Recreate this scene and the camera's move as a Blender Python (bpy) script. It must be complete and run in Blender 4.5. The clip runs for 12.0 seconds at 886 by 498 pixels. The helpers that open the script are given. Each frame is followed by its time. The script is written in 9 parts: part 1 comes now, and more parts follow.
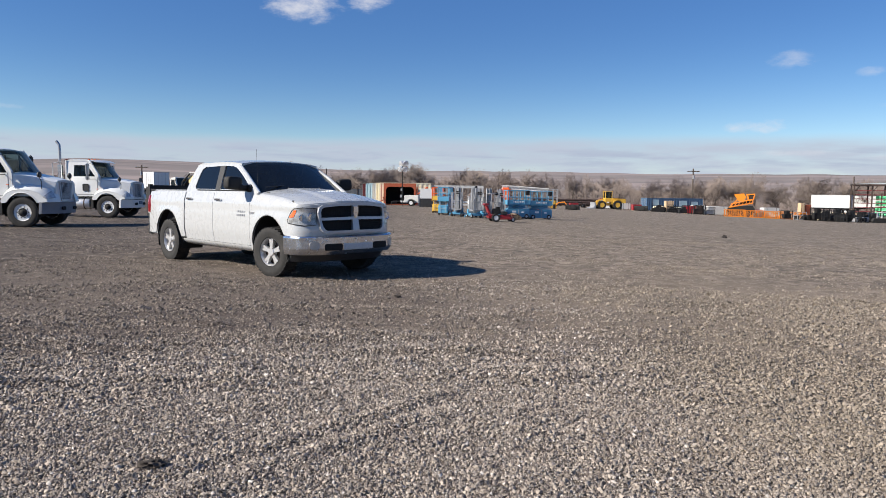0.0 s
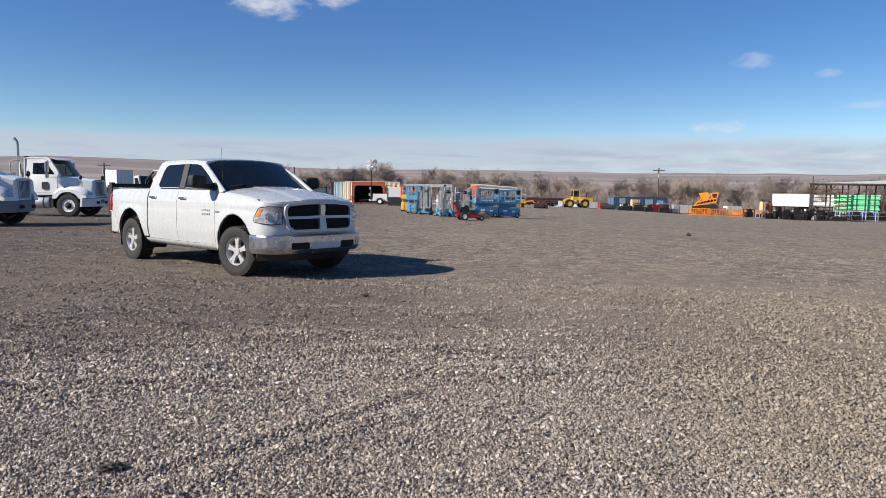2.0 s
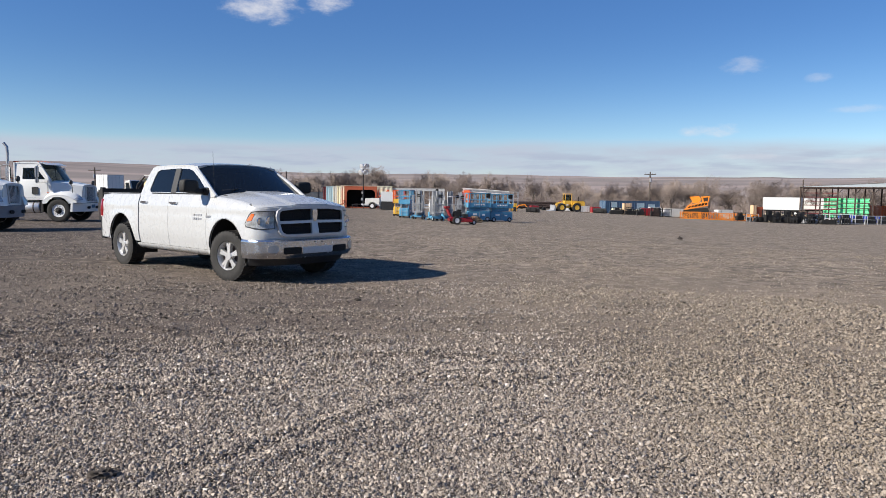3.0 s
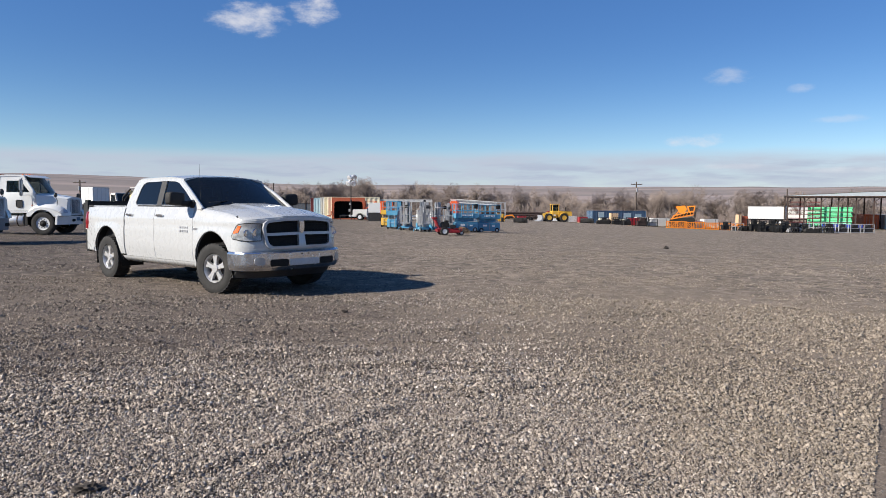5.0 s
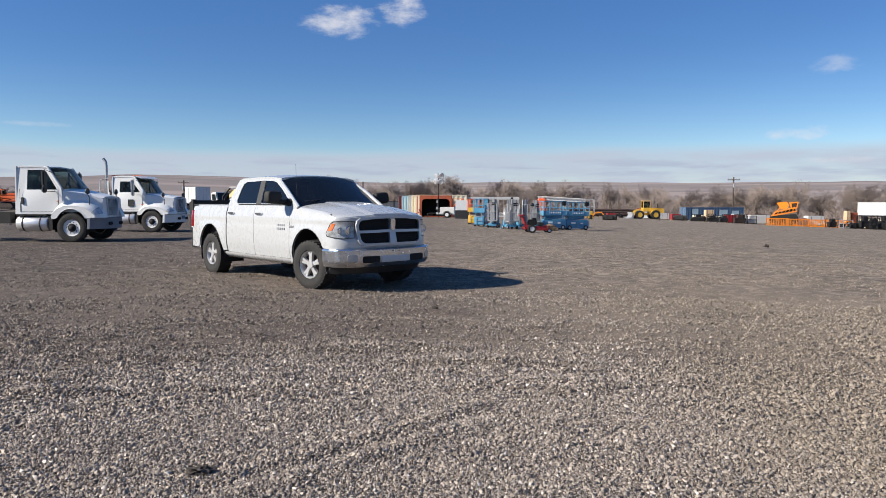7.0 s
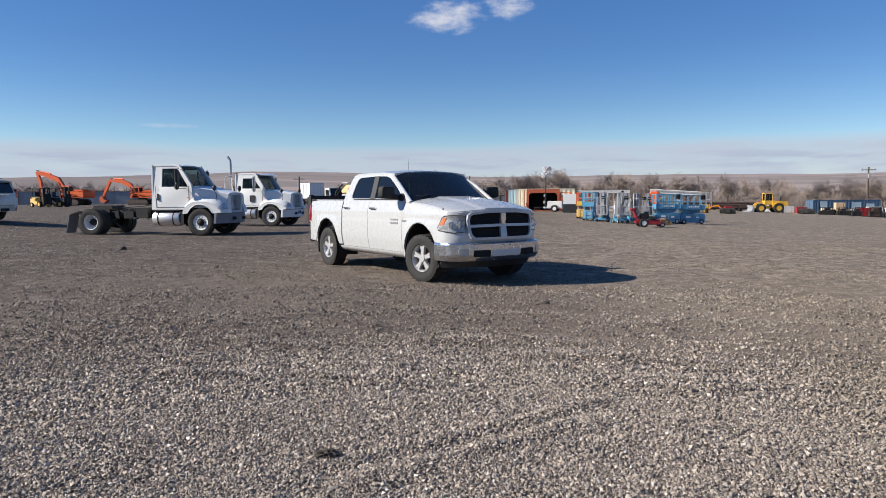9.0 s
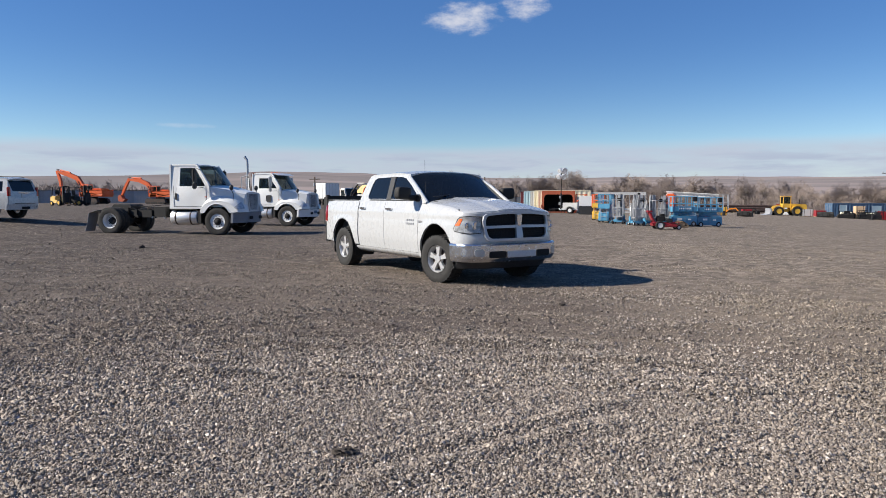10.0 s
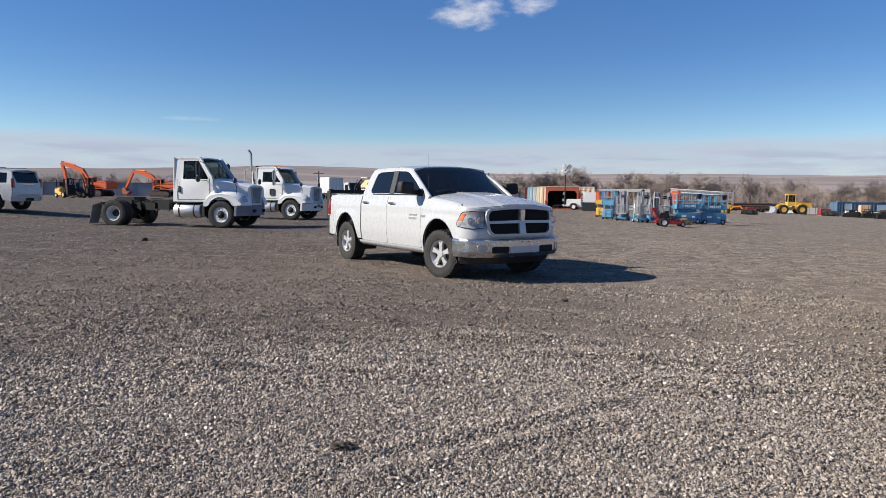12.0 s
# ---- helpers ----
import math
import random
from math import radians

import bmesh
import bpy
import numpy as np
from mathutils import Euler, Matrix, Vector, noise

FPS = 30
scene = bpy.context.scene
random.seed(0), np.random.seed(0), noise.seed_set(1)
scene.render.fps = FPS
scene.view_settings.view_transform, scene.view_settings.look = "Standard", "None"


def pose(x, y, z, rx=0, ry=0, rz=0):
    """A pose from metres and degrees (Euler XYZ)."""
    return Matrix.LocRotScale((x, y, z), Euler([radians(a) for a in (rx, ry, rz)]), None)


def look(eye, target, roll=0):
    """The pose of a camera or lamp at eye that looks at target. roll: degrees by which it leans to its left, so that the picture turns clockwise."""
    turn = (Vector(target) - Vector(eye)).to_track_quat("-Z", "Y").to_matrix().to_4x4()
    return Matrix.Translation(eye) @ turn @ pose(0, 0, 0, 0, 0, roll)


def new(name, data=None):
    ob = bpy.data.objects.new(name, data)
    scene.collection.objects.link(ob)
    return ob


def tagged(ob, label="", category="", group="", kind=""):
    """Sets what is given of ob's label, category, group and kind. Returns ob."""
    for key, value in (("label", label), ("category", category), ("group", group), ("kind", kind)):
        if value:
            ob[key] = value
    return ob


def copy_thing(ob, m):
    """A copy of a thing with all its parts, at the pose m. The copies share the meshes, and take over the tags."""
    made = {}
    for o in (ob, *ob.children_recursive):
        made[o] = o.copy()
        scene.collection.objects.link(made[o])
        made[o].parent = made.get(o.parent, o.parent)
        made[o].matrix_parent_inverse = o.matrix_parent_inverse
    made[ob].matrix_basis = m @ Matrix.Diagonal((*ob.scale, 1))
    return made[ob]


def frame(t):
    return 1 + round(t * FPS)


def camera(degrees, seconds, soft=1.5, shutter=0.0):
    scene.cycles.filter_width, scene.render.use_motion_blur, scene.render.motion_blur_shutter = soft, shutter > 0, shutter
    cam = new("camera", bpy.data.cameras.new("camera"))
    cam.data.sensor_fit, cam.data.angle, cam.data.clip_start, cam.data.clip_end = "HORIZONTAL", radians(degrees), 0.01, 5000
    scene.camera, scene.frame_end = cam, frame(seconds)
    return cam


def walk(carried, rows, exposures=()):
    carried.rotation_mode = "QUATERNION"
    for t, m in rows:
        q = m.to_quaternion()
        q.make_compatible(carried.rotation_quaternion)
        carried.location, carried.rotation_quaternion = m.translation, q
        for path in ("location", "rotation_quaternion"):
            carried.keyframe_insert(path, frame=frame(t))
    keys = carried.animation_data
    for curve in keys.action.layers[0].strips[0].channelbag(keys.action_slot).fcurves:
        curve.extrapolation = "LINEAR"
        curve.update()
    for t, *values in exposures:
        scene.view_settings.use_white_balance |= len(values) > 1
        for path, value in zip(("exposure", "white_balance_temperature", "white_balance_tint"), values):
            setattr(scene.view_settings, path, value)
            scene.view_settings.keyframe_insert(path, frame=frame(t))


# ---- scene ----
cam = camera(65.15, 12.0, soft=0.65)
PATH = (
    (0.0, 0.000, 0.000, 1.500, 85.110, -0.697, 0.060),
    (0.5, 0.004, 0.002, 1.500, 85.232, -0.623, -0.558),
    (1.0, 0.011, -0.003, 1.500, 85.093, -0.751, -1.688),
    (1.5, 0.020, 0.001, 1.500, 85.028, -0.748, -2.350),
    (2.0, 0.021, -0.002, 1.501, 85.029, -0.747, -2.486),
    (2.5, 0.026, -0.002, 1.499, 85.230, -0.655, -3.018),
    (3.0, 0.025, -0.010, 1.501, 85.384, -0.635, -3.117),
    (3.5, 0.028, -0.020, 1.505, 85.733, -0.588, -3.522),
    (4.0, 0.033, -0.030, 1.508, 86.039, -0.518, -4.025),
    (4.5, 0.038, -0.038, 1.508, 86.219, -0.439, -4.305),
    (5.0, 0.040, -0.045, 1.508, 86.280, -0.356, -4.123),
    (5.5, 0.036, -0.050, 1.508, 86.227, -0.273, -3.240),
    (6.0, 0.024, -0.057, 1.510, 86.073, -0.244, -1.535),
    (6.5, 0.006, -0.069, 1.510, 85.943, -0.311, 0.625),
    (7.0, -0.006, -0.074, 1.509, 86.048, -0.066, 2.994),
    (7.5, -0.019, -0.087, 1.512, 85.917, 0.021, 5.920),
    (8.0, -0.038, -0.097, 1.513, 85.750, 0.123, 8.460),
    (8.5, -0.058, -0.103, 1.512, 85.641, 0.251, 10.377),
    (9.0, -0.077, -0.109, 1.510, 85.592, 0.310, 11.728),
    (9.5, -0.090, -0.118, 1.508, 85.608, 0.204, 12.569),
    (10.0, -0.094, -0.130, 1.509, 85.671, -0.041, 12.953),
    (10.5, -0.091, -0.134, 1.512, 85.700, -0.137, 13.015),
    (11.0, -0.090, -0.126, 1.506, 85.651, -0.291, 13.085),
    (11.5, -0.094, -0.108, 1.505, 85.463, -0.213, 13.039),
    (12.0, -0.092, -0.089, 1.498, 85.288, -0.536, 13.266),
)
walk(cam, [(t, pose(*p)) for t, *p in PATH])

# ---- sky and sun ----
SUN_TO = Vector((-0.94, -0.342, 0.0)).normalized()      # level direction towards the sun
SUN_UP = radians(32)
sun_dir = SUN_TO * math.cos(SUN_UP) + Vector((0, 0, math.sin(SUN_UP)))
sun_data = bpy.data.lights.new("sun", "SUN")
sun_data.energy, sun_data.angle, sun_data.color = 5.0, radians(0.53), (1.0, 0.927, 0.82)
sun = new("sun", sun_data)
sun.matrix_world = look(sun_dir * 100, (0, 0, 0))
scene.view_settings.exposure = 0.72


class Nodes:
    """Small writer for node trees."""

    def __init__(self, tree):
        self.t = tree

    def add(self, kind, **values):
        n = self.t.nodes.new(kind)
        for k, v in values.items():
            setattr(n, k, v)
        return n

    def link(self, a, b):
        self.t.links.new(a, b)

    def put(self, socket, value):
        if isinstance(value, bpy.types.NodeSocket):
            self.link(value, socket)
        else:
            socket.default_value = value

    def maths(self, op, a, b=0.0, c=0.0):
        n = self.add("ShaderNodeMath", operation=op)
        for s, v in zip(n.inputs, (a, b, c)):
            self.put(s, v)
        return n.outputs[0]

    def mix(self, fac, a, b, blend="MIX"):
        n = self.add("ShaderNodeMix", data_type="RGBA", blend_type=blend)
        self.put(n.inputs[0], fac)
        self.put(n.inputs[6], a if isinstance(a, bpy.types.NodeSocket) else (*a, 1)[:4])
        self.put(n.inputs[7], b if isinstance(b, bpy.types.NodeSocket) else (*b, 1)[:4])
        return n.outputs[2]

    def noise(self, vec, scale, detail=4.0, rough=0.55, distort=0.0):
        n = self.add("ShaderNodeTexNoise")
        if vec is not None:
            self.link(vec, n.inputs["Vector"])
        n.inputs["Scale"].default_value, n.inputs["Detail"].default_value = scale, detail
        n.inputs["Roughness"].default_value, n.inputs["Distortion"].default_value = rough, distort
        return n.outputs["Fac"]

    def ramp(self, value, lo, hi, a=0.0, b=1.0):
        n = self.add("ShaderNodeMapRange", interpolation_type="SMOOTHSTEP")
        for s, v in zip(n.inputs[:5], (value, lo, hi, a, b)):
            self.put(s, v)
        return n.outputs[0]


world = bpy.data.worlds.new("sky")
scene.world = world
world.use_nodes = True
w = Nodes(world.node_tree)
back = world.node_tree.nodes["Background"]
sky = w.add("ShaderNodeTexSky", sky_type="NISHITA", sun_disc=False)
sky.sun_elevation = SUN_UP
sky.sun_rotation = math.atan2(SUN_TO.x, SUN_TO.y)
sky.altitude, sky.air_density, sky.dust_density, sky.ozone_density = 2000, 1.0, 0.0, 1.6
way = w.add("ShaderNodeTexCoord").outputs["Generated"]
sep = w.add("ShaderNodeSeparateXYZ")
w.link(way, sep.inputs[0])
az = w.maths("ARCTAN2", sep.outputs[0], sep.outputs[1])
el = w.maths("ARCSINE", sep.outputs[2])


def cloud_coords(sx, sy):
    n = w.add("ShaderNodeCombineXYZ")
    w.link(w.maths("MULTIPLY", az, sx), n.inputs[0])
    w.link(w.maths("MULTIPLY", el, sy), n.inputs[1])
    return n.outputs[0]


# low bank of thin cloud all round the horizon
wave = w.noise(cloud_coords(2.2, 3.0), 1.0, 3.0)
top = w.maths("ADD", el, w.maths("MULTIPLY", w.maths("SUBTRACT", wave, 0.5), 0.035))
bank = w.ramp(top, 0.078, 0.058)
streak = w.noise(cloud_coords(6.0, 34.0), 1.6, 5.0, 0.6)
bank = w.maths("MULTIPLY", bank, w.ramp(streak, 0.30, 0.66, 0.66, 0.96))
streaks = w.ramp(w.noise(cloud_coords(5.0, 46.0), 1.3, 5.0, 0.55, 0.3), 0.48, 0.66)
streaks = w.maths("MULTIPLY", streaks, w.maths("MULTIPLY", w.ramp(el, 0.024, 0.040), w.ramp(el, 0.068, 0.048)))
# small fair-weather clouds: azimuth, elevation, half width, half height in degrees
puff = None
soft_noise = w.noise(cloud_coords(30.0, 60.0), 1.0, 6.0, 0.62)
for a, e, ww, hh, strength in ((-11.2, 14.1, 3.2, 1.4, 0.8), (-6.3, 15.1, 2.0, 1.5, 0.8), (26.2, 9.6, 1.7, 0.7, 0.36),
                               (31.0, 8.5, 1.0, 0.42, 0.36), (24.0, 4.95, 2.7, 0.55, 0.62), (34.0, 6.2, 2.0, 0.3, 0.3),
                               (-33.2, 5.4, 2.4, 0.22, 0.26), (26.5, 3.0, 3.0, 0.25, 0.4), (34.5, 2.6, 4.0, 0.25, 0.4)):
    dx = w.maths("DIVIDE", w.maths("SUBTRACT", az, radians(a)), radians(ww))
    dy = w.maths("DIVIDE", w.maths("SUBTRACT", el, radians(e)), radians(hh))
    r2 = w.maths("ADD", w.maths("MULTIPLY", dx, dx), w.maths("MULTIPLY", dy, dy))
    f = w.maths("ADD", w.maths("SUBTRACT", 1.0, r2), w.maths("MULTIPLY", w.maths("SUBTRACT", soft_noise, 0.5), 3.2))
    f = w.ramp(f, -0.1, 1.7, 0.0, strength)
    puff = f if puff is None else w.maths("MAXIMUM", puff, f)
deep = w.add("ShaderNodeHueSaturation")
deep.inputs["Hue"].default_value, deep.inputs["Saturation"].default_value = 0.508, 1.32
w.link(sky.outputs[0], deep.inputs["Color"])
upper = w.mix(w.ramp(el, 0.09, 0.28, 0.0, 0.28), deep.outputs[0], (0.95, 2.15, 5.45))
col = w.mix(bank, upper, (4.50, 4.98, 5.98))
col = w.mix(w.maths("MULTIPLY", streaks, 0.75), col, (3.75, 4.25, 5.45))
col = w.mix(puff, col, (6.9, 6.9, 7.3))
w.link(col, back.inputs[0])
back.inputs[1].default_value = 0.0695

# ---- materials ----


def paint(name, color, rough=0.5, metal=0.0, vary=0.12, scale=3.0, bump=0.0, bump_scale=60.0, dirt=None, coat=0.0, spread=0.0):
    """Principled material with two scales of variation; dirt: (colour, amount); spread: change from piece to piece."""
    m = bpy.data.materials.new(name)
    m.use_nodes = True
    n = Nodes(m.node_tree)
    p = m.node_tree.nodes["Principled BSDF"]
    co = n.add("ShaderNodeTexCoord").outputs["Object"]
    big, fine = n.noise(co, scale, 5.0, 0.6), n.noise(co, scale * 14, 3.0)
    c = n.mix(n.ramp(big, 0.3, 0.7), tuple(x * (1 - vary) for x in color), tuple(min(1, x * (1 + vary * 0.5)) for x in color))
    c = n.mix(n.maths("MULTIPLY", n.ramp(fine, 0.45, 0.75), vary * 0.8), c, tuple(x * 0.6 for x in color))
    if dirt:
        spots = n.ramp(n.maths("ADD", n.maths("MULTIPLY", big, 0.6), n.maths("MULTIPLY", fine, 0.4)), 0.46, 0.66, 0.0, dirt[1])
        c = n.mix(spots, c, dirt[0])
    if spread:
        r = n.add("ShaderNodeObjectInfo").outputs["Random"]
        v = n.add("ShaderNodeHueSaturation")
        n.link(c, v.inputs["Color"])
        n.link(n.ramp(r, 0.0, 1.0, 1 - spread, 1 + spread), v.inputs["Value"])
        c = v.outputs[0]
    n.link(c, p.inputs["Base Color"])
    n.link(n.ramp(fine, 0.3, 0.7, max(0.02, rough - 0.06), min(1, rough + 0.08)), p.inputs["Roughness"])
    p.inputs["Metallic"].default_value = metal
    p.inputs["Coat Weight"].default_value, p.inputs["Coat Roughness"].default_value = coat, 0.04
    if bump:
        b = n.add("ShaderNodeBump")
        b.inputs["Strength"].default_value, b.inputs["Distance"].default_value = bump, 0.01
        n.link(n.noise(co, bump_scale, 4.0), b.inputs["Height"])
        n.link(b.outputs[0], p.inputs["Normal"])
    return m


def pane_glass(name, tint, through_share, rough=0.02):
    """Tinted pane: a glossy dark sheet that lets a share of the light straight through."""
    m = bpy.data.materials.new(name)
    m.use_nodes = True
    n = Nodes(m.node_tree)
    p = m.node_tree.nodes["Principled BSDF"]
    p.inputs["Base Color"].default_value, p.inputs["Roughness"].default_value = (*tint, 1), rough
    p.inputs["IOR"].default_value = 1.5
    t = n.add("ShaderNodeBsdfTransparent")
    t.inputs[0].default_value = (0.80, 0.88, 0.86, 1)
    s = n.add("ShaderNodeMixShader")
    s.inputs[0].default_value = through_share
    n.link(p.outputs[0], s.inputs[1])
    n.link(t.outputs[0], s.inputs[2])
    n.link(s.outputs[0], m.node_tree.nodes["Material Output"].inputs[0])
    return m


def ground_material():
    m = bpy.data.materials.new("gravel_ground")
    m.use_nodes = True
    n = Nodes(m.node_tree)
    p = m.node_tree.nodes["Principled BSDF"]
    co = n.add("ShaderNodeTexCoord").outputs["Object"]
    s = n.add("ShaderNodeSeparateXYZ")
    n.link(co, s.inputs[0])
    flat = n.add("ShaderNodeCombineXYZ")
    n.link(s.outputs[0], flat.inputs[0])
    n.link(s.outputs[1], flat.inputs[1])
    co = flat.outputs[0]
    reach = n.maths("SQRT", n.maths("ADD", n.maths("MULTIPLY", s.outputs[0], s.outputs[0]), n.maths("MULTIPLY", s.outputs[1], s.outputs[1])))

    def cells(size):
        v_ = n.add("ShaderNodeTexVoronoi", feature="F1")
        v_.inputs["Scale"].default_value = size
        n.link(co, v_.inputs["Vector"])
        g_ = n.add("ShaderNodeSeparateColor")
        n.link(v_.outputs["Color"], g_.inputs[0])
        return v_.outputs["Distance"], g_.outputs[0], g_.outputs[1]

    def stretched(sx, sy, turn, detail):
        q = n.add("ShaderNodeMapping")
        q.inputs["Rotation"].default_value, q.inputs["Scale"].default_value = (0, 0, radians(turn)), (sx, sy, 1)
        n.link(co, q.inputs[0])
        return n.noise(q.outputs[0], 1.0, detail, 0.6, 0.35)

    d1, r1, q1 = cells(55.0)
    d2, r2, q2 = cells(120.0)
    d3, r3, q3 = cells(17.0)
    worn = n.noise(co, 0.30, 6.0, 0.65, 0.6)
    wide = n.noise(co, 0.055, 4.0, 0.55, 0.4)
    lane = stretched(0.07, 0.62, 6, 4.0)
    fine_lane = stretched(0.28, 2.6, 4, 5.0)
    # packed earth with crushed stone in it, darkened for the shade between stones
    soil = n.mix(n.ramp(worn, 0.36, 0.64), (0.083, 0.065, 0.055), (0.132, 0.105, 0.085))
    soil = n.mix(n.ramp(fine_lane, 0.40, 0.62, 0.0, 0.55), soil, (0.163, 0.132, 0.107))
    soil = n.mix(n.ramp(r2, 0.55, 0.95, 0.0, 0.6), soil, (0.198, 0.164, 0.136))
    soil = n.mix(n.ramp(q2, 0.62, 0.95, 0.0, 0.7), soil, (0.044, 0.035, 0.030))
    soil = n.mix(n.ramp(r1, 0.72, 0.95, 0.0, 0.65), soil, (0.233, 0.195, 0.165))
    soil = n.mix(n.ramp(q1, 0.78, 0.97, 0.0, 0.7), soil, (0.049, 0.040, 0.034))
    # tan soil on the river side; crushed asphalt lorry side, darkened for stones' shaded faces
    drift = n.maths("ADD", s.outputs[0], n.maths("MULTIPLY", n.maths("SUBTRACT", wide, 0.5), 18.0))
    tan_ = n.maths("MULTIPLY", n.ramp(drift, -4.0, 4.0), n.ramp(worn, 0.30, 0.62, 0.35, 1.0))
    c = n.mix(n.maths("MULTIPLY", tan_, 0.75), soil, n.mix(r1, (0.198, 0.158, 0.120), (0.334, 0.272, 0.208)))
    dark = n.mix(n.noise(co, 1.1, 8.0, 0.75), (0.044, 0.035, 0.030), (0.099, 0.079, 0.065))
    dark = n.mix(n.ramp(lane, 0.40, 0.62, 0.0, 0.6), dark, (0.110, 0.089, 0.074))
    dark = n.mix(n.ramp(r3, 0.80, 0.97, 0.0, 0.55), dark, (0.282, 0.246, 0.216))
    dark = n.mix(n.ramp(q3, 0.66, 0.92, 0.0, 0.6), dark, (0.032, 0.026, 0.022))
    pale = n.mix(n.noise(co, 1.3, 8.0, 0.75), (0.134, 0.109, 0.085), (0.255, 0.209, 0.164))
    pale = n.mix(n.ramp(r3, 0.70, 0.95, 0.0, 0.6), pale, (0.299, 0.255, 0.211))
    pale = n.mix(n.ramp(q3, 0.68, 0.93, 0.0, 0.6), pale, (0.075, 0.060, 0.048))
    far_ = n.mix(n.ramp(drift, -15.0, 3.0), dark, pale)
    for size, low_, high_ in ((7.0, 0.60, 1.38), (3.1, 0.78, 1.22)):
        _, rc, _ = cells(size)
        lift_ = n.add("ShaderNodeHueSaturation")
        n.link(far_, lift_.inputs["Color"])
        n.link(n.ramp(rc, 0.0, 1.0, low_, high_), lift_.inputs["Value"])
        far_ = lift_.outputs[0]
    c = n.mix(n.ramp(n.maths("ADD", reach, n.maths("MULTIPLY", n.maths("SUBTRACT", wide, 0.5), 14.0)), 8.0, 17.0, 0.0, 0.88), c, far_)
    c = n.mix(n.maths("MULTIPLY", n.ramp(lane, 0.52, 0.66), n.ramp(drift, 2.0, -6.0, 0.08, 0.45)), c, (0.077, 0.061, 0.050))
    # open country beyond the yard: dry grass, pale red soil, distance haze painted in
    land = n.mix(n.noise(co, 0.012, 6.0, 0.65, 0.8), (0.150, 0.130, 0.121), (0.245, 0.211, 0.194))
    land = n.mix(n.ramp(stretched(0.0007, 0.0045, 0, 5.0), 0.42, 0.62), land, (0.290, 0.238, 0.219))
    land = n.mix(n.ramp(s.outputs[0], -500.0, -2000.0, 0.0, 0.6), land, (0.110, 0.098, 0.096))   # darker, greyer slopes far to the left
    c = n.mix(n.ramp(reach, 190.0, 260.0), c, land)
    n.link(c, p.inputs["Base Color"])
    p.inputs["Roughness"].default_value = 0.92
    p.inputs["Specular IOR Level"].default_value = 0.2
    h = n.maths("ADD", n.maths("MULTIPLY", n.ramp(d1, 0.0, 0.7, 1.0, 0.0), n.ramp(r1, 0.25, 0.9)), n.maths("MULTIPLY", n.ramp(d2, 0.0, 0.7, 0.45, 0.0), r2))
    b = n.add("ShaderNodeBump")
    b.inputs["Strength"].default_value, b.inputs["Distance"].default_value = 0.85, 0.012
    n.link(h, b.inputs["Height"])
    n.link(b.outputs[0], p.inputs["Normal"])
    return m


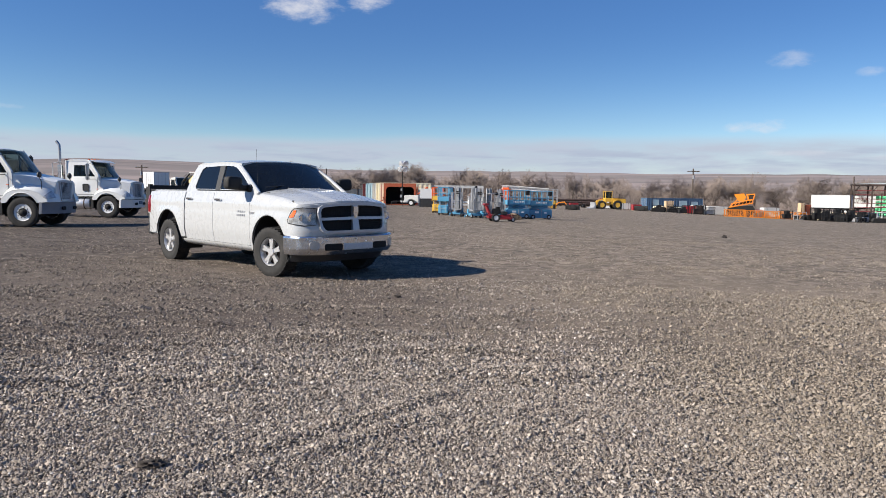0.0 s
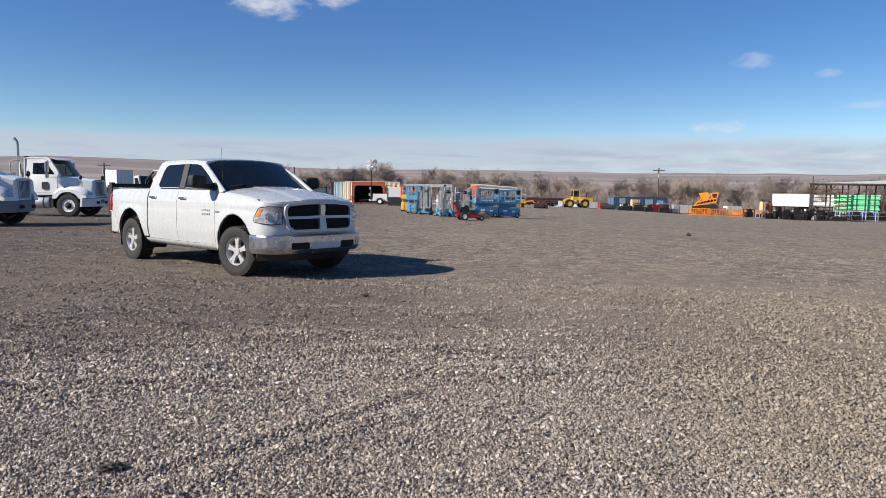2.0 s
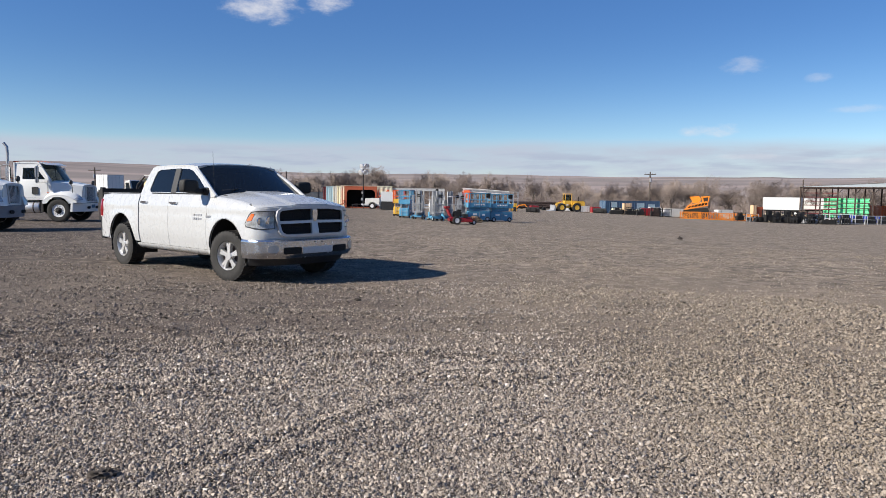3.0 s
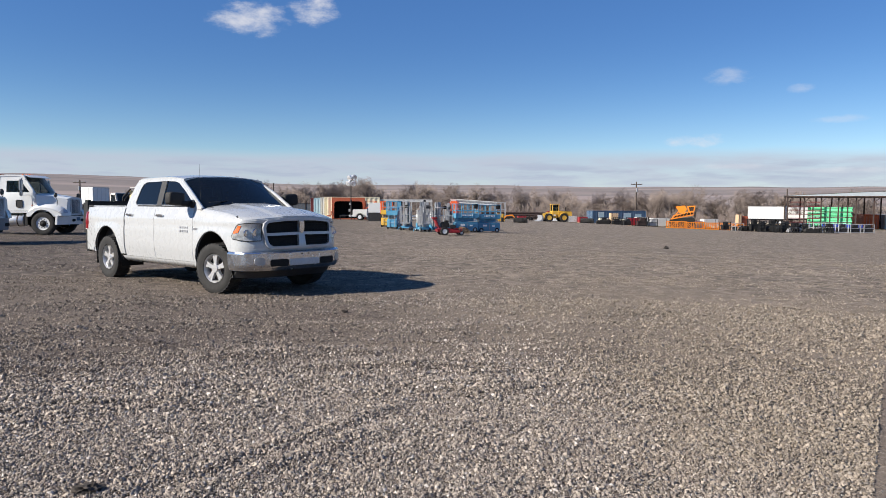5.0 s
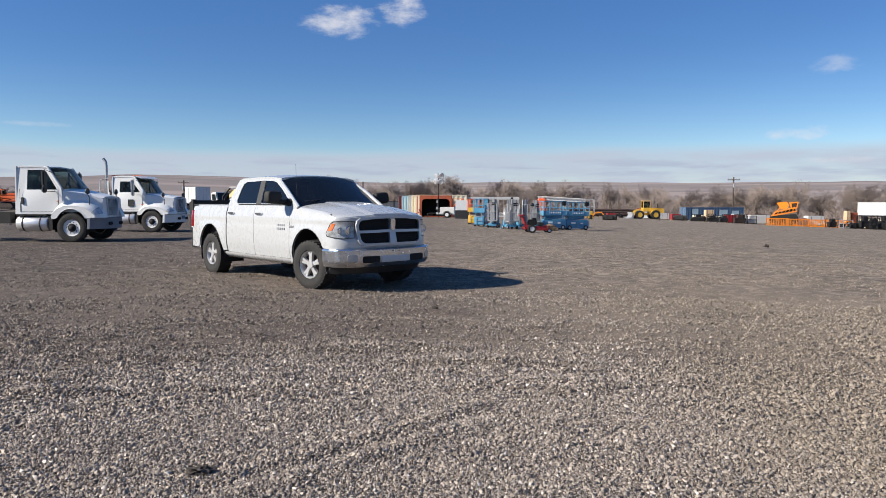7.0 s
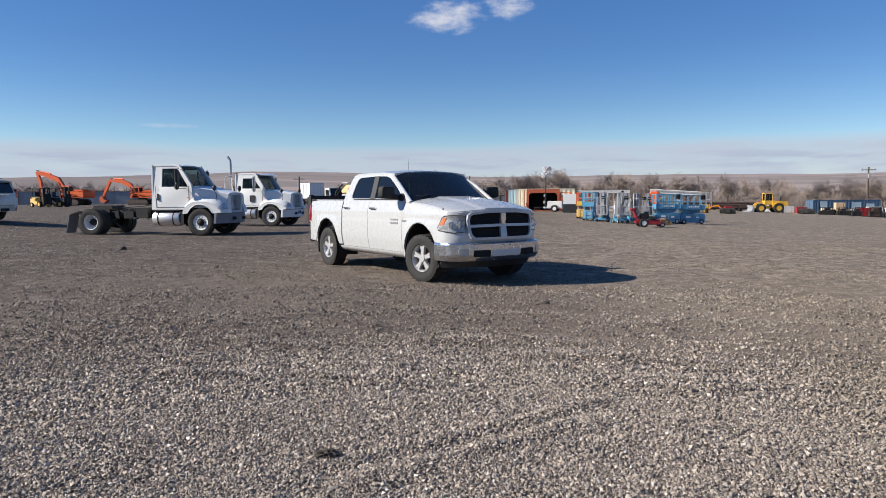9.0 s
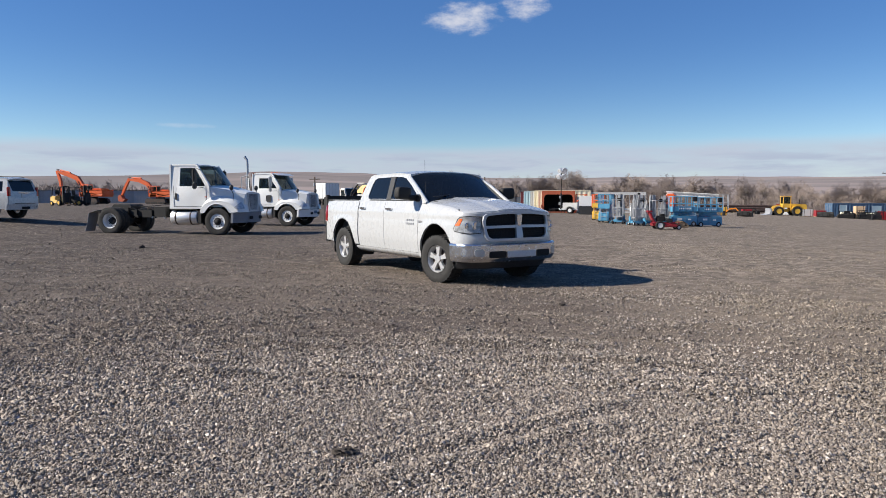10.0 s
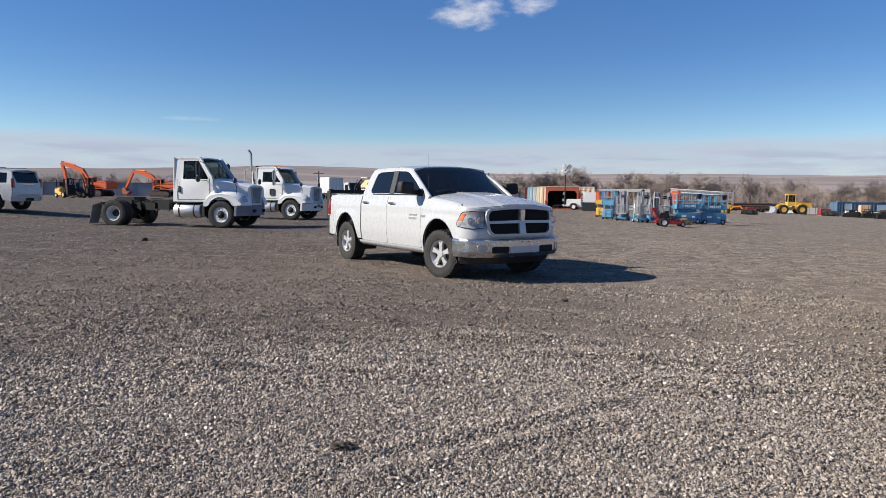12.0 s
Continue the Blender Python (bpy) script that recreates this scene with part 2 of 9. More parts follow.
M = {
    "white": paint("white_paint", (0.435, 0.446, 0.452), 0.28, 0, 0.006, 0.7, coat=0.6),
    "truck_white": paint("truck_white", (0.70, 0.71, 0.70), 0.34, 0, 0.05, 1.0, dirt=((0.40, 0.37, 0.33), 0.14), coat=0.3),
    "dull_white": paint("dull_white", (0.56, 0.56, 0.545), 0.55, 0, 0.10, 0.8, dirt=((0.40, 0.36, 0.31), 0.25)),
    "black": paint("black_paint", (0.008, 0.008, 0.0085), 0.72, 0, 0.2, 3.0, dirt=((0.03, 0.026, 0.022), 0.15)),
    "plastic": paint("black_plastic", (0.022, 0.022, 0.023), 0.6, 0, 0.2, 6.0, bump=0.1, bump_scale=200),
    "rubber": paint("tyre_rubber", (0.020, 0.0195, 0.019), 0.85, 0, 0.25, 5.0, dirt=((0.075, 0.064, 0.054), 0.25)),
    # black of undersides; also painted shade for hollows, slots and the shelter lining
    "cavity": paint("underbody_and_shade_black", (0.008, 0.008, 0.008), 0.9, 0, 0.2, 4.0),
    "alloy": paint("alloy_wheel", (0.56, 0.56, 0.56), 0.32, 0.5, 0.06, 5.0),
    "chrome": paint("chrome", (0.72, 0.74, 0.77), 0.10, 1.0, 0.03, 5.0),
    "steel": paint("bare_steel", (0.42, 0.42, 0.43), 0.42, 0.9, 0.15, 4.0),
    "white_rim": paint("white_steel_rim", (0.66, 0.67, 0.68), 0.4, 0, 0.06, 6.0, dirt=((0.25, 0.22, 0.20), 0.3)),
    "dark_glass": pane_glass("tinted_glass", (0.006, 0.007, 0.008), 0.16),
    "glass": pane_glass("clear_glass", (0.01, 0.013, 0.014), 0.62),
    "lamp_clear": paint("headlamp_lens", (0.40, 0.40, 0.395), 0.24, 0.15, 0.6, 9.0, coat=1.0),
    "grille_grey": paint("grille_grey", (0.44, 0.45, 0.47), 0.40, 0.5, 0.06, 4.0),
    "brushed": paint("satin_chrome", (0.56, 0.58, 0.62), 0.20, 0.95, 0.02, 0.8),
    "amber": paint("amber_lens", (0.85, 0.16, 0.03), 0.15, 0, 0.05, 6.0, coat=0.8),
    "red_lens": paint("red_lens", (0.32, 0.010, 0.015), 0.12, 0, 0.10, 6.0, coat=1.0),
    "red": paint("red_paint", (0.27, 0.010, 0.018), 0.4, 0, 0.12, 2.0, dirt=((0.18, 0.05, 0.04), 0.2), coat=0.3),
    "orange": paint("orange_paint", (0.72, 0.12, 0.025), 0.45, 0, 0.10, 2.0, dirt=((0.30, 0.10, 0.05), 0.3)),
    "bright_orange": paint("bright_orange_paint", (0.82, 0.26, 0.015), 0.45, 0, 0.10, 2.0, dirt=((0.35, 0.15, 0.05), 0.25)),
    "yellow": paint("yellow_paint", (0.74, 0.44, 0.055), 0.45, 0, 0.12, 2.0, dirt=((0.30, 0.19, 0.06), 0.35)),
    "forklift_yellow": paint("faded_yellow_paint", (0.80, 0.52, 0.16), 0.5, 0, 0.10, 2.0, dirt=((0.30, 0.20, 0.10), 0.3)),
    "cream": paint("cream_paint", (0.80, 0.64, 0.31), 0.5, 0, 0.06, 1.5, dirt=((0.42, 0.33, 0.20), 0.2)),
    "pale_cream": paint("pale_cream_paint", (0.78, 0.71, 0.52), 0.55, 0, 0.08, 1.5, dirt=((0.45, 0.36, 0.25), 0.25)),
    "blue": paint("sky_blue_paint", (0.075, 0.275, 0.44), 0.42, 0, 0.12, 2.0, dirt=((0.16, 0.24, 0.30), 0.25)),
    "pale_blue": paint("pale_blue_paint", (0.40, 0.55, 0.60), 0.5, 0, 0.10, 1.5, dirt=((0.30, 0.30, 0.28), 0.25)),
    "grey": paint("grey_paint", (0.30, 0.31, 0.33), 0.5, 0, 0.12, 2.0, dirt=((0.16, 0.15, 0.14), 0.3)),
    "light_grey": paint("light_grey_paint", (0.50, 0.52, 0.54), 0.45, 0, 0.10, 2.0, dirt=((0.25, 0.24, 0.23), 0.25)),
    "rust": paint("rusty_red_steel", (0.47, 0.105, 0.045), 0.75, 0, 0.25, 1.2, 0.2, 40, dirt=((0.13, 0.05, 0.035), 0.6)),
    "maroon": paint("maroon_paint", (0.14, 0.02, 0.022), 0.55, 0, 0.15, 1.5),
    "dark_steel": paint("dark_brown_steel", (0.045, 0.030, 0.026), 0.7, 0.1, 0.2, 2.0, dirt=((0.16, 0.08, 0.05), 0.3)),
    "roof_tin": paint("pale_roof_tin", (0.52, 0.57, 0.58), 0.4, 0.5, 0.08, 0.6),
    "green": paint("green_plastic", (0.15, 0.66, 0.33), 0.45, 0, 0.10, 2.0, spread=0.2),
    "wood": paint("weathered_wood", (0.34, 0.24, 0.15), 0.8, 0, 0.25, 2.0, 0.3, 30, dirt=((0.15, 0.11, 0.08), 0.4), spread=0.15),
    "pole_wood": paint("pole_wood", (0.095, 0.075, 0.060), 0.9, 0, 0.2, 2.0, 0.3, 30),
    "bark": paint("winter_bark", (0.150, 0.122, 0.104), 0.95, 0, 0.25, 0.5),
    "twig": paint("winter_twigs", (0.255, 0.207, 0.180), 0.95, 0, 0.2, 0.3),
    "brush": paint("dry_brush", (0.240, 0.193, 0.167), 0.95, 0, 0.25, 0.15),
    "slat_grey": paint("grey_fence_slats", (0.085, 0.095, 0.11), 0.6, 0, 0.15, 0.8, spread=0.15),
    "tan": paint("tan_board", (0.60, 0.42, 0.26), 0.75, 0, 0.15, 1.0, dirt=((0.35, 0.25, 0.17), 0.3)),
    "container_blue": paint("container_blue", (0.065, 0.13, 0.22), 0.55, 0, 0.15, 1.0, dirt=((0.18, 0.13, 0.10), 0.3)),
    "decal": paint("white_decal", (0.82, 0.82, 0.80), 0.4, 0, 0.04, 4.0),
    "clod": paint("earth_clod", (0.055, 0.045, 0.038), 0.95, 0, 0.3, 14.0, 0.6, 60),
}
STONE = bpy.data.materials.new("gravel_stone")
STONE.use_nodes = True
sn = Nodes(STONE.node_tree)
sr = sn.add("ShaderNodeNewGeometry").outputs["Random Per Island"]
sp = STONE.node_tree.nodes["Principled BSDF"]
sc = sn.mix(sr, (0.160, 0.136, 0.114), (0.475, 0.408, 0.342))
sw = sn.add("ShaderNodeTexWhiteNoise", noise_dimensions="1D")
sn.link(sr, sw.inputs["W"])
sc = sn.mix(sn.ramp(sw.outputs["Value"], 0.93, 0.98), sc, (0.60, 0.55, 0.50))
sc = sn.mix(sn.ramp(sw.outputs["Value"], 0.22, 0.08), sc, (0.155, 0.124, 0.106))
sco = sn.add("ShaderNodeTexCoord").outputs["Object"]
sx = sn.add("ShaderNodeSeparateXYZ")
sn.link(sco, sx.inputs[0])
tan_side = sn.ramp(sn.maths("ADD", sx.outputs[0], sn.maths("MULTIPLY", sn.maths("SUBTRACT", sn.noise(sco, 0.55, 4.0, 0.6), 0.5), 5.0)), 0.6, 3.0, 0.0, 0.75)
sc = sn.mix(tan_side, sc, sn.mix(sr, (0.150, 0.122, 0.090), (0.385, 0.322, 0.247)))
reach_ = sn.maths("SQRT", sn.maths("ADD", sn.maths("MULTIPLY", sx.outputs[0], sx.outputs[0]), sn.maths("MULTIPLY", sx.outputs[1], sx.outputs[1])))
reach_ = sn.maths("ADD", reach_, sn.maths("MULTIPLY", sn.maths("SUBTRACT", sn.noise(sco, 0.9, 3.0), 0.5), 3.0))
dusty = sn.maths("MULTIPLY", sn.ramp(reach_, 5.8, 8.0, 0.0, 0.62), sn.ramp(sx.outputs[0], 2.0, -1.5, 0.15, 1.0))
sc = sn.mix(dusty, sc, sn.mix(sr, (0.062, 0.049, 0.041), (0.225, 0.183, 0.151)))
sn.link(sn.mix(sn.maths("MULTIPLY", sn.noise(sco, 130.0, 3.0), 0.30), sc, (0.15, 0.128, 0.114)), sp.inputs["Base Color"])
sp.inputs["Roughness"].default_value = 0.85
sp.inputs["Specular IOR Level"].default_value = 0.3

# ---- ground ----


def smooth(x, a, b):
    t = min(1.0, max(0.0, (x - a) / (b - a)))
    return t * t * (3 - 2 * t)


def ground_z(x, y):
    """Height of the ground; the yard falls gently away to the river side."""
    d = math.hypot(x, y)
    z = -0.005 * min(130, max(0, y - 15))
    z -= 0.033 * min(60, max(0, x + 4)) * smooth(d, 8, 45)
    z += 0.018 * min(39, max(0, -x - 18)) * smooth(d, 8, 40)
    z += 0.06 * math.exp(-((x + 5) ** 2 + (y - 13) ** 2) / 30)
    z += 0.30 * math.exp(-((x + 30) ** 2 + (y - 29) ** 2) / 22)
    return z


def relief(x, y):
    """Low unevenness, wheel ruts and the loose windrow in the gravel."""
    d = math.hypot(x, y)
    if d > 30:
        return 0.0
    z = 0.012 * noise.noise((x * 0.9, y * 0.9, 0)) * (1 - smooth(d, 10, 22)) + 0.010 * noise.noise((x * 3.1, y * 3.1, 5)) * (1 - smooth(d, 7, 13))
    # track of one wheel: two loose edges with a furrow between
    along, across = (x + 1.21) * 0.70 + (y - 3.72) * 0.714, -(x + 1.21) * 0.714 + (y - 3.72) * 0.70
    across += 0.035 * noise.noise((along * 1.3, 4, 4))
    run = smooth(along, -0.9, 0.1) * (1 - smooth(along, 1.2, 2.4))
    z += (0.020 + 0.014 * noise.noise((x * 5, y * 5, 2))) * math.exp(-(across / 0.075) ** 2) * run + (0.022 + 0.016 * noise.noise((x * 5, y * 5, 6))) * math.exp(-((across + 0.27) / 0.09) ** 2) * run
    z -= 0.010 * math.exp(-((across + 0.13) / 0.08) ** 2) * run
    # scuffed ridges of coarser stone before the packed lane
    ridge = noise.noise((x * 0.75 + 3, y * 2.6, 9)) + 0.5 * noise.noise((x * 2.2, y * 6.0, 3))
    z += 0.070 * max(0.0, ridge - 0.05) * smooth(d, 4.6, 6.2) * (1 - smooth(d, 8.5, 12.5)) * (1 - smooth(x, 0.5, 3.0))
    for k, s in ((8.9, 0.06), (10.7, 0.05), (7.6, -0.03)):
        off = y - k - s * x - 0.4 * noise.noise((x * 0.25, k, 1))
        z -= 0.014 * math.exp(-(off / 0.25) ** 2)
    return z * (1 - smooth(d, 14, 30))


def country(x, y):
    """Height of the land outside the yard, rising to low mesas far off."""
    d, a = math.hypot(x, y), math.degrees(math.atan2(x, y))
    rise = 1.46 + 0.46 * math.exp(-((a + 24.5) / 8) ** 2) - 0.06 * smooth(-a, 30, 42) - 0.12 * smooth(a, 10, 22)
    rise += 0.03 * math.sin(a * 0.31) + 0.012 * math.sin(a * 0.9 + 1) + 0.06 * noise.noise((a * 0.35, 3.3, 0))
    lift = 3900 * math.tan(radians(rise)) + 1.5
    z = lift * smooth(d, 900, 3900) * (0.93 + 0.07 * smooth(d, 2600, 3800))
    z += 3.5 * noise.noise((x * 0.0021, y * 0.0021, 2)) * smooth(d, 700, 1600) * (1 - smooth(d, 3000, 3900))
    return z - 2.6 * smooth(d, 150, 230) * (1 - smooth(d, 300, 700)) * 0.6


def build_ground():
    radii, r = [0.35], 0.35
    while r < 4700:
        r *= 1.036 if r < 3 else 1.013 if r < 13 else 1.036 if r < 40 else 1.05
        radii.append(r)
    n = 440
    verts, faces = [(0, 0, relief(0, 0))], []
    for r in radii:
        for k in range(n):
            x, y = r * math.sin(math.tau * k / n), r * math.cos(math.tau * k / n)
            verts.append((x, y, ground_z(x, y) * (1 - smooth(r, 300, 900)) + relief(x, y) + country(x, y)))
    for k in range(n):
        faces.append((0, 1 + (k + 1) % n, 1 + k))
    for i in range(len(radii) - 1):
        a, b = 1 + i * n, 1 + (i + 1) * n
        for k in range(n):
            faces.append((a + k, a + (k + 1) % n, b + (k + 1) % n, b + k))
    me = bpy.data.meshes.new("ground")
    me.from_pydata(verts, [], faces)
    me.polygons.foreach_set("use_smooth", [True] * len(me.polygons))
    me.materials.append(ground_material())
    return tagged(new("ground", me), "grey-brown gravel yard running out to dry open country", "ground", kind="structure")


ground = build_ground()

# ---- modelling tools ----
from mathutils.geometry import tessellate_polygon


def part(name, bm, material, parent=None, label="", flat=False, at=None):
    """Links a bmesh as one mesh object, under a thing or a part if parent is given."""
    bmesh.ops.remove_doubles(bm, verts=bm.verts, dist=0.0002)
    bmesh.ops.recalc_face_normals(bm, faces=bm.faces)
    me = bpy.data.meshes.new(name)
    bm.to_mesh(me)
    bm.free()
    me.materials.append(material)
    ob = new(name, me)
    if not flat:
        me.polygons.foreach_set("use_smooth", [True] * len(me.polygons))
        me.set_sharp_from_angle(angle=radians(38))
    ob.parent = parent
    if at is not None:
        ob.matrix_basis = at
    return tagged(ob, label)


def thing(name, label, category, x, y, turn=0.0, group="", z=None, tilt=0.0):
    ob = new(name)
    ob.empty_display_size = 0.3
    ob.matrix_basis = pose(x, y, ground_z(x, y) if z is None else z, 0, tilt, turn)
    return tagged(ob, label, category, group)


def box(bm, c, s, rot=None, bevel=0.0):
    r = bmesh.ops.create_cube(bm, size=1)
    m = Matrix.Translation(c) @ (rot.to_4x4() if rot else Matrix()) @ Matrix.Diagonal((*s, 1))
    bmesh.ops.transform(bm, matrix=m, verts=r["verts"])
    if bevel:
        es = {e for v in r["verts"] for e in v.link_edges}
        bmesh.ops.bevel(bm, geom=list(es), offset=bevel, segments=2, affect="EDGES")


def boxes(*rows, bevel=0.0):
    bm = bmesh.new()
    for c, s in rows:
        box(bm, c, s, bevel=bevel)
    return bm


def tube(bm, pts, r, seg=8, radii=None):
    pts = [Vector(p) for p in pts]
    rings, up = [], None
    for i, p in enumerate(pts):
        d = (pts[min(i + 1, len(pts) - 1)] - pts[max(i - 1, 0)]).normalized()
        if up is None:
            up = d.orthogonal().normalized()
        up = (up - d * up.dot(d)).normalized()
        side = d.cross(up)
        rr = radii[i] if radii else r
        rings.append([bm.verts.new(p + (up * math.cos(math.tau * k / seg) + side * math.sin(math.tau * k / seg)) * rr) for k in range(seg)])
    for a, b in zip(rings, rings[1:]):
        for k in range(seg):
            bm.faces.new((a[k], a[(k + 1) % seg], b[(k + 1) % seg], b[k]))
    bm.faces.new(rings[0][::-1])
    bm.faces.new(rings[-1])


def bar(*segments, r=0.03, seg=6):
    bm = bmesh.new()
    for s in segments:
        tube(bm, s, r, seg)
    return bm


def prism(bm, outline, lo, hi, axis="y"):
    """Extrudes a polygon: axis y takes (x, z), axis x takes (y, z), axis z takes (x, y)."""
    put = {"y": lambda a, b, t: (a, t, b), "x": lambda a, b, t: (t, a, b), "z": lambda a, b, t: (a, b, t)}[axis]
    one = [bm.verts.new(put(a, b, lo)) for a, b in outline]
    two = [bm.verts.new(put(a, b, hi)) for a, b in outline]
    n = len(outline)
    tris = tessellate_polygon([[Vector((a, b, 0)) for a, b in outline]])
    for t in tris:
        bm.faces.new([one[i] for i in t])
        bm.faces.new([two[i] for i in reversed(t)])
    for i in range(n):
        bm.faces.new((one[i], one[(i + 1) % n], two[(i + 1) % n], two[i]))


def sheet(bm, outer, holes, front, rear, cuts=0):
    """A plate with holes: polygons in two parameters, mapped by front() and rear(); cuts: finer, to follow a curved surface."""
    if cuts:
        flat_ = bmesh.new()
        sheet(flat_, outer, holes, lambda a, b: (a, b, 0), lambda a, b: (a, b, 1))
        for _ in range(cuts):
            bmesh.ops.subdivide_edges(flat_, edges=[e for e in flat_.edges if abs(e.verts[0].co.z - e.verts[1].co.z) < 0.5], cuts=1)
            bmesh.ops.triangulate(flat_, faces=flat_.faces)
        made_ = {v: bm.verts.new(front(v.co.x, v.co.y) if v.co.z < 0.5 else rear(v.co.x, v.co.y)) for v in flat_.verts}
        for f_ in flat_.faces:
            bm.faces.new([made_[v] for v in f_.verts])
        flat_.free()
        return
    loops = [list(outer)] + [list(h) for h in holes]
    tris = tessellate_polygon([[Vector((a, b, 0)) for a, b in lp] for lp in loops])
    flatp = [p for lp in loops for p in lp]
    one = [bm.verts.new(front(a, b)) for a, b in flatp]
    two = [bm.verts.new(rear(a, b)) for a, b in flatp]
    for t in tris:
        try:
            bm.faces.new([one[i] for i in t])
            bm.faces.new([two[i] for i in reversed(t)])
        except ValueError:
            pass
    k = 0
    for lp in loops:
        n = len(lp)
        for i in range(n):
            a, b = k + i, k + (i + 1) % n
            bm.faces.new((one[a], one[b], two[b], two[a]))
        k += n


def grid(bm, fn, us, vs):
    rows = [[bm.verts.new(fn(u, v)) for v in vs] for u in us]
    for a, b in zip(rows, rows[1:]):
        for k in range(len(vs) - 1):
            bm.faces.new((a[k], a[k + 1], b[k + 1], b[k]))
    return rows


def shell(bm, fn, us, vs, inward):
    """A surface patch with its rim turned inwards, so that it has an edge."""
    rows = grid(bm, fn, us, vs)
    rim = rows[0] + [r[-1] for r in rows[1:-1]] + rows[-1][::-1] + [r[0] for r in rows[-2:0:-1]]
    low = [bm.verts.new(v.co + Vector(inward)) for v in rim]
    n = len(rim)
    for i in range(n):
        bm.faces.new((rim[i], rim[(i + 1) % n], low[(i + 1) % n], low[i]))


def lathe(bm, profile, seg=28, axis="y", centre=(0, 0, 0), closed=False):
    """Turns (radius, height) round an axis."""
    rings = []
    for r, h in profile:
        ring = []
        for k in range(seg):
            c, s = r * math.cos(math.tau * k / seg), r * math.sin(math.tau * k / seg)
            p = {"y": (c, h, s), "x": (h, c, s), "z": (c, s, h)}[axis]
            ring.append(bm.verts.new(Vector(p) + Vector(centre)))
        rings.append(ring)
    pairs = list(zip(rings, rings[1:])) + ([(rings[-1], rings[0])] if closed else [])
    for a, b in pairs:
        for k in range(seg):
            bm.faces.new((a[k], a[(k + 1) % seg], b[(k + 1) % seg], b[k]))
    if not closed:
        for ring in (rings[0], rings[-1]):
            bm.faces.new(ring)


def pod(bm, c, s, k=0.55, seg=18, rot=None):
    """Rounded housing: a ball squared off by the power k."""
    pw = lambda x: math.copysign(abs(x) ** k, x)
    r = bmesh.ops.create_uvsphere(bm, u_segments=seg, v_segments=seg // 2 + 1, radius=1)
    for v in r["verts"]:
        q = v.co.normalized()
        p_ = Vector((pw(q.x) * s[0] / 2, pw(q.y) * s[1] / 2, pw(q.z) * s[2] / 2))
        v.co = Vector(c) + (rot @ p_ if rot else p_)


def steps(a, b, n):
    return [a + (b - a) * i / n for i in range(n + 1)]


def rounded(x0, x1, z0, z1, r, n=4):
    """Rounded rectangle outline."""
    out = []
    for cx, cz, a0 in ((x1 - r, z1 - r, 0), (x0 + r, z1 - r, 90), (x0 + r, z0 + r, 180), (x1 - r, z0 + r, 270)):
        for i in range(n + 1):
            a = radians(a0 + 90 * i / n)
            out.append((cx + r * math.cos(a), cz + r * math.sin(a)))
    return out


# ---- wheels: axle along y, outer face towards -y ----


def tyre_mesh(R, width, rim_r, lugs, lug_depth, lug_len=0.45):
    bm = bmesh.new()
    h = width / 2
    prof = [(rim_r, -h * 0.72), (rim_r + 0.02, -h * 0.92), ((R + rim_r) / 2, -h * 1.02), (R * 0.93, -h * 0.98), (R * 0.985, -h * 0.86), (R - lug_depth, -h * 0.7),
            (R - lug_depth * 0.6, 0), (R - lug_depth, h * 0.7), (R * 0.985, h * 0.86), (R * 0.93, h * 0.98), ((R + rim_r) / 2, h * 1.02), (rim_r + 0.02, h * 0.92), (rim_r, h * 0.72)]
    lathe(bm, prof, 48, closed=True)
    for k in range(lugs):
        for side in (-1, 1):
            a = math.tau * (k + 0.25 * side) / lugs
            q = Euler((0, -a, 0)).to_matrix() @ Euler((0.35 * side, 0, 0)).to_matrix()
            c = Vector((math.cos(a), 0, math.sin(a))) * (R - lug_depth * 0.55) + Vector((0, side * h * 0.52, 0))
            rot = Matrix(((math.cos(a), 0, -math.sin(a)), (0, 1, 0), (math.sin(a), 0, math.cos(a)))) @ Euler((0.3 * side, 0, 0)).to_matrix()
            box(bm, c, (lug_depth * 1.3, h * 0.86, math.tau * R / lugs * lug_len), rot)
    return bm


def disc_with_slots(bm, r, y0, y1, count, slot_r, slot_size):
    outer = [(r * math.cos(math.tau * k / 40), r * math.sin(math.tau * k / 40)) for k in range(40)]
    holes = []
    for j in range(count):
        a = math.tau * j / count
        cx, cz = slot_r * math.cos(a), slot_r * math.sin(a)
        holes.append([(cx + slot_size * math.cos(b), cz + slot_size * math.sin(b)) for b in [math.tau * i / 10 for i in range(10)]])
    sheet(bm, outer, holes, lambda a, b: (a, y0, b), lambda a, b: (a, y1, b))


